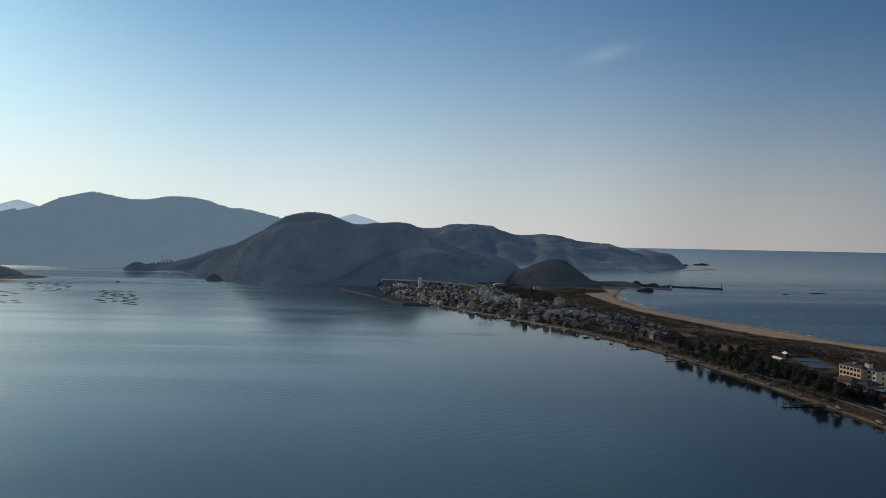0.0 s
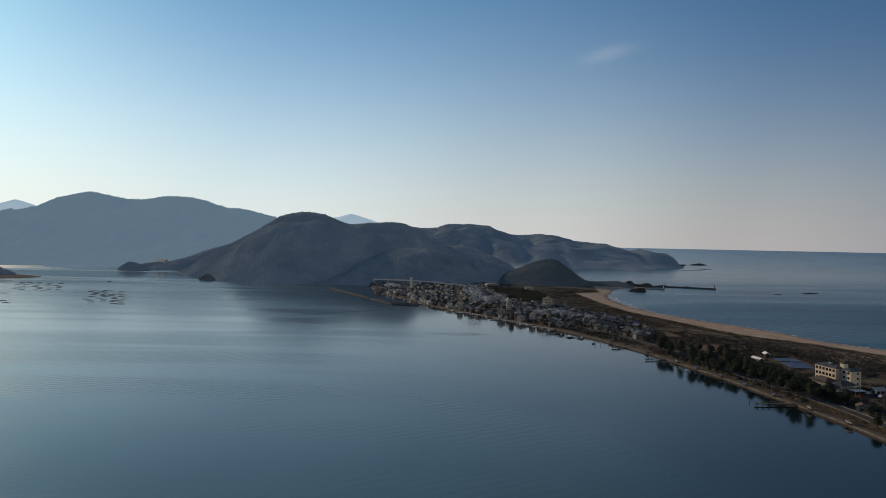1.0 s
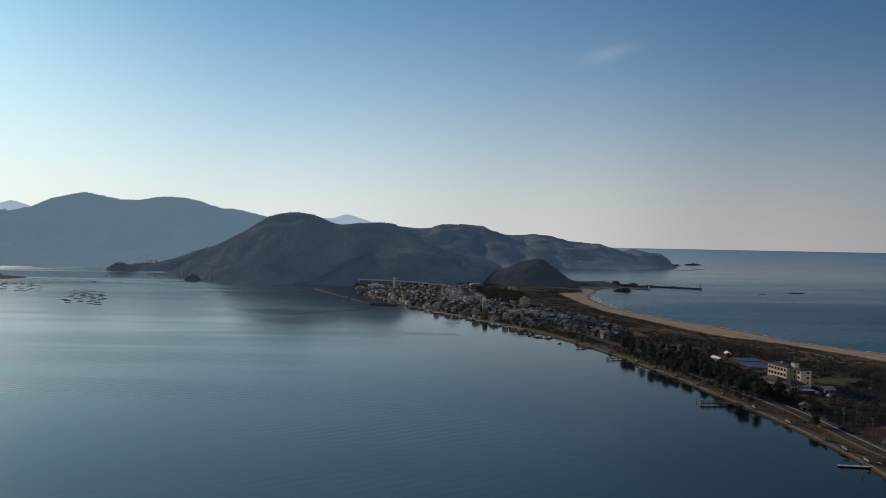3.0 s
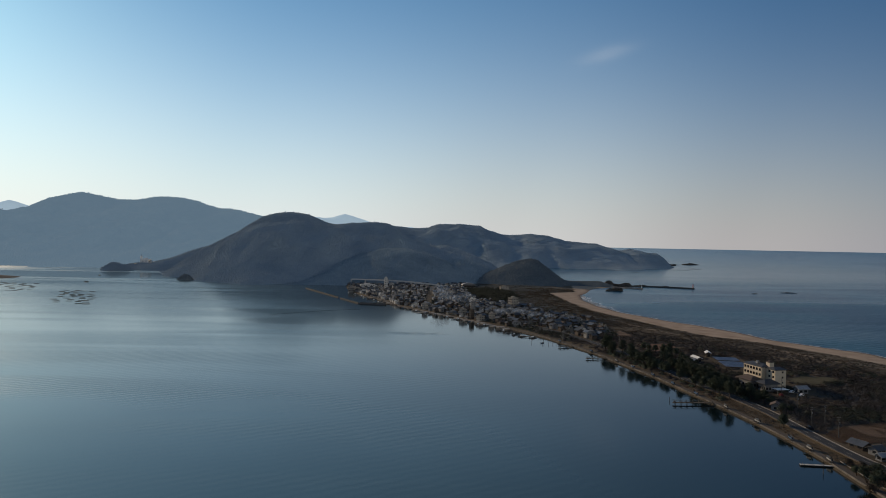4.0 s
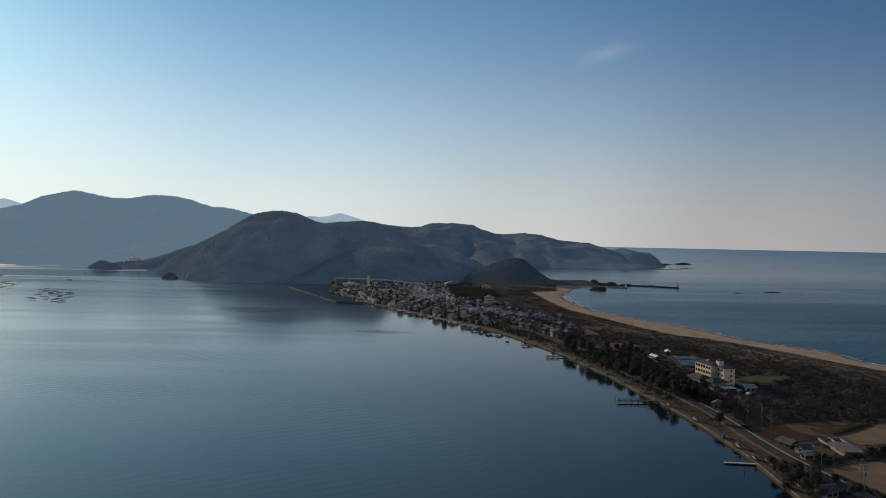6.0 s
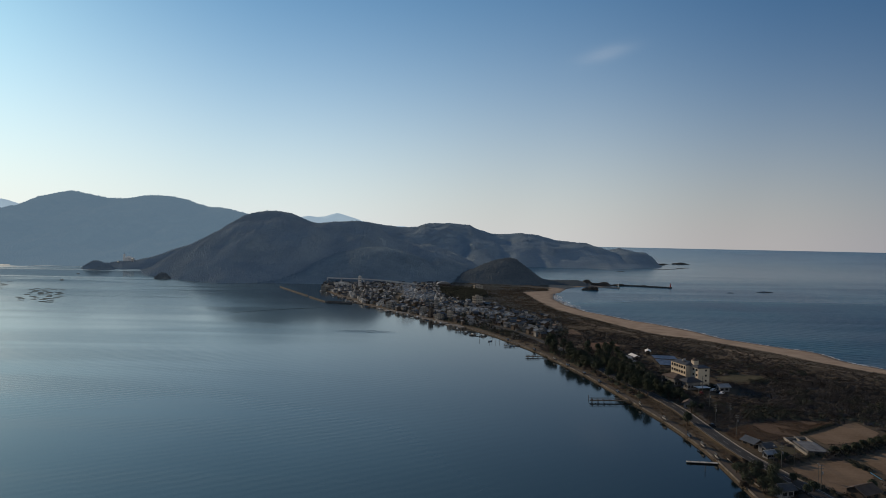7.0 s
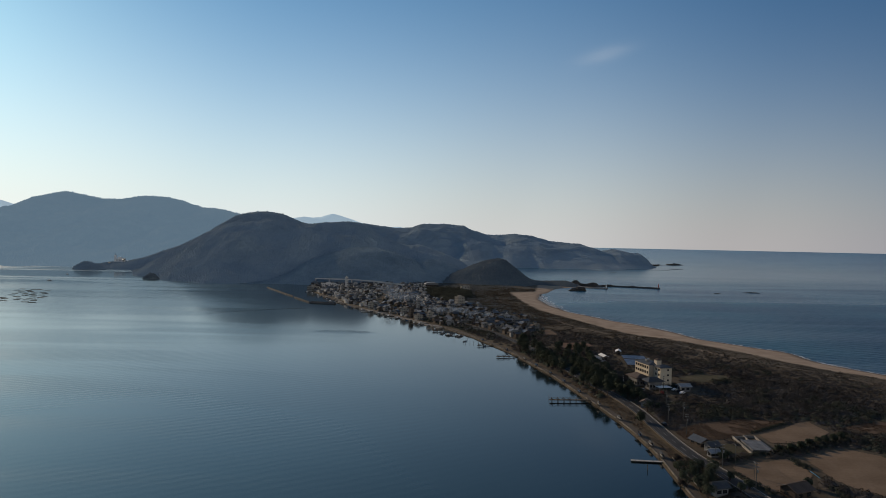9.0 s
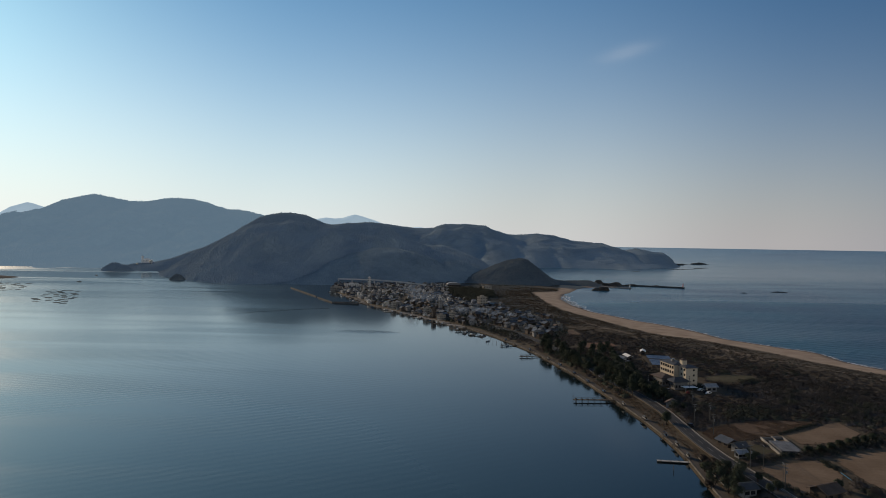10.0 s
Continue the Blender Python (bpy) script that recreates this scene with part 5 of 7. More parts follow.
def house(name, w, d, floors, wall, roof, seed, label, storey=2.8):
    """A tiled village house, ridge along x; two-storey ones have a skirt roof over the ground floor."""
    rng = random.Random(seed)
    root = new(name)
    h, rise = storey * floors + 0.3, d * 0.24
    bm = bmesh.new()
    gable_walls(bm, w, d, -0.6, h, rise)
    part("wall", bm, M_WALLS[wall], root)
    bm = bmesh.new()
    gable_roof(bm, w, d, h, rise, 0.85, 0.24)
    part("roof", bm, M_ROOFS[roof], root)
    if floors > 1 and rng.random() < 0.8:
        bm = bmesh.new()
        s = rng.choice((-1, 1))
        y0, y1 = (-d / 2 - 2.2, -d / 2) if s < 0 else (d / 2, d / 2 + 2.2)
        box_bm(bm, -w / 2 + 0.2, y0 + 0.3, -0.6, w / 2 - 1.0, y1, 2.35)
        part("porch", bm, M_WALLS[wall], root)
        bm = bmesh.new()
        a, b = (y0, y1) if s < 0 else (y1, y0)
        p = [(-w / 2 - 0.3, a - 0.2 * -s * -1, 2.4), (w / 2 - 0.6, a - 0.2 * -s * -1, 2.4), (w / 2 - 0.6, b, 3.25), (-w / 2 - 0.3, b, 3.25)]
        lo, hi = [bm.verts.new(q) for q in p], [bm.verts.new((q[0], q[1], q[2] + 0.2)) for q in p]
        bm.faces.new(hi), bm.faces.new(lo[::-1])
        for i in range(4):
            bm.faces.new((lo[i], lo[(i + 1) % 4], hi[(i + 1) % 4], hi[i]))
        bmesh.ops.recalc_face_normals(bm, faces=bm.faces[:])
        part("skirt_roof", bm, M_ROOFS[roof], root)
    for f in range(floors):
        z = min(0.9, storey - 1.2) + 2.8 * f
        for k in range(2):
            x = -w / 2 + w * (k + 0.5) / 2 + rng.uniform(-0.3, 0.3)
            if f or floors == 1:
                window(root, x, -d / 2, z, 1.7, 1.2, "-y")
                window(root, x, d / 2, z, 1.7, 1.2, "+y")
        window(root, -w / 2, rng.uniform(-d / 5, d / 5), z, 1.4, 1.1, "-x")
        window(root, w / 2, rng.uniform(-d / 5, d / 5), z, 1.4, 1.1, "+x")
    return tagged(root, label, "house", "village houses")


def block(name, w, d, floors, wall, label, seed, fh=3.0, cols=4, share=0.34):
    """A flat-roofed building of several storeys with parapet, rooftop box and rows of windows."""
    root = new(name)
    h = fh * floors
    bm = bmesh.new()
    box_bm(bm, -w / 2, -d / 2, -0.8, w / 2, d / 2, h)
    part("wall", bm, wall, root)
    bm = bmesh.new()
    for q in ((-w / 2 - 0.1, -d / 2 - 0.1, w / 2 + 0.1, -d / 2 + 0.15), (-w / 2 - 0.1, d / 2 - 0.15, w / 2 + 0.1, d / 2 + 0.1),
              (-w / 2 - 0.1, -d / 2 + 0.15, -w / 2 + 0.15, d / 2 - 0.15), (w / 2 - 0.15, -d / 2 + 0.15, w / 2 + 0.1, d / 2 - 0.15)):
        box_bm(bm, q[0], q[1], h - 0.25, q[2], q[3], h + 0.7)
    part("parapet", bm, wall, root)
    box_part("rooftop_box", (-w / 5, -d / 6, h, w / 6, d / 4, h + 2.2), wall, root)
    for f in range(floors):
        for k in range(cols):
            x = -w / 2 + w * (k + 0.5) / cols
            window(root, x, -d / 2, f * fh + 0.9, w / cols * share, 1.4, "-y")
            y = -d / 2 + d * (k + 0.5) / cols
            window(root, -w / 2, y, f * fh + 0.9, d / cols * share, 1.4, "-x")
    return tagged(root, label, "building")


# the cream hotel
def hotel():
    x, y, turn = HOTEL
    base = gz(x + 3, y + 5)
    root = empty("hotel", x, y, base, turn, "four-storey cream rendered hotel with a dark grey roof", "hotel")
    H = 12.0
    main = box_part("wall", (0, 0, -1, 9, 15.6, H), M_CREAM, root)
    bm = bmesh.new()
    hip_roof(bm, 0, 0, 9, 15.6, H, 1.4, 0.5, 0.3, 0.22)
    part("roof", bm, M_ROOFS[1], root, "dark grey hipped roof")
    box_part("wing_wall", (3.0, -7.8, -1, 10.4, -0.01, H - 0.4), M_CREAM, root)
    bm = bmesh.new()
    hip_roof(bm, 3.0, -7.8, 10.4, -0.6, H - 0.4, 1.1, 0.5, 0.3, 0.3)
    part("wing_roof", bm, M_ROOFS[1], root, "dark grey hipped roof")
    tower = box_part("stair_tower", (4.6, -1.2, H - 0.5, 7.6, 1.8, H + 3.0), M_CREAM, root)
    bm = bmesh.new()
    bmesh.ops.create_cone(bm, cap_ends=True, segments=10, radius1=2.2, radius2=0.3, depth=1.2, matrix=Matrix.Translation((6.1, 0.3, H + 3.6)))
    part("dome", bm, M_ROOFS[2], tower)
    for f in range(4):
        z = 0.8 + 3.0 * f
        for k in range(6):
            yy = 1.5 + 2.52 * k
            wdw = window(main, 0, yy, z, 1.7, 1.45, "-x")
            bm = bmesh.new()
            box_bm(bm, -0.14, yy - 1.0, z - 0.16, -0.005, yy + 1.0, z - 0.02)
            part("sill", bm, M_CONCRETE, wdw)
        for k in range(2):
            window(root, 3.0, -6.2 + 3.2 * k, z, 1.5, 1.35, "-x")
        if f > 0:
            window(root, 8.0, -7.8, z, 1.1, 1.1, "-y")
    # string courses on the lit front
    for f in range(1, 4):
        box_part("string_course", (-0.07, 0.05, 3.0 * f - 0.1, -0.003, 15.55, 3.0 * f + 0.05), M_CREAM, root)
    box_part("air_unit", (2.0, 6.0, H + 1.5, 3.6, 7.4, H + 2.5), M_STEEL, root)
    box_part("water_tank", (5.2, 10.0, H + 0.9, 6.4, 11.2, H + 2.0), M_STEEL, root)


hotel()


def hotel_annexes():
    x, y, turn = HOTEL
    m = pose(x, y, gz(x, y) - 0.2, 0, 0, turn)
    for (lx, ly, w, d, h, roof, lab) in ((-4.7, 3.4, 7.6, 10.0, 4.9, 2, "low grey annexe with a brown-grey hipped roof"),
                                         (-1.7, -7.6, 8.0, 6.2, 4.5, 1, "low grey annexe with a dark hipped roof and windows")):
        root = new("annexe")
        root.matrix_world = m @ pose(lx, ly, 0)
        box_part("wall", (-w / 2, -d / 2, -1, w / 2, d / 2, h), M_WALLS[1], root)
        bm = bmesh.new()
        hip_roof(bm, -w / 2, -d / 2, w / 2, d / 2, h, 2.0, 1.5, 0.22, 0.3)
        part("roof", bm, M_ROOFS[roof], root)
        for k in range(4):
            window(root, -w / 2, -d / 2 + d * (k + 0.5) / 4, 1.2, d / 4 * 0.6, 1.4, "-x")
            window(root, -w / 2 + w * (k + 0.5) / 4, -d / 2, 1.2, w / 4 * 0.6, 1.4, "-y")
        tagged(root, lab, "building")
    # open carport
    root = new("carport")
    root.matrix_world = m @ pose(0.6, -15.0, 0)
    for px, py in ((-3.6, -2.2), (3.6, -2.2), (-3.6, 2.2), (3.6, 2.2)):
        box_part("post", (px - 0.08, py - 0.08, -0.5, px + 0.08, py + 0.08, 2.5), M_STEEL, root)
    box_part("roof", (-4, -2.6, 2.5, 4, 2.6, 2.65), M_WHITE, root)
    tagged(root, "open carport with a flat white roof beside the hotel", "carport")


hotel_annexes()


# ---------------------------------------------------------------- solar field
def solar_array(x, y, turn, rows, cols, label):
    root = empty("solar_array", x, y, gz(x, y) + 0.15, turn, label, "solar array", "solar arrays")
    proto = None
    for r in range(rows):
        y0 = r * 2.6
        rail = box_part("support_rail", (0, y0 + 1.0, 1.02, cols * 2.0, y0 + 1.5, 1.14), M_STEEL, root)
        for c in range(cols):
            if proto is None:
                bm = bmesh.new()
                box_bm(bm, 0.05, -0.95, -0.02, 1.93, 0.95, 0.03)
                ob = part("panel", bm, M_PANEL, root)
                proto = ob.data
            else:
                ob = new("panel", proto)
                ob.parent = root
            ob.matrix_local = pose(c * 2.0, y0, 1.05, 9, 0, 0)
        for c in range(0, cols + 1, 3):
            box_part("leg", (c * 2.0 - 0.05, y0 - 0.9, -0.4, c * 2.0 + 0.05, y0 - 0.8, 0.9), M_STEEL, root)
            box_part("leg", (c * 2.0 - 0.05, y0 + 0.8, -0.4, c * 2.0 + 0.05, y0 + 0.9, 1.2), M_STEEL, root)
    return root


solar_array(255.4, 441.5, -9, 8, 8, "dark blue solar panels in close tilted rows on a ground frame")
solar_array(259.0, 464.5, -9, 5, 8, "dark blue solar panels in close tilted rows beside the hotel")


# ---------------------------------------------------------------- single houses near the road
def place_house(name, x, y, turn, w, d, floors, wall, roof, seed, label, storey=2.8):
    ob = house(name, w, d, floors, wall, roof, seed, label, storey)
    ob.matrix_world = pose(x, y, gz(x, y), 0, 0, turn)
    return ob


place_house("shed", 236.2, 269.5, -70, 6.2, 4.6, 1, 2, 0, 1, "long dark shed with a blue-grey metal roof beside the road", 1.9)
place_house("house", 238.0, 261.6, 20, 4.6, 3.8, 1, 1, 1, 2, "small grey-walled house with a dark tiled roof by the road", 2.4)
place_house("outbuilding", 235.4, 254.4, 15, 3.6, 2.8, 1, 1, 3, 3, "low grey outbuilding with a tin roof", 1.9)
place_house("house", 221.6, 217.2, 15, 4.6, 4.0, 1, 1, 1, 4, "small pale grey house with a charcoal roof by the shore")
place_house("house", 246.6, 214.5, 25, 8.0, 6.0, 1, 2, 2, 5, "broad low house with a dark brown tiled roof by the fields")
place_house("house", 232.8, 331.0, 60, 4.8, 3.8, 1, 1, 2, 6, "tiny grey-walled cottage among bushes by the road")
place_house("outbuilding", 267.0, 369.0, 10, 6.0, 4.0, 1, 1, 3, 7, "low shed with a pale tin roof behind the trees")
place_house("outbuilding", 245.0, 466.0, 97, 9.0, 2.6, 1, 2, 4, 8, "long low shed with a white roof near the solar field")
place_house("outbuilding", 261.0, 485.0, 75, 7.0, 2.6, 1, 2, 4, 9, "low timber shed with a white roof near the solar field")
place_house("outbuilding", 238.5, 459.0, -50, 6.0, 4.5, 1, 1, 3, 10, "grey shed with a pale metal roof near the solar field")


def ruin():
    """A roofless yard of low walls with a flat tin-roofed store in it."""
    root = empty("walled_yard", 258.5, 268, gz(258, 268), -6, "roofless yard of pale concrete walls holding an old tin-roofed store", "yard")
    for name, q in (("wall", (-5.2, -12, -0.4, -4.9, 11, 1.1)), ("wall", (4.4, -9, -0.4, 4.7, 13, 1.1)), ("wall", (-4.9, 10.7, -0.4, 1.0, 11, 1.0)), ("wall", (-4.8, -2, -0.4, -1.6, -1.75, 0.9)),
                    ("wall", (-0.2, 4.5, -0.4, 0.1, 12.8, 1.1)), ("wall", (0.1, 12.5, -0.4, 4.4, 12.8, 1.0))):
        box_part(name, q, M_CONCRETE, root, bevel=0.04)
    store = box_part("store_wall", (-3.9, -9.5, -0.4, 3.6, 4.0, 1.5), M_TIN, root)
    for k in range(9):
        x0 = -4.2 + k * 0.92
        box_part("tin_sheet", (x0, -9.9, 1.55 + 0.05 * (k % 2), x0 + 0.9, 4.4 - 0.8 * (k % 3), 1.64 + 0.05 * (k % 2)), M_TIN, store)
    for k in range(4):
        box_part("crate", (-3.8 + k * 0.9, 5.2 + 0.8 * (k % 2), -0.1, -3.1 + k * 0.9, 6.0 + 0.8 * (k % 2), 0.7), M_WOOD, root)


ruin()


def net_fence():
    root = empty("net_fence", 265.0, 238.0, gz(265, 238), 0, "blue netting on thin stakes between two fields", "fence")
    pts = [(265.0, 238.0), (264.8, 234.5), (264.4, 231.0), (264.0, 227.4)]
    for (x0, y0), (x1, y1) in zip(pts, pts[1:]):
        bm = bmesh.new()
        z0, z1 = gz(x0, y0) - gz(265, 238), gz(x1, y1) - gz(265, 238)
        p = [(x0 - 265, y0 - 238, z0), (x1 - 265, y1 - 238, z1), (x1 - 265 - 0.5, y1 - 238, z1 + 0.65), (x0 - 265 - 0.5, y0 - 238, z0 + 0.65)]
        a = [bm.verts.new(q) for q in p]
        b = [bm.verts.new((q[0] + 0.05, q[1], q[2])) for q in p]
        bm.faces.new(a), bm.faces.new(b[::-1])
        for i in range(4):
            bm.faces.new((a[i], b[i], b[(i + 1) % 4], a[(i + 1) % 4]))
        part("netting", bm, M_NET, root)
        box_part("stake", (x0 - 265 - 0.04, y0 - 238 - 0.04, z0 - 0.3, x0 - 265 + 0.04, y0 - 238 + 0.04, z0 + 1.6), M_WOOD, root)


net_fence()


# ---------------------------------------------------------------- poles and wires
def utility_pole(h):
    root = new("utility_pole")
    bm = bmesh.new()
    bmesh.ops.create_cone(bm, cap_ends=True, segments=8, radius1=0.16, radius2=0.10, depth=h + 1, matrix=Matrix.Translation((0, 0, h / 2 - 0.5)))
    part("pole", bm, M_POLE, root)
    for z, w in ((h - 0.5, 1.0), (h - 1.5, 0.85)):
        arm = box_part("crossarm", (-w, -0.06, z, w, 0.06, z + 0.12), M_STEEL, root)
        for sx in (-0.9, -0.3, 0.3, 0.9):
            bm = bmesh.new()
            bmesh.ops.create_cone(bm, cap_ends=True, segments=6, radius1=0.06, radius2=0.05, depth=0.24, matrix=Matrix.Translation((sx * w, 0, z + 0.24)))
            part("insulator", bm, M_POLE, arm)
    bm = bmesh.new()
    bmesh.ops.create_cone(bm, cap_ends=True, segments=10, radius1=0.28, radius2=0.28, depth=0.9, matrix=Matrix.Translation((0.42, 0, h - 3.0)))
    part("transformer", bm, M_STEEL, root)
    return tagged(root, "tall grey concrete utility pole with two crossarms", "utility pole", "utility poles by the road")


POLE = utility_pole(9.5)
POLE_AT = [(235.5, 219.5), (233.0, 240.4), (236.0, 283.5), (234.0, 301.0), (242.4, 304.5), (242.6, 328.5), (254.0, 365.5), (231.0, 366), (226.5, 402), (221.5, 440), (214.5, 484), (205, 524)]
for i, (px, py) in enumerate(POLE_AT):
    m = pose(px, py, gz(px, py), 0, 0, 8 * i)
    if i:
        copy_thing(POLE, m)
    else:
        POLE.matrix_world = m
SHORT = [(231.0, 242.2), (238.4, 241.6), (236.2, 222.4)]
for px, py in SHORT:
    root = empty("lamp_post", px, py, gz(px, py), 0, "thin grey steel post standing by the plots", "post", "steel posts by the road")
    bm = bmesh.new()
    bmesh.ops.create_cone(bm, cap_ends=True, segments=8, radius1=0.09, radius2=0.06, depth=9.5, matrix=Matrix.Translation((0, 0, 4.4)))
    part("pole", bm, M_POLE, root)
    box_part("bracket", (-0.1, -0.6, 8.6, 0.1, 0.6, 8.75), M_STEEL, root)


def wire(a, b):
    cu = bpy.data.curves.new("power_line", "CURVE")
    cu.dimensions, cu.bevel_depth, cu.bevel_resolution = "3D", 0.035, 0
    sp = cu.splines.new("POLY")
    sp.points.add(8)
    for i in range(9):
        t = i / 8
        p = Vector(a).lerp(Vector(b), t)
        sp.points[i].co = (p.x, p.y, p.z - 1.1 * 4 * t * (1 - t), 1)
    cu.materials.append(M_WIRE)
    return tagged(new("power_line", cu), "thin dark sagging power line between two poles", "power line", "power lines by the road")


ROADSIDE = [p for p in POLE_AT if p != (254.0, 365.5)]
for (x0, y0), (x1, y1) in zip(ROADSIDE, ROADSIDE[1:]):
    for dx in (-0.8, 0.8):
        wire((x0 + dx, y0, gz(x0, y0) + 9.1), (x1 + dx, y1, gz(x1, y1) + 9.1))


# ---------------------------------------------------------------- cars
def car(body_mat, label):
    root = new("car")
    bm = bmesh.new()
    prof = [(-1.9, 0.3), (-1.95, 0.75), (-1.7, 0.9), (-1.2, 0.95), (-0.75, 1.42), (0.7, 1.46), (1.25, 1.0), (1.85, 0.85), (1.95, 0.6), (1.9, 0.3)]
    sides = []
    for s in (-0.8, 0.8):
        sides.append([bm.verts.new((px, s * (0.86 if pz > 1.1 else 1.0), pz)) for px, pz in prof])
    n = len(prof)
    for i in range(n):
        bm.faces.new((sides[0][i], sides[0][(i + 1) % n], sides[1][(i + 1) % n], sides[1][i]))
    bm.faces.new(sides[0][::-1]), bm.faces.new(sides[1])
    bmesh.ops.recalc_face_normals(bm, faces=bm.faces[:])
    part("body", bm, body_mat, root)
    box_part("side_window", (-0.95, -0.83, 0.98, 0.85, -0.70, 1.34), M_GLASS, root)
    box_part("side_window", (-0.95, 0.70, 0.98, 0.85, 0.83, 1.34), M_GLASS, root)
    for wx in (-1.2, 1.2):
        for wy in (-0.78, 0.78):
            bm = bmesh.new()
            bmesh.ops.create_cone(bm, cap_ends=True, segments=12, radius1=0.32, radius2=0.32, depth=0.2,
                                  matrix=Matrix.Translation((wx, wy, 0.32)) @ Matrix.Rotation(math.pi / 2, 4, "X"))
            part("wheel", bm, M_TYRE, root)
    return tagged(root, label, "car")


CARS = [car(M_CAR[0], "small white car parked near the hotel"), car(M_CAR[1], "black car driving on the lagoon road"),
        car(M_CAR[2], "silver car parked near the hotel"), car(M_CAR[3], "red car parked among the trees")]
CARS[1].matrix_world = pose(230.4, 296.0, 2.57, 0, 0, 94)
yard = lambda x, y, a: pose(x, y, gz(x, y) + 0.02, 0, 0, a)
CARS[0].matrix_world = yard(262.0, 369.5, 30)
CARS[2].matrix_world = yard(243.2, 368.8, 10)
CARS[3].matrix_world = yard(252.2, 362.4, 80)
for k, x, y, a in ((0, 263.6, 362.2, 40), (0, 240.6, 366.2, 15), (2, 266.5, 373.0, 60), (0, 270.6, 376.0, 20), (1, 263.5, 364.8, 35), (0, 237.8, 262.0, 110), (0, 243.0, 457.0, 30), (2, 238.0, 462.0, 30)):
    copy_thing(CARS[k], yard(x, y, a))


# ---------------------------------------------------------------- piers and boats
def pier(x0, y0, x1, y1, width, deck_mat, posts, rail, label, z=0.9):
    """A jetty from the quay (x0, y0) out to (x1, y1): deck, posts in the water, a rail of uprights."""
    L = math.hypot(x1 - x0, y1 - y0)
    root = empty("jetty", x0, y0, 0, math.degrees(math.atan2(y1 - y0, x1 - x0)), label, "jetty", "jetties along the lagoon")
    n = max(4, int(L / 0.9))
    for k in range(n):
        a, b = L * k / n, L * (k + 1) / n - 0.05
        box_part("deck_board", (a, -width / 2, z - 0.12, b, width / 2, z), deck_mat, root)
    box_part("stringer", (0, -width / 2 + 0.1, z - 0.35, L, -width / 2 + 0.25, z - 0.125), M_WOOD, root)
    box_part("stringer", (0, width / 2 - 0.25, z - 0.35, L, width / 2 - 0.1, z - 0.125), M_WOOD, root)
    for k in range(posts):
        px = L * (k + 0.6) / posts
        for s in (-1, 1):
            bm = bmesh.new()
            top = z + (1.1 if rail else 0.25)
            bmesh.ops.create_cone(bm, cap_ends=True, segments=7, radius1=0.13, radius2=0.11, depth=top + 2.0, matrix=Matrix.Translation((px, s * (width / 2 + 0.12), top / 2 - 1.0)))
            part("post", bm, M_WOOD, root)
    if rail:
        for s in (-1, 1):
            box_part("rail", (L * 0.3, s * (width / 2 + 0.12) - 0.05, z + 0.95, L, s * (width / 2 + 0.12) + 0.05, z + 1.05), M_WOOD, root)
            for k in range(4):
                bm = bmesh.new()
                r = bmesh.ops.create_circle(bm, segments=10, radius=0.34)
                bmesh.ops.delete(bm, geom=[], context="VERTS")
                ring = [v for v in bm.verts]
                inner = [bm.verts.new(v.co * 0.55) for v in ring]
                m_ = len(ring)
                for i in range(m_):
                    bm.faces.new((ring[i], ring[(i + 1) % m_], inner[(i + 1) % m_], inner[i]))
                e = bmesh.ops.extrude_face_region(bm, geom=bm.faces[:])
                bmesh.ops.translate(bm, verts=[v for v in e["geom"] if isinstance(v, bmesh.types.BMVert)], vec=(0, 0, 0.16))
                bmesh.ops.transform(bm, matrix=Matrix.Translation((L * (0.55 + 0.13 * k), s * (width / 2 + 0.2), z + 0.1)) @ Matrix.Rotation(math.pi / 2, 4, "X"), verts=bm.verts[:])
                bmesh.ops.recalc_face_normals(bm, faces=bm.faces[:])
                part("tyre_fender", bm, M_TYRE, root)
    return root


pier(209.5, 349.5, 186.0, 348.5, 1.7, M_WOOD, 7, True, "dark wooden jetty with rails and hanging tyres", 1.2)
pier(216.4, 252.2, 202.5, 253.6, 1.5, M_WOOD_PALE, 4, False, "pale floating jetty on the lagoon", 0.55)
pier(184.5, 485.5, 168.5, 480.8, 1.6, M_WOOD, 4, True, "dark wooden jetty with rails below the pines")
pier(171.5, 538.0, 157.0, 532.7, 1.8, M_WOOD, 4, True, "dark wooden landing stage below the pines")
pier(146.8, 589.8, 131.5, 590.5, 1.8, M_WOOD, 4, False, "low dark jetty with boats moored")
pier(133.5, 617.5, 118.2, 616.2, 2.0, M_WOOD, 4, True, "low dark jetty with rails at the village")
pier(129.0, 636.0, 113.0, 630.0, 2.0, M_WOOD, 4, False, "low dark jetty at the village")
pier(110.0, 675.0, 95.0, 668.0, 2.0, M_WOOD, 4, False, "low dark jetty at the village")
pier(83.0, 724.0, 70.0, 716.0, 2.0, M_WOOD_PALE, 4, False, "pale jetty at the village waterfront")
pier(45.0, 784.0, 30.0, 774.0, 2.2, M_WOOD_PALE, 4, False, "pale jetty at the village waterfront")


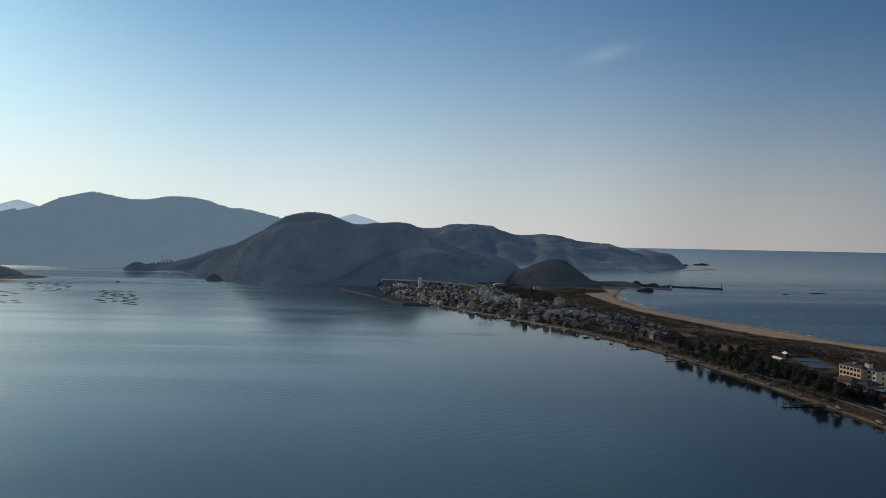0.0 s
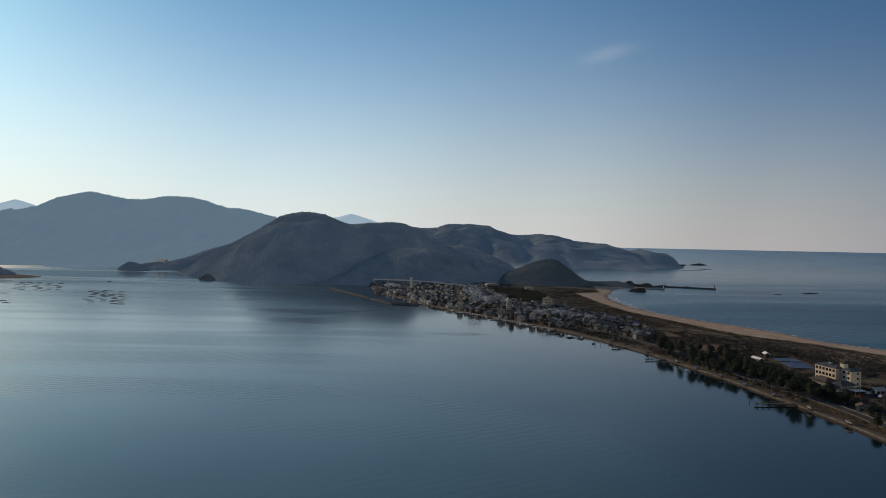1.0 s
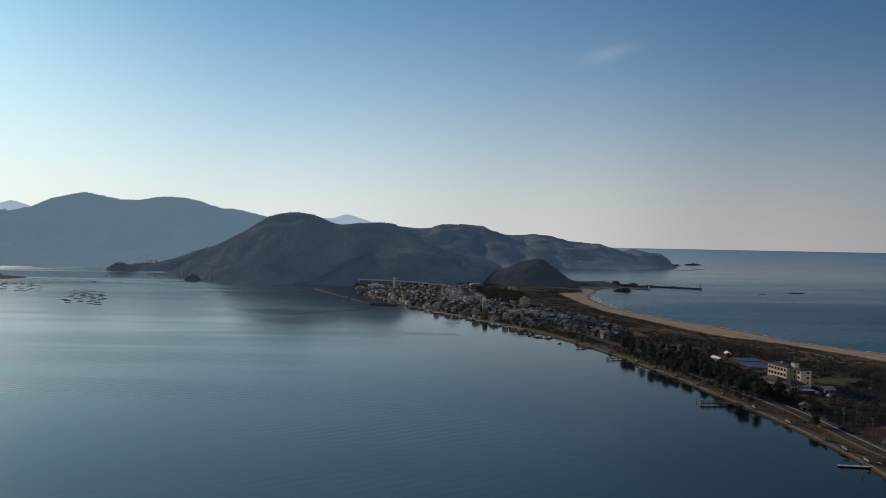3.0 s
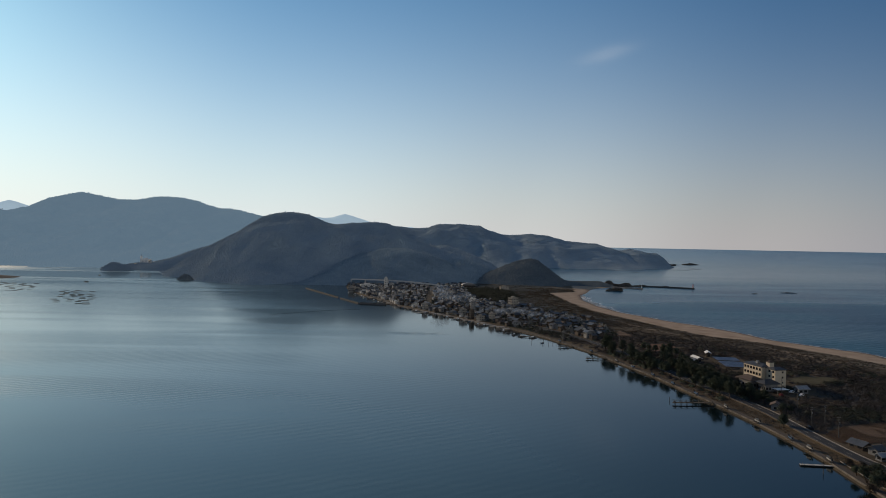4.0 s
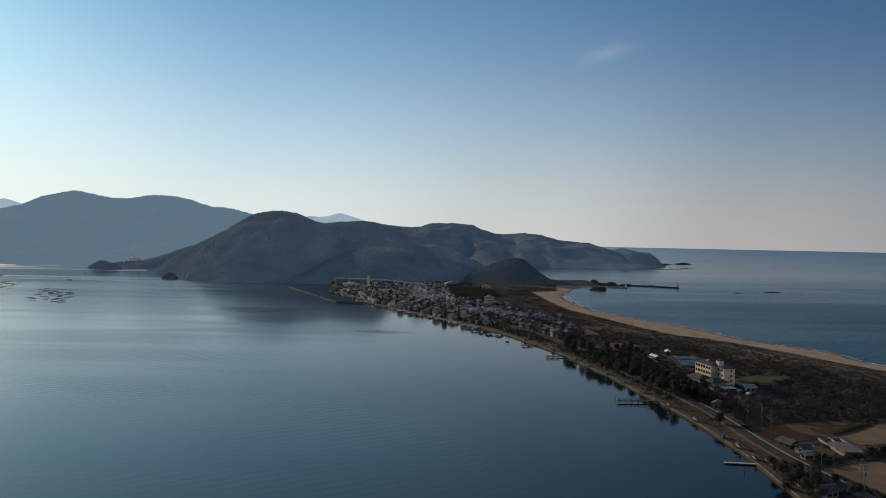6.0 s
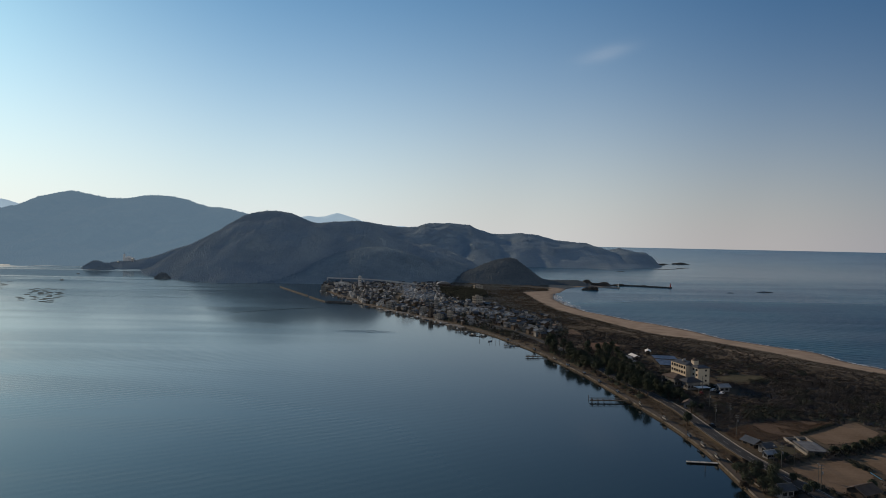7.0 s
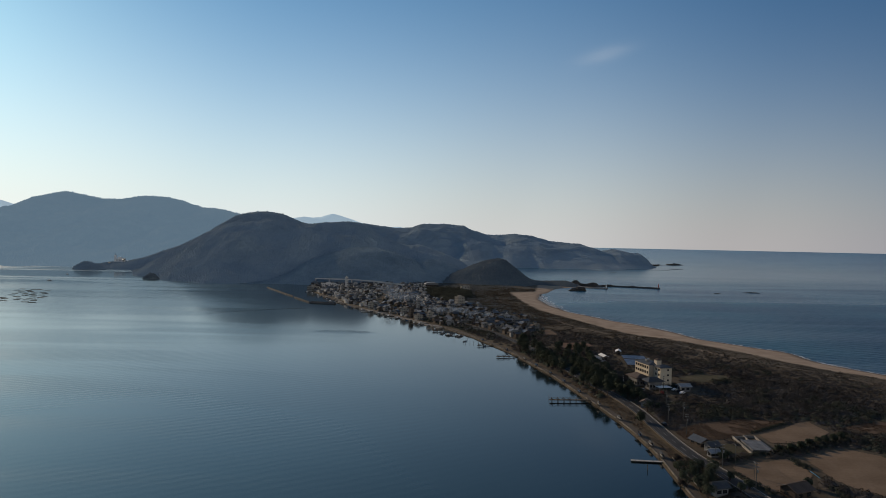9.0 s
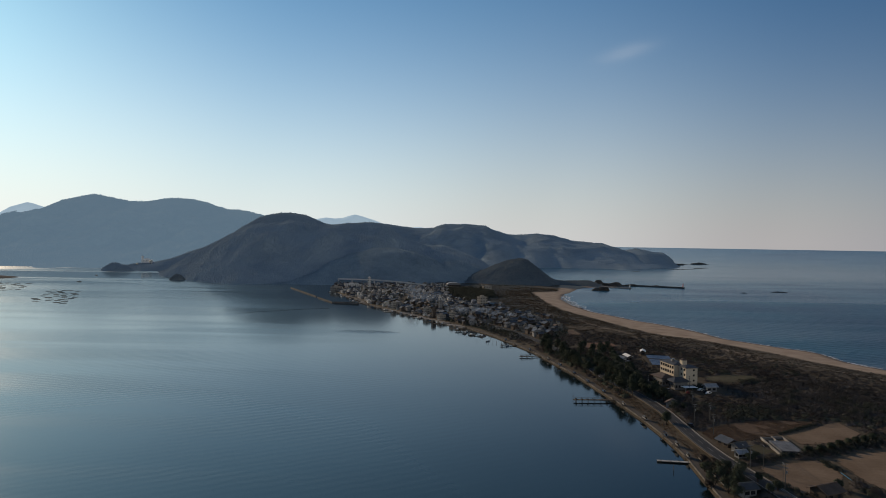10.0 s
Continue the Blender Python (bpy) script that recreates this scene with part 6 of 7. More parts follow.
def boat(L, hull_mat, cabin, cover, label):
    """A small fishing boat: flared hull with a raised bow, gunwale, deck, wheelhouse or cover."""
    root = new("boat")
    bm = bmesh.new()
    st = [(-0.5, 0.80, 0.50), (-0.2, 1.0, 0.50), (0.12, 0.96, 0.55), (0.34, 0.62, 0.68), (0.5, 0.05, 0.92)]
    W = L * 0.15
    rows = []
    for u, w, top in st:
        rows.append([bm.verts.new(p) for p in ((u * L, -w * W, top), (u * L, -w * W * 0.65, -0.2), (u * L, 0, -0.35), (u * L, w * W * 0.65, -0.2), (u * L, w * W, top))])
    for a, b in zip(rows, rows[1:]):
        for i in range(4):
            bm.faces.new((a[i], b[i], b[i + 1], a[i + 1]))
    bm.faces.new(rows[0])
    bm.faces.new(rows[-1][::-1])
    bmesh.ops.recalc_face_normals(bm, faces=bm.faces[:])
    part("hull", bm, hull_mat, root)
    bm = bmesh.new()
    p = [(u * L * 0.97, s * w * W * 0.93, top - 0.12) for s in (-1, 1) for u, w, top in (st if s < 0 else st[::-1])]
    bm.faces.new([bm.verts.new(q) for q in p])
    part("deck", bm, M_WOOD, root)
    if cabin:
        c = box_part("wheelhouse", (-0.18 * L, -W * 0.5, 0.4, 0.06 * L, W * 0.5, 1.75), M_WHITE, root, bevel=0.06)
        box_part("windscreen", (0.06 * L + 0.002, -W * 0.42, 1.1, 0.06 * L + 0.04, W * 0.42, 1.55), M_GLASS, c)
    if cover:
        bm = bmesh.new()
        gable_roof(bm, L * 0.6, W * 1.7, 0.62, 0.4, 0.02, 0.05)
        part("cover", bm, M_TARP, root)
    box_part("outboard_motor", (-0.53 * L - 0.2, -0.15, 0.05, -0.5 * L, 0.15, 0.95), M_TYRE, root)
    return tagged(root, label, "boat", "small boats along the lagoon")


BOATS = [boat(7.0, M_HULL[0], True, False, "white fishing boat with a small wheelhouse moored by the shore"),
         boat(4.0, M_HULL[0], False, True, "small pale boat under a grey cover on the quay"),
         boat(4.4, M_HULL[1], False, False, "open blue boat moored by the shore"),
         boat(9.0, M_HULL[0], True, True, "long white boat with a wheelhouse and canopy")]
PLACED = set()


def put_boat(k, x, y, z, turn):
    m = pose(x, y, z, 0, 0, turn)
    if k in PLACED:
        copy_thing(BOATS[k], m)
    else:
        BOATS[k].matrix_world = m
        PLACED.add(k)


# boats drawn up on low slips along the promenade
br = random.Random(3)
for y in (256, 270.5, 284.6, 311, 338.5, 368, 394.7, 420, 446, 470, 510, 560):
    x = float(lake_x(y)) + 0.3
    a = 90 + math.degrees(math.atan2(-(float(lake_x(y + 5)) - float(lake_x(y - 5))), 10))
    slip = empty("boat_slip", x, y, 1.1, a, "low timber boat stage on piles at the quay", "slip", "boat slips on the promenade")
    box_part("slab", (-1.9, -0.9, 0.21, 1.9, 1.6, 0.36), M_WOOD, slip, bevel=0.03)
    for px in (-1.7, 1.7):
        box_part("support_post", (px - 0.08, 1.3, -3.0, px + 0.08, 1.46, 0.3), M_WOOD, slip)
    box_part("cradle", (-1.0, -0.6, 0.364, -0.85, 0.6, 0.55), M_WOOD, slip)
    box_part("cradle", (0.85, -0.6, 0.364, 1.0, 0.6, 0.55), M_WOOD, slip)
    put_boat(1 if br.random() < 0.6 else 2, x, y, 1.95, a + br.uniform(-8, 8))
for x, y, k in ((143.5, 586.5, 3), (134.0, 593.0, 0), (128.0, 604.0, 3), (147.5, 556.5, 2), (163.0, 531.5, 2), (120.5, 629.5, 0), (104.0, 668.0, 3), (98.0, 676.0, 0), (90.0, 700.0, 2), (78.0, 716.0, 3), (66.0, 736.0, 0),
                (52.0, 762.0, 0), (40.0, 776.0, 3), (28.0, 797.0, 0), (8.0, 832.0, 2), (-30.0, 905.0, 0), (-40.0, 935.0, 3), (-60.0, 975.0, 0), (-66.0, 1000.0, 0), (-80.0, 1030.0, 3), (-95.0, 1060.0, 0)):
    put_boat(k, x, y, 0.05, br.uniform(20, 70))
put_boat(3, -612.0, 1210.0, 0.05, 5)
put_boat(0, -700.0, 1420.0, 0.05, 0)

for x, y in ((146.3, 548.1), (147.6, 549.4), (151.5, 548.8), (154.7, 549.2), (158.8, 549.8), (162.1, 550.2), (138, 556), (150.0, 568.0), (206.0, 244.0), (187.0, 356.0)):
    root = empty("mooring_post", x, y, 0, 0, "dark wooden mooring post standing in the lagoon", "mooring post", "mooring posts")
    bm = bmesh.new()
    bmesh.ops.create_cone(bm, cap_ends=True, segments=8, radius1=0.14, radius2=0.11, depth=4.0, matrix=Matrix.Translation((0, 0, 0.2)))
    part("post", bm, M_WOOD, root)


# a sagging line of dark floats across the lagoon before the harbour
float_line = empty("float_line", -122, 745, 0, 0, "long line of small dark floats on the lagoon", "float line")
bm = bmesh.new()
bmesh.ops.create_uvsphere(bm, u_segments=8, v_segments=5, radius=0.3)
bmesh.ops.scale(bm, vec=(1.6, 1.0, 0.7), verts=bm.verts[:])
float_data = part("float", bm, M_TYRE, float_line).data
line_x, line_y = [], []
for k in range(64):
    u = k / 63
    line_x.append(-136 + 92 * u )
    line_y.append(728 + 78 * u + 11 * math.sin(math.pi * u) + 1.2 * math.sin(9 * u))
    if k:
        ob = new("float", float_data)
        ob.parent = float_line
    else:
        ob = float_line.children[0]
    ob.matrix_local = pose(line_x[-1] + 122, line_y[-1] - 745, 0.12, 0, 0, 40 + 25 * math.sin(5 * u))
bm = bmesh.new()
for k in range(63):
    a, b = Vector((line_x[k] + 122, line_y[k] - 745, 0.1)), Vector((line_x[k + 1] + 122, line_y[k + 1] - 745, 0.1))
    bmesh.ops.create_cone(bm, segments=5, radius1=0.05, radius2=0.05, depth=(b - a).length, matrix=Matrix.Translation((a + b) / 2) @ (b - a).to_track_quat("Z", "Y").to_matrix().to_4x4())
part("rope", bm, M_WIRE, float_line)


# ---------------------------------------------------------------- the village
LABEL_ROOF = ("blue-grey tiled", "charcoal tiled", "brown tiled", "pale metal")
LABEL_WALL = ("cream", "grey", "dark timber", "white")
HOUSE_KINDS = [(7.6, 5.8, 2, 1, 0), (7, 6, 2, 2, 1), (8.2, 6.4, 2, 2, 1), (6.8, 5.6, 1, 1, 0), (7.4, 6.0, 2, 1, 1), (9, 6.8, 2, 2, 0), (6.4, 5.2, 2, 3, 1), (8, 6, 1, 2, 2), (7.0, 6.0, 2, 2, 1),
               (9.4, 6.8, 1, 1, 1), (7.6, 6.2, 2, 2, 0), (6.2, 5.2, 2, 0, 1)]
HOUSES = [house("house", w, d, f, wl_, rf, 40 + i, ("two-storey " if f > 1 else "single-storey ") + LABEL_WALL[wl_] + " village house with a " + LABEL_ROOF[rf] + " roof")
          for i, (w, d, f, wl_, rf) in enumerate(HOUSE_KINDS)]


def village():
    first = set()
    for x, y, turn, pick in SPOTS[:270]:
        k = int(pick * len(HOUSES))
        m = pose(x, y, gz(x, y), 0, 0, turn) @ Matrix.Scale(0.6 + 0.36 * ((pick * 97.3) % 1), 4)
        if k in first:
            copy_thing(HOUSES[k], m)
        else:
            HOUSES[k].matrix_world = m
            first.add(k)
    # the back of the village, too far off to tell the houses apart: walls, roofs and windows joined by kind
    rng = random.Random(31)
    walls, roofs = [[bmesh.new() for _ in range(4)] for _ in range(2)]
    panes = bmesh.new()
    for x, y, turn, pick in SPOTS[270:]:
        w, d, f, wl_, rf = HOUSE_KINDS[int(pick * len(HOUSE_KINDS))]
        wl_ = 1 if wl_ == 2 and rng.random() < 0.5 else wl_
        if rng.random() < 0.2:
            wl_, rf = rng.choice((0, 3, 3)), rng.choice((0, 3))
        if rng.random() < 0.08:
            continue
        m, h, rise = pose(x, y, gz(x, y), 0, 0, turn) @ Matrix.Scale(rng.uniform(0.48, 0.72), 4), 2.8 * f + 0.3, d * 0.24
        for bm, make in ((walls[wl_], lambda b: gable_walls(b, w, d, -0.6, h, rise)), (roofs[rf], lambda b: gable_roof(b, w, d, h, rise, 0.6, 0.24))):
            tmp = bmesh.new()
            make(tmp)
            bmesh.ops.transform(tmp, matrix=m, verts=tmp.verts[:])
            join(bm, tmp)
        tmp = bmesh.new()
        for k in range(f):
            for s in (-1, 1):
                box_bm(tmp, -w / 4 - 0.7, min(s * d / 2, s * (d / 2 + 0.06)), 0.9 + 2.8 * k, -w / 4 + 0.7, max(s * d / 2, s * (d / 2 + 0.06)), 2.1 + 2.8 * k)
                box_bm(tmp, min(s * w / 2, s * (w / 2 + 0.06)), -0.6, 0.9 + 2.8 * k, max(s * w / 2, s * (w / 2 + 0.06)), 0.6, 2.0 + 2.8 * k)
        bmesh.ops.transform(tmp, matrix=m, verts=tmp.verts[:])
        join(panes, tmp)
    for bms, mats, what in ((walls, M_WALLS, "walls"), (roofs, M_ROOFS, "roofs")):
        for bm, mt in zip(bms, mats):
            tagged(part("far_house_" + what, bm, mt), "crowded " + what + " of the far village houses under the hill", "village", kind="stuff")
    tagged(part("far_house_windows", panes, M_GLASS), "small dark windows of the far village houses", "village", kind="stuff")


def join(bm, other):
    """Adds the faces of other to bm, and frees other."""
    table = [bm.verts.new(v.co) for v in other.verts]
    other.verts.index_update()
    for f in other.faces:
        bm.faces.new([table[v.index] for v in f.verts])
    other.free()


village()
for args, at in ((("apartment_block", 9.5, 8.5, 4, M_WALLS[0], "pale four-storey inn with rows of windows in the village", 1), (150, 818, 30)),
                 (("apartment_block", 6, 5, 4, M_WALLS[0], "narrow beige four-storey building by the village quay", 2, 3.0, 2), (136, 723, 35)),
                 (("watch_tower", 2.6, 2.6, 5, M_WALLS[3], "slim white watch tower among the village houses", 11, 2.6, 1), (97, 800, 30)),
                 (("apartment_block", 5, 5, 4, M_WALLS[2], "slim dark brown four-storey building on the waterfront", 3, 3.0, 2), (93, 716, 35)),
                 (("apartment_block", 9, 8, 2, M_WALLS[0], "cream two-storey inn on the waterfront", 4, 3.0, 3), (102, 701, 35)),
                 (("apartment_block", 8, 8, 3, M_WALLS[0], "cream three-storey inn on the waterfront", 5, 3.0, 3), (84, 741, 40)),
                 (("apartment_block", 7, 6, 3, M_WALLS[0], "pale three-storey building on the waterfront", 6, 3.0, 3), (38, 806, 40)),
                 (("control_tower", 5, 5, 6, M_WALLS[3], "slim white tower building behind the harbour", 7, 3.0, 2), (-39, 1121, 10)),
                 (("school_building", 14, 7, 2, M_WALLS[0], "cream school building at the foot of the hill", 8, 3.2, 5), (168, 1130, 15)),
                 (("apartment_block", 4.5, 5, 5, M_WALLS[1], "narrow grey five-storey building in the village", 12, 2.8, 2), (98, 788, 35)),
                 (("apartment_block", 6, 6, 3, M_WALLS[0], "beige three-storey inn on the waterfront", 13, 3.0, 3), (114, 699, 35)),
                 (("warehouse", 24, 10, 2, M_WALLS[3], "long white harbour warehouse", 9, 3.0, 6), (-75, 1150, 15)),
                 (("warehouse", 20, 9, 2, M_WALLS[0], "long cream harbour warehouse building", 10, 3.0, 5), (-90, 1085, 65))):
    ob = block(*args)
    ob.matrix_world = pose(at[0], at[1], gz(at[0], at[1]), 0, 0, at[2]) @ Matrix.Scale(0.8 if args[0] == "apartment_block" and args[1] < 9.2 else 1.05, 4)



def arched_hall(x, y, turn):
    """A sports hall: low walls, end walls closed under a barrel roof of pale sheet metal."""
    root = empty("sports_hall", x, y, gz(x, y), turn, "sports hall with a pale blue-grey barrel roof", "hall")
    w, d, h, rise, k = 12.0, 8.0, 3.2, 4.0, 12
    box_part("wall", (-w, -d, -1, w, d, h), M_WALLS[2], root)
    arc = [(w * math.cos(math.pi * i / k), h + 0.004 + rise * math.sin(math.pi * i / k)) for i in range(k + 1)]
    bm = bmesh.new()
    outer = [[bm.verts.new((a * 1.04, s * (d + 0.5), z + 0.25)) for a, z in arc] for s in (-1, 1)]
    inner = [[bm.verts.new((a, s * (d + 0.5), z)) for a, z in arc] for s in (-1, 1)]
    for i in range(k):
        bm.faces.new((outer[0][i], outer[0][i + 1], outer[1][i + 1], outer[1][i]))
        bm.faces.new((inner[1][i], inner[1][i + 1], inner[0][i + 1], inner[0][i]))
        for s in (0, 1):
            bm.faces.new((outer[s][i], inner[s][i], inner[s][i + 1], outer[s][i + 1]))
    for i in (0, k):
        bm.faces.new((outer[0][i], outer[1][i], inner[1][i], inner[0][i]))
    bmesh.ops.recalc_face_normals(bm, faces=bm.faces[:])
    part("roof", bm, M_ROOFS[3], root, "pale barrel roof")
    for s in (-1, 1):
        bm = bmesh.new()
        bm.faces.new([bm.verts.new((a * 0.99, s * (d - 0.1), z)) for a, z in arc])
        e = bmesh.ops.extrude_face_region(bm, geom=bm.faces[:])
        bmesh.ops.translate(bm, verts=[v for v in e["geom"] if isinstance(v, bmesh.types.BMVert)], vec=(0, -s * 0.3, 0))
        bmesh.ops.recalc_face_normals(bm, faces=bm.faces[:])
        part("gable", bm, M_WALLS[1], root)
    for i in range(6):
        window(root, -w + (2 * w) * (i + 0.5) / 6, -d, 1.0, 2.6, 1.4, "-y")


arched_hall(107.5, 1202.0, 8)

# the belt of tall evergreens between the village and the dunes
BELT = [(100, 1120), (160, 1146), (176, 1060), (173, 974), (150, 905), (138, 880), (118, 915), (104, 960)]
x, y = sample(5200, 90, 190, 870, 1150)
m = inside(x, y, BELT) & (vnoise(x, y, 22, 84) > -0.35) & clear_of_houses(x, y, 6.0)
x, y = x[m], y[m]
scatter("village_wood", [bush(vr, 40, 2.4, 2.6, 0.9) for _ in range(5)], x, y, ground_z(x, y), 0.7 + 0.9 * vr.rand(len(x)), vr, M_SCRUB, "dark evergreen trees between the village and the dunes", "trees")

# garden trees and hedges between the houses
T_GARDEN = [bush(vr, 24, 1.5, 1.5, 0.85) for _ in range(6)]
x, y = sample(30000, -140, 235, 560, 1290)
m = (x > lake_x(y) + 9) & (x < np.interp(y, [560, 578, 641, 685, 719, 756, 790, 815, 856, 922, 1031, 1120, 1160, 1260], [200, 220, 228, 218, 204, 192, 180, 170, 142, 112, 106, 104, 124, 110])) & clear_of_houses(x, y, 3.8) & (np.abs(x - road_x(y)) > 5) & (vnoise(x, y, 35, 81) > -0.4 - 0.3 * (y < 640))
x, y = x[m], y[m]
size = 0.55 + 0.95 * vr.rand(len(x)) ** 1.5
for bare, leaf, label in ((False, M_SCRUB, "dark garden trees and hedges between the village houses"), (True, M_BRUSH_HAZED, "leafless grey-brown garden trees between the village houses")):
    k = (vnoise(x, y, 18, 82) > 0.0) == bare
    scatter("garden_trees", T_GARDEN, x[k], y[k], ground_z(x[k], y[k]), size[k], vr, leaf, label, "trees")
x, y = sample(5200, 60, 240, 560, 900)
m = (x > lake_x(y) + 7) & (x < lake_x(y) + 27) & (y < 655) & (np.abs(x - road_x(y)) > 4.5)
x, y = x[m], y[m]
scatter("shore_bushes", T_GARDEN, x, y, ground_z(x, y), 0.6 + 0.7 * vr.rand(len(x)), vr, M_SCRUB, "dark bushes and small pines along the village shore", "bushes")


# stone quays and landing platforms along the village waterfront
qr = random.Random(21)
for i, y in enumerate(np.arange(645, 1000, 9.5)):
    x = float(lake_x(y))
    t = math.degrees(math.atan2(10, float(lake_x(y + 5)) - float(lake_x(y - 5))))
    w, d = qr.uniform(7, 9.4), qr.uniform(2.5, 8)
    quay = empty("quay_platform", x, y, 0, t, "worn concrete landing platform on the village waterfront", "quay", "village quays")
    box_part("platform", (-w / 2, -3, -2, w / 2, d - 1.5, qr.uniform(0.7, 1.2)), M_CONCRETE if qr.random() < 0.5 else M_STONE, quay, bevel=0.08)
    for k in range(qr.randrange(0, 3)):
        px = qr.uniform(-w / 2, w / 2)
        box_part("bollard_post", (px - 0.12, d - 1.2, -2, px + 0.12, d - 0.96, qr.uniform(1.2, 2.0)), M_WOOD, quay)


# ---------------------------------------------------------------- viaduct, breakwaters, lights
def viaduct():
    root = empty("viaduct", 0, 0, 0, 0, "long pale road viaduct on piers behind the village", "bridge")
    pts = [(-118, 1248, 11.8), (-90, 1240, 12.0), (-45, 1228, 12.0), (0, 1205, 11.0), (45, 1180, 8.5), (80, 1165, 5.0)]
    for (x0, y0, z0), (x1, y1, z1) in zip(pts, pts[1:]):
        a, b = Vector((x0, y0, z0)), Vector((x1, y1, z1))
        n = Vector((-(b - a).y, (b - a).x, 0)).normalized() * 3.5
        bm = bmesh.new()
        c = [a - n, b - n, b + n, a + n]
        lo, hi = [bm.verts.new(p - Vector((0, 0, 0.9))) for p in c], [bm.verts.new(p) for p in c]
        bm.faces.new(hi), bm.faces.new(lo[::-1])
        for i in range(4):
            bm.faces.new((lo[i], lo[(i + 1) % 4], hi[(i + 1) % 4], hi[i]))
        bmesh.ops.recalc_face_normals(bm, faces=bm.faces[:])
        part("deck", bm, M_WALLS[3], root)
        bm = bmesh.new()
        for s in (-1, 1):
            p, q = a + n * s, b + n * s
            w = [bm.verts.new(v) for v in (p, q, q + Vector((0, 0, 1.0)), p + Vector((0, 0, 1.0)))]
            k = n.normalized() * 0.25 * s
            w2 = [bm.verts.new(v.co - k) for v in w]
            bm.faces.new(w), bm.faces.new(w2[::-1])
            for i in range(4):
                bm.faces.new((w[i], w2[i], w2[(i + 1) % 4], w[(i + 1) % 4]))
        bmesh.ops.recalc_face_normals(bm, faces=bm.faces[:])
        part("parapet", bm, M_WALLS[3], root)
        box_part("pier", (x0 - 1.2, y0 - 1.2, -4, x0 + 1.2, y0 + 1.2, z0 - 0.9), M_WALLS[3], root)


viaduct()


def breakwater(pts, width, top, material, label):
    """A concrete mole: sloped flanks, flat crown and a parapet on one side."""
    x0, y0 = pts[0]
    root = empty("breakwater", x0, y0, 0, 0, label, "breakwater")
    for (ax, ay), (bx, by) in zip(pts, pts[1:]):
        a, b = Vector((ax - x0, ay - y0, 0)), Vector((bx - x0, by - y0, 0))
        n = Vector((-(b - a).y, (b - a).x, 0)).normalized()
        bm = bmesh.new()
        prof = [(-width * 0.9, -2.0), (-width / 2, top), (width / 2 - 0.8, top), (width / 2 - 0.8, top + 0.9), (width / 2, top + 0.9), (width * 0.9, -2.0)]
        ends = [[bm.verts.new(p + n * o + Vector((0, 0, z))) for o, z in prof] for p in (a, b)]
        for i in range(6):
            j = (i + 1) % 6
            bm.faces.new((ends[0][i], ends[0][j], ends[1][j], ends[1][i]))
        bm.faces.new(ends[0][::-1]), bm.faces.new(ends[1])
        bmesh.ops.recalc_face_normals(bm, faces=bm.faces[:])
        part("mole", bm, material, root)
    return root


breakwater([(-184, 1144), (-97, 968)], 0.8, 0.6, M_MOLE, "weathered concrete breakwater reaching into the lagoon")
breakwater([(-92, 955), (-55, 881)], 0.8, 0.6, M_MOLE, "weathered concrete breakwater before the harbour")
breakwater([(-53, 877), (-17, 867)], 4.5, 1.2, M_MOLE, "dark stone harbour mole")
breakwater([(470, 1372), (520, 1350), (576, 1318)], 4.5, 2.0, M_MOLE, "long dark sea breakwater with a light at its end")
breakwater([(405, 1330), (432, 1300), (458, 1281)], 5.0, 1.8, M_CONCRETE, "low inner harbour mole with a white light")


def lighthouse(x, y, z, h, material, label):
    root = empty("lighthouse", x, y, z, 0, label, "lighthouse")
    for name, r1, r2, z0, z1, mt in (("base", 1.6, 1.4, -0.5, 1.2, M_CONCRETE), ("tower", 1.0, 0.75, 1.2, h - 1.6, material), ("gallery", 1.25, 1.25, h - 1.6, h - 1.35, material),
                                     ("lantern", 0.55, 0.55, h - 1.35, h - 0.4, M_GLASS), ("cap", 0.75, 0.1, h - 0.4, h + 0.3, material)):
        bm = bmesh.new()
        bmesh.ops.create_cone(bm, cap_ends=True, segments=14, radius1=r1, radius2=r2, depth=z1 - z0, matrix=Matrix.Translation((0, 0, (z0 + z1) / 2)))
        part(name, bm, mt, root)


lighthouse(573.5, 1319.5, 2.0, 8.5, M_RED, "small red harbour light on the end of the breakwater")
lighthouse(456.5, 1282.0, 1.8, 7.5, M_WHITE, "small white harbour light on the inner mole")


def rock(x, y, rx, ry, h, seed, turn=0.0):
    bm = bmesh.new()
    bmesh.ops.create_icosphere(bm, subdivisions=3, radius=1)
    for v in bm.verts:
        q = noise.noise(v.co * 1.7 + Vector((seed, 0, 0))) * 0.45 + noise.noise(v.co * 4.5 + Vector((0, seed, 0))) * 0.2
        v.co = Vector((v.co.x * rx * (1 + q), v.co.y * ry * (1 + q), (v.co.z * (1 + q) - 0.25) * h * 1.2))
    ob = part("sea_rock", bm, M_ROCK)
    ob.matrix_world = pose(x, y, 0, 0, 0, turn)
    return tagged(ob, "rugged dark rock standing out of the sea", "rock", "rocks off the beach")


for i, (x, y, rx, ry, h) in enumerate(((389, 1222, 16, 7, 7.5), (375, 1216, 7, 4, 3), (734, 1255, 15, 3.5, 1.4), (650, 1216, 8, 3, 1.0), (1268, 3155, 52, 20, 9), (1175, 3120, 24, 9, 4), (1110, 2975, 26, 12, 6),
                                       (440, 1360, 26, 12, 8), (412, 1362, 18, 10, 12), (478, 1366, 18, 8, 4), (530, 1352, 14, 6, 3.4), (555, 1341, 10, 5, 3), (940, 2420, 60, 7, 1.2), (1060, 2560, 26, 6, 1.4), (700, 2150, 16, 5, 1.2))):
    rock(x, y, rx, ry, h, i * 3.7, (i * 37) % 30 - 15)


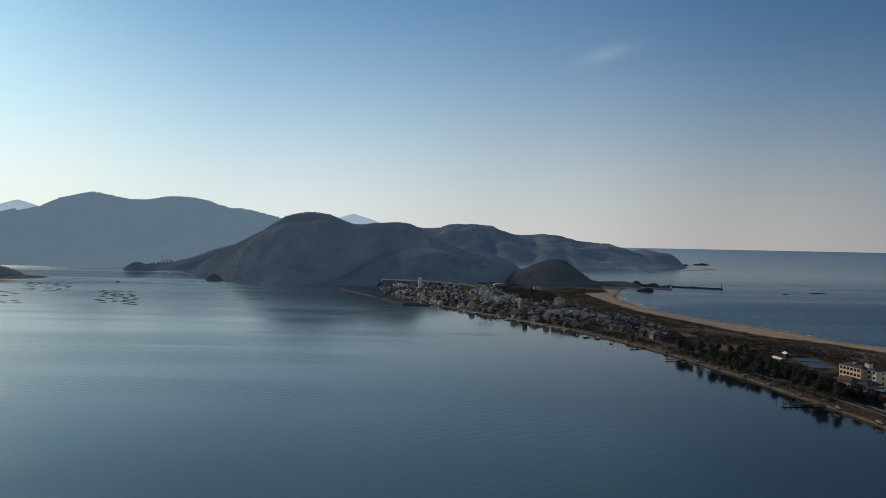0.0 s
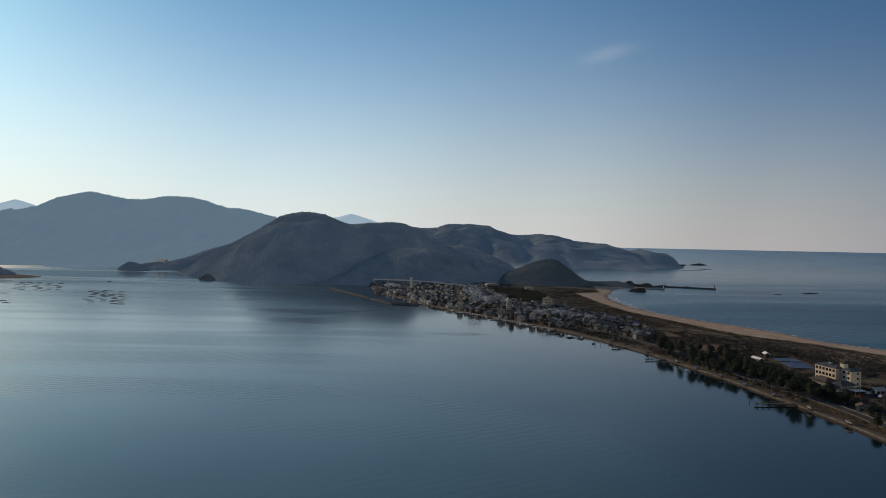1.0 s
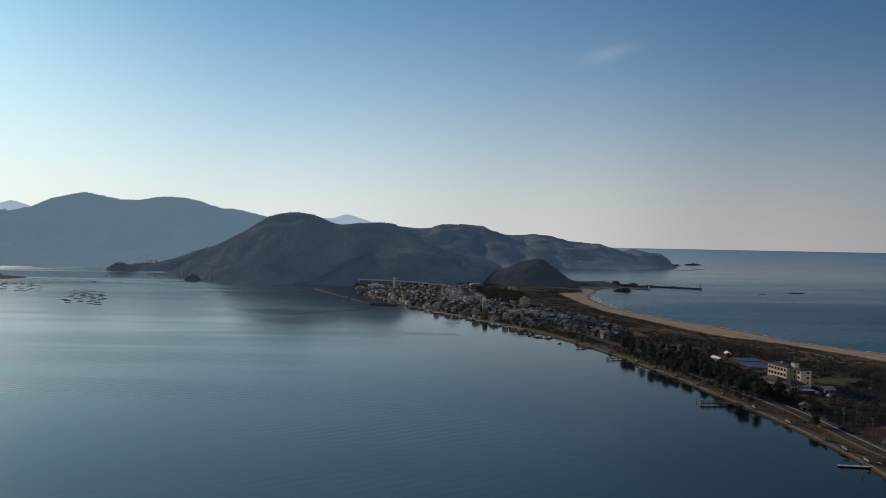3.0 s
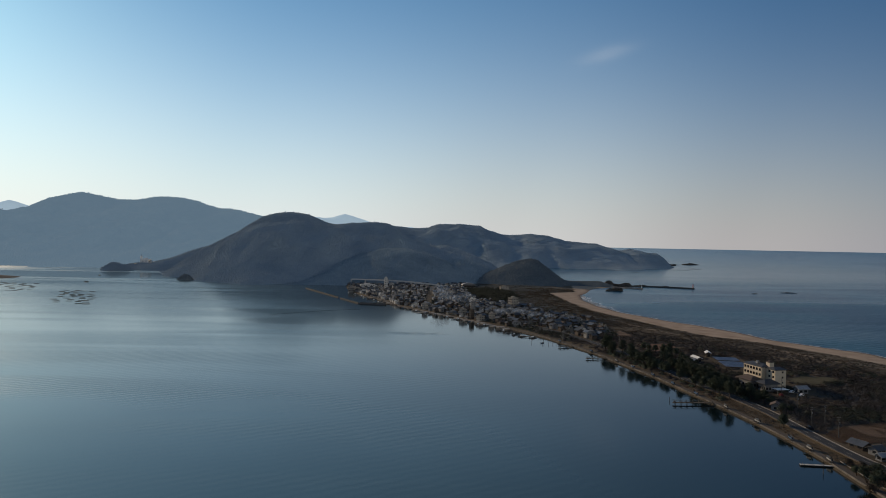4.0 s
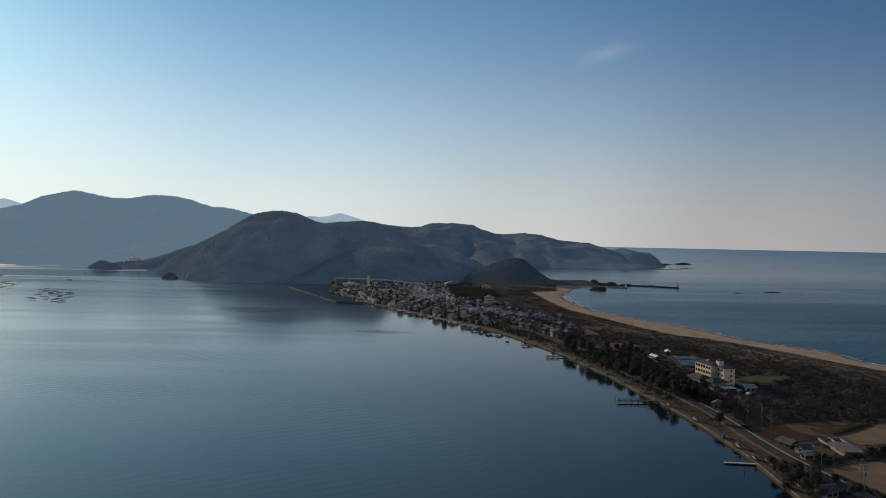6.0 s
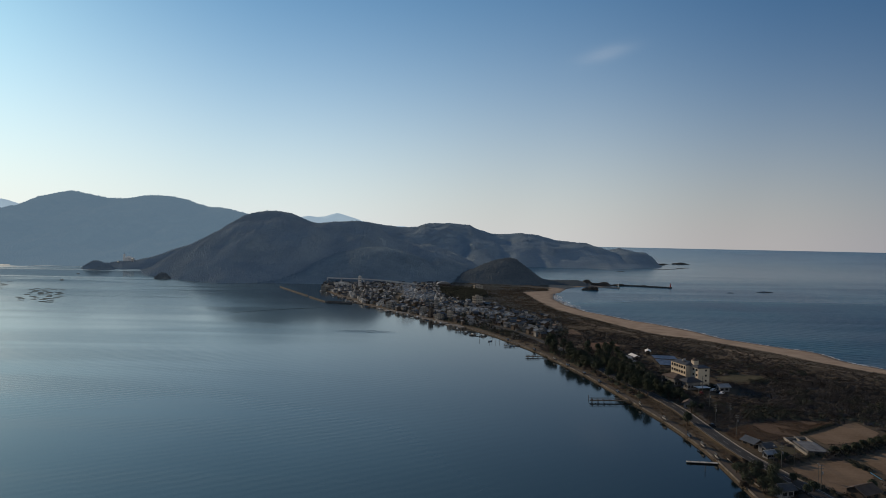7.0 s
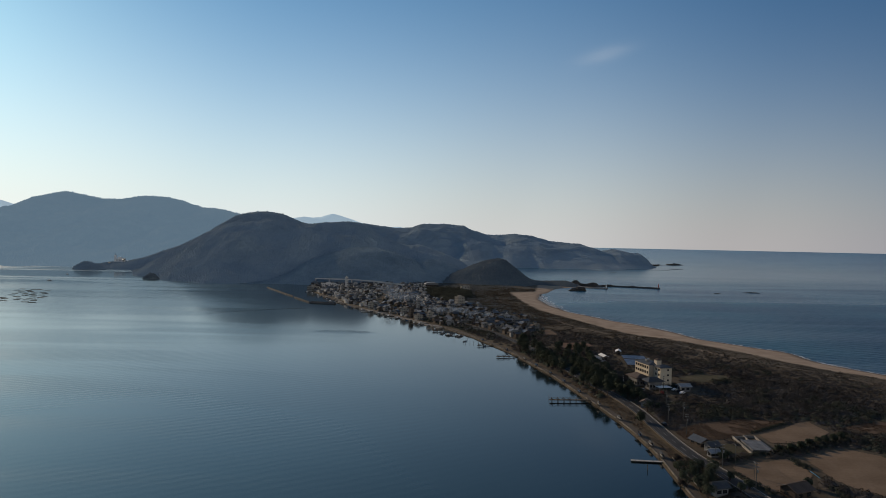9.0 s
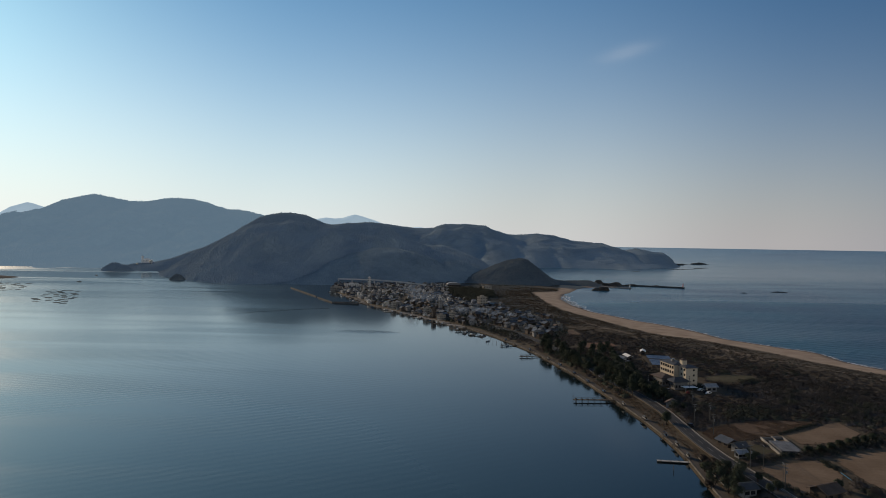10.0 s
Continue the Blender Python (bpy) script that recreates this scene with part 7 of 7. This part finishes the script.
# ---------------------------------------------------------------- lagoon rafts
def raft():
    root = new("oyster_raft")
    for k in range(5):
        bm = bmesh.new()
        bmesh.ops.create_cone(bm, cap_ends=True, segments=6, radius1=0.22, radius2=0.22, depth=11.0, matrix=Matrix.Translation((0, -2.2 + 1.1 * k, 0.28)) @ Matrix.Rotation(math.pi / 2, 4, "Y"))
        part("long_spar", bm, M_WOOD, root)
    for k in range(6):
        box_part("cross_spar", (-5.0 + 2.0 * k - 0.12, -2.6, 0.42, -5.0 + 2.0 * k + 0.12, 2.6, 0.66), M_WOOD, root)
    for sx in (-4.2, 0.0, 4.2):
        for sy in (-1.7, 1.7):
            bm = bmesh.new()
            bmesh.ops.create_cone(bm, cap_ends=True, segments=8, radius1=0.4, radius2=0.4, depth=1.8, matrix=Matrix.Translation((sx, sy, 0.02)) @ Matrix.Rotation(math.pi / 2, 4, "Y"))
            part("float", bm, M_TARP, root)
    return tagged(root, "low weathered timber oyster raft floating on the lagoon", "raft", "oyster rafts on the lagoon")


RAFT = raft()


def rafts():
    rng = random.Random(9)
    first = True
    for (ox, oy), (ax, ay), (bx, by), na, nb, skip in (((-388, 812), (-10, 20), (-17, 5), 10, 4, 0.14), ((-528, 800), (-15, 21), (-23, 3), 8, 5, 0.38), ((-575, 985), (-12, 21), (-20, 4), 8, 5, 0.22)):
        for i in range(na):
            for j in range(nb):
                if rng.random() < skip:
                    continue
                m = pose(ox + ax * i + bx * j + rng.uniform(-5, 5), oy + ay * i + by * j + rng.uniform(-4, 4), 0.0, 0, 0, rng.uniform(-6, 10)) @ Matrix.Scale(rng.uniform(0.78, 0.95), 4)
                if first:
                    RAFT.matrix_world = m
                    first = False
                else:
                    copy_thing(RAFT, m)


rafts()

# ---------------------------------------------------------------- far shore
def lakeside_hotel():
    """A white hotel: long lower wing, taller main block, a slim lift tower with a mast."""
    root = empty("lakeside_hotel", -770, 1790, 12.5, 10, "white stepped lakeside hotel with a slim tower on the far shore", "hotel")
    main = box_part("wall", (-9, -6, -6, 14, 6, 13), M_WHITE, root, bevel=0.2)
    box_part("wing_wall", (14.02, -5, -6, 26, 6, 7), M_WHITE, root, bevel=0.2)
    tower = box_part("lift_tower", (-13.5, -4, -6, -9.02, 3, 22), M_WHITE, root, bevel=0.2)
    box_part("mast", (-11.5, -0.4, 22, -10.9, 0.4, 27), M_STEEL, tower)
    box_part("rooftop_box", (-4, -3, 13, 6, 3, 16), M_WHITE, root)
    for f in range(4):
        for k in range(6):
            window(main, -7.2 + 3.8 * k, -6, -1.6 + 3.6 * f, 1.5, 1.0, "-y")
        if f < 2:
            for k in range(3):
                window(root, 16 + 3.8 * k, -5, -1.6 + 3.6 * f, 2.2, 1.6, "-y")


lakeside_hotel()
for x, y, k in ((-745, 1762, 6), (-790, 1775, 6)):
    copy_thing(HOUSES[k], pose(x, y, max(float(HILL_D.z(x, y)), float(HILL_E.z(x, y)), 0.6), 0, 0, 20 * k) @ Matrix.Scale(1.5, 4))


# ---------------------------------------------------------------- surf
def surf():
    rng = np.random.RandomState(4)
    V, F = [], []
    for _ in range(420):
        y = rng.uniform(430, 1110) if rng.rand() < 0.6 else rng.uniform(850, 1110)
        far = 0.4 + (abs(rng.normal()) * (6 if 880 < y < 1080 else 2.0))
        ln = rng.uniform(3, 12) * (1.6 if y > 860 else 1)
        ts = np.linspace(-ln / 2, ln / 2, 6)
        w = rng.uniform(0.3, 0.9) * np.sin(np.linspace(0.12, math.pi - 0.12, 6))
        ys = y + ts
        xs = sea_x(ys) + far + 0.5 * np.sin(ts * 0.9 + y)
        b = len(V)
        for xx, yy, ww in zip(xs, ys, w):
            V += [(xx - ww, yy, 0.07), (xx + ww, yy, 0.07)]
        F += [(b + 2 * i, b + 2 * i + 1, b + 2 * i + 3, b + 2 * i + 2) for i in range(5)]
    return tagged(mesh_np("surf_foam", V, F, M_FOAM), "thin white surf foam along the beach", "surf", kind="stuff")


surf()


# ---------------------------------------------------------------- bonfire smoke
def smoke():
    m = bpy.data.materials.new("thin_smoke")
    m.use_nodes = True
    n, l = m.node_tree.nodes, m.node_tree.links
    b = n["Principled BSDF"]
    b.inputs["Base Color"].default_value = (0.62, 0.66, 0.70, 1)
    b.inputs["Roughness"].default_value = 1.0
    b.inputs["Specular IOR Level"].default_value = 0.0
    geo = n.new("ShaderNodeNewGeometry")
    nz = n.new("ShaderNodeTexNoise")
    nz.inputs["Scale"].default_value, nz.inputs["Detail"].default_value = 0.2, 5
    l.new(geo.outputs["Position"], nz.inputs["Vector"])
    mr = n.new("ShaderNodeMapRange")
    mr.inputs["From Min"].default_value, mr.inputs["From Max"].default_value = 0.36, 0.72
    mr.inputs["To Min"].default_value, mr.inputs["To Max"].default_value = 0.0, 0.20
    l.new(nz.outputs["Fac"], mr.inputs["Value"])
    l.new(mr.outputs[0], b.inputs["Alpha"])
    rng = np.random.RandomState(2)
    bm = bmesh.new()
    for k in range(14):
        t = k / 13
        c = Vector((112 - 62 * t + rng.normal() * 6, 790 + 90 * t + rng.normal() * 14, 11 + 9 * t + rng.normal() * 3))
        bmesh.ops.create_icosphere(bm, subdivisions=2, radius=3 + 4 * t, matrix=Matrix.Translation(c) @ Matrix.Diagonal((1.6, 1.3, 0.8, 1)))
    for k in range(26):
        t = k / 25
        r = 1.6 + 3.2 * t
        c = Vector((186 - 62 * t + rng.normal() * 1.5, 708 - 6 * t + rng.normal() * 2.0, 6.5 + 7.0 * t + rng.normal() * 1.2))
        bmesh.ops.create_icosphere(bm, subdivisions=2, radius=r, matrix=Matrix.Translation(c) @ Matrix.Diagonal((1.5, 1.2, 0.7, 1)))
    ob = part("smoke", bm, m)
    for p in ob.data.polygons:
        p.use_smooth = True
    return tagged(ob, "thin pale bonfire smoke drifting over the houses", "smoke", kind="stuff")


smoke()
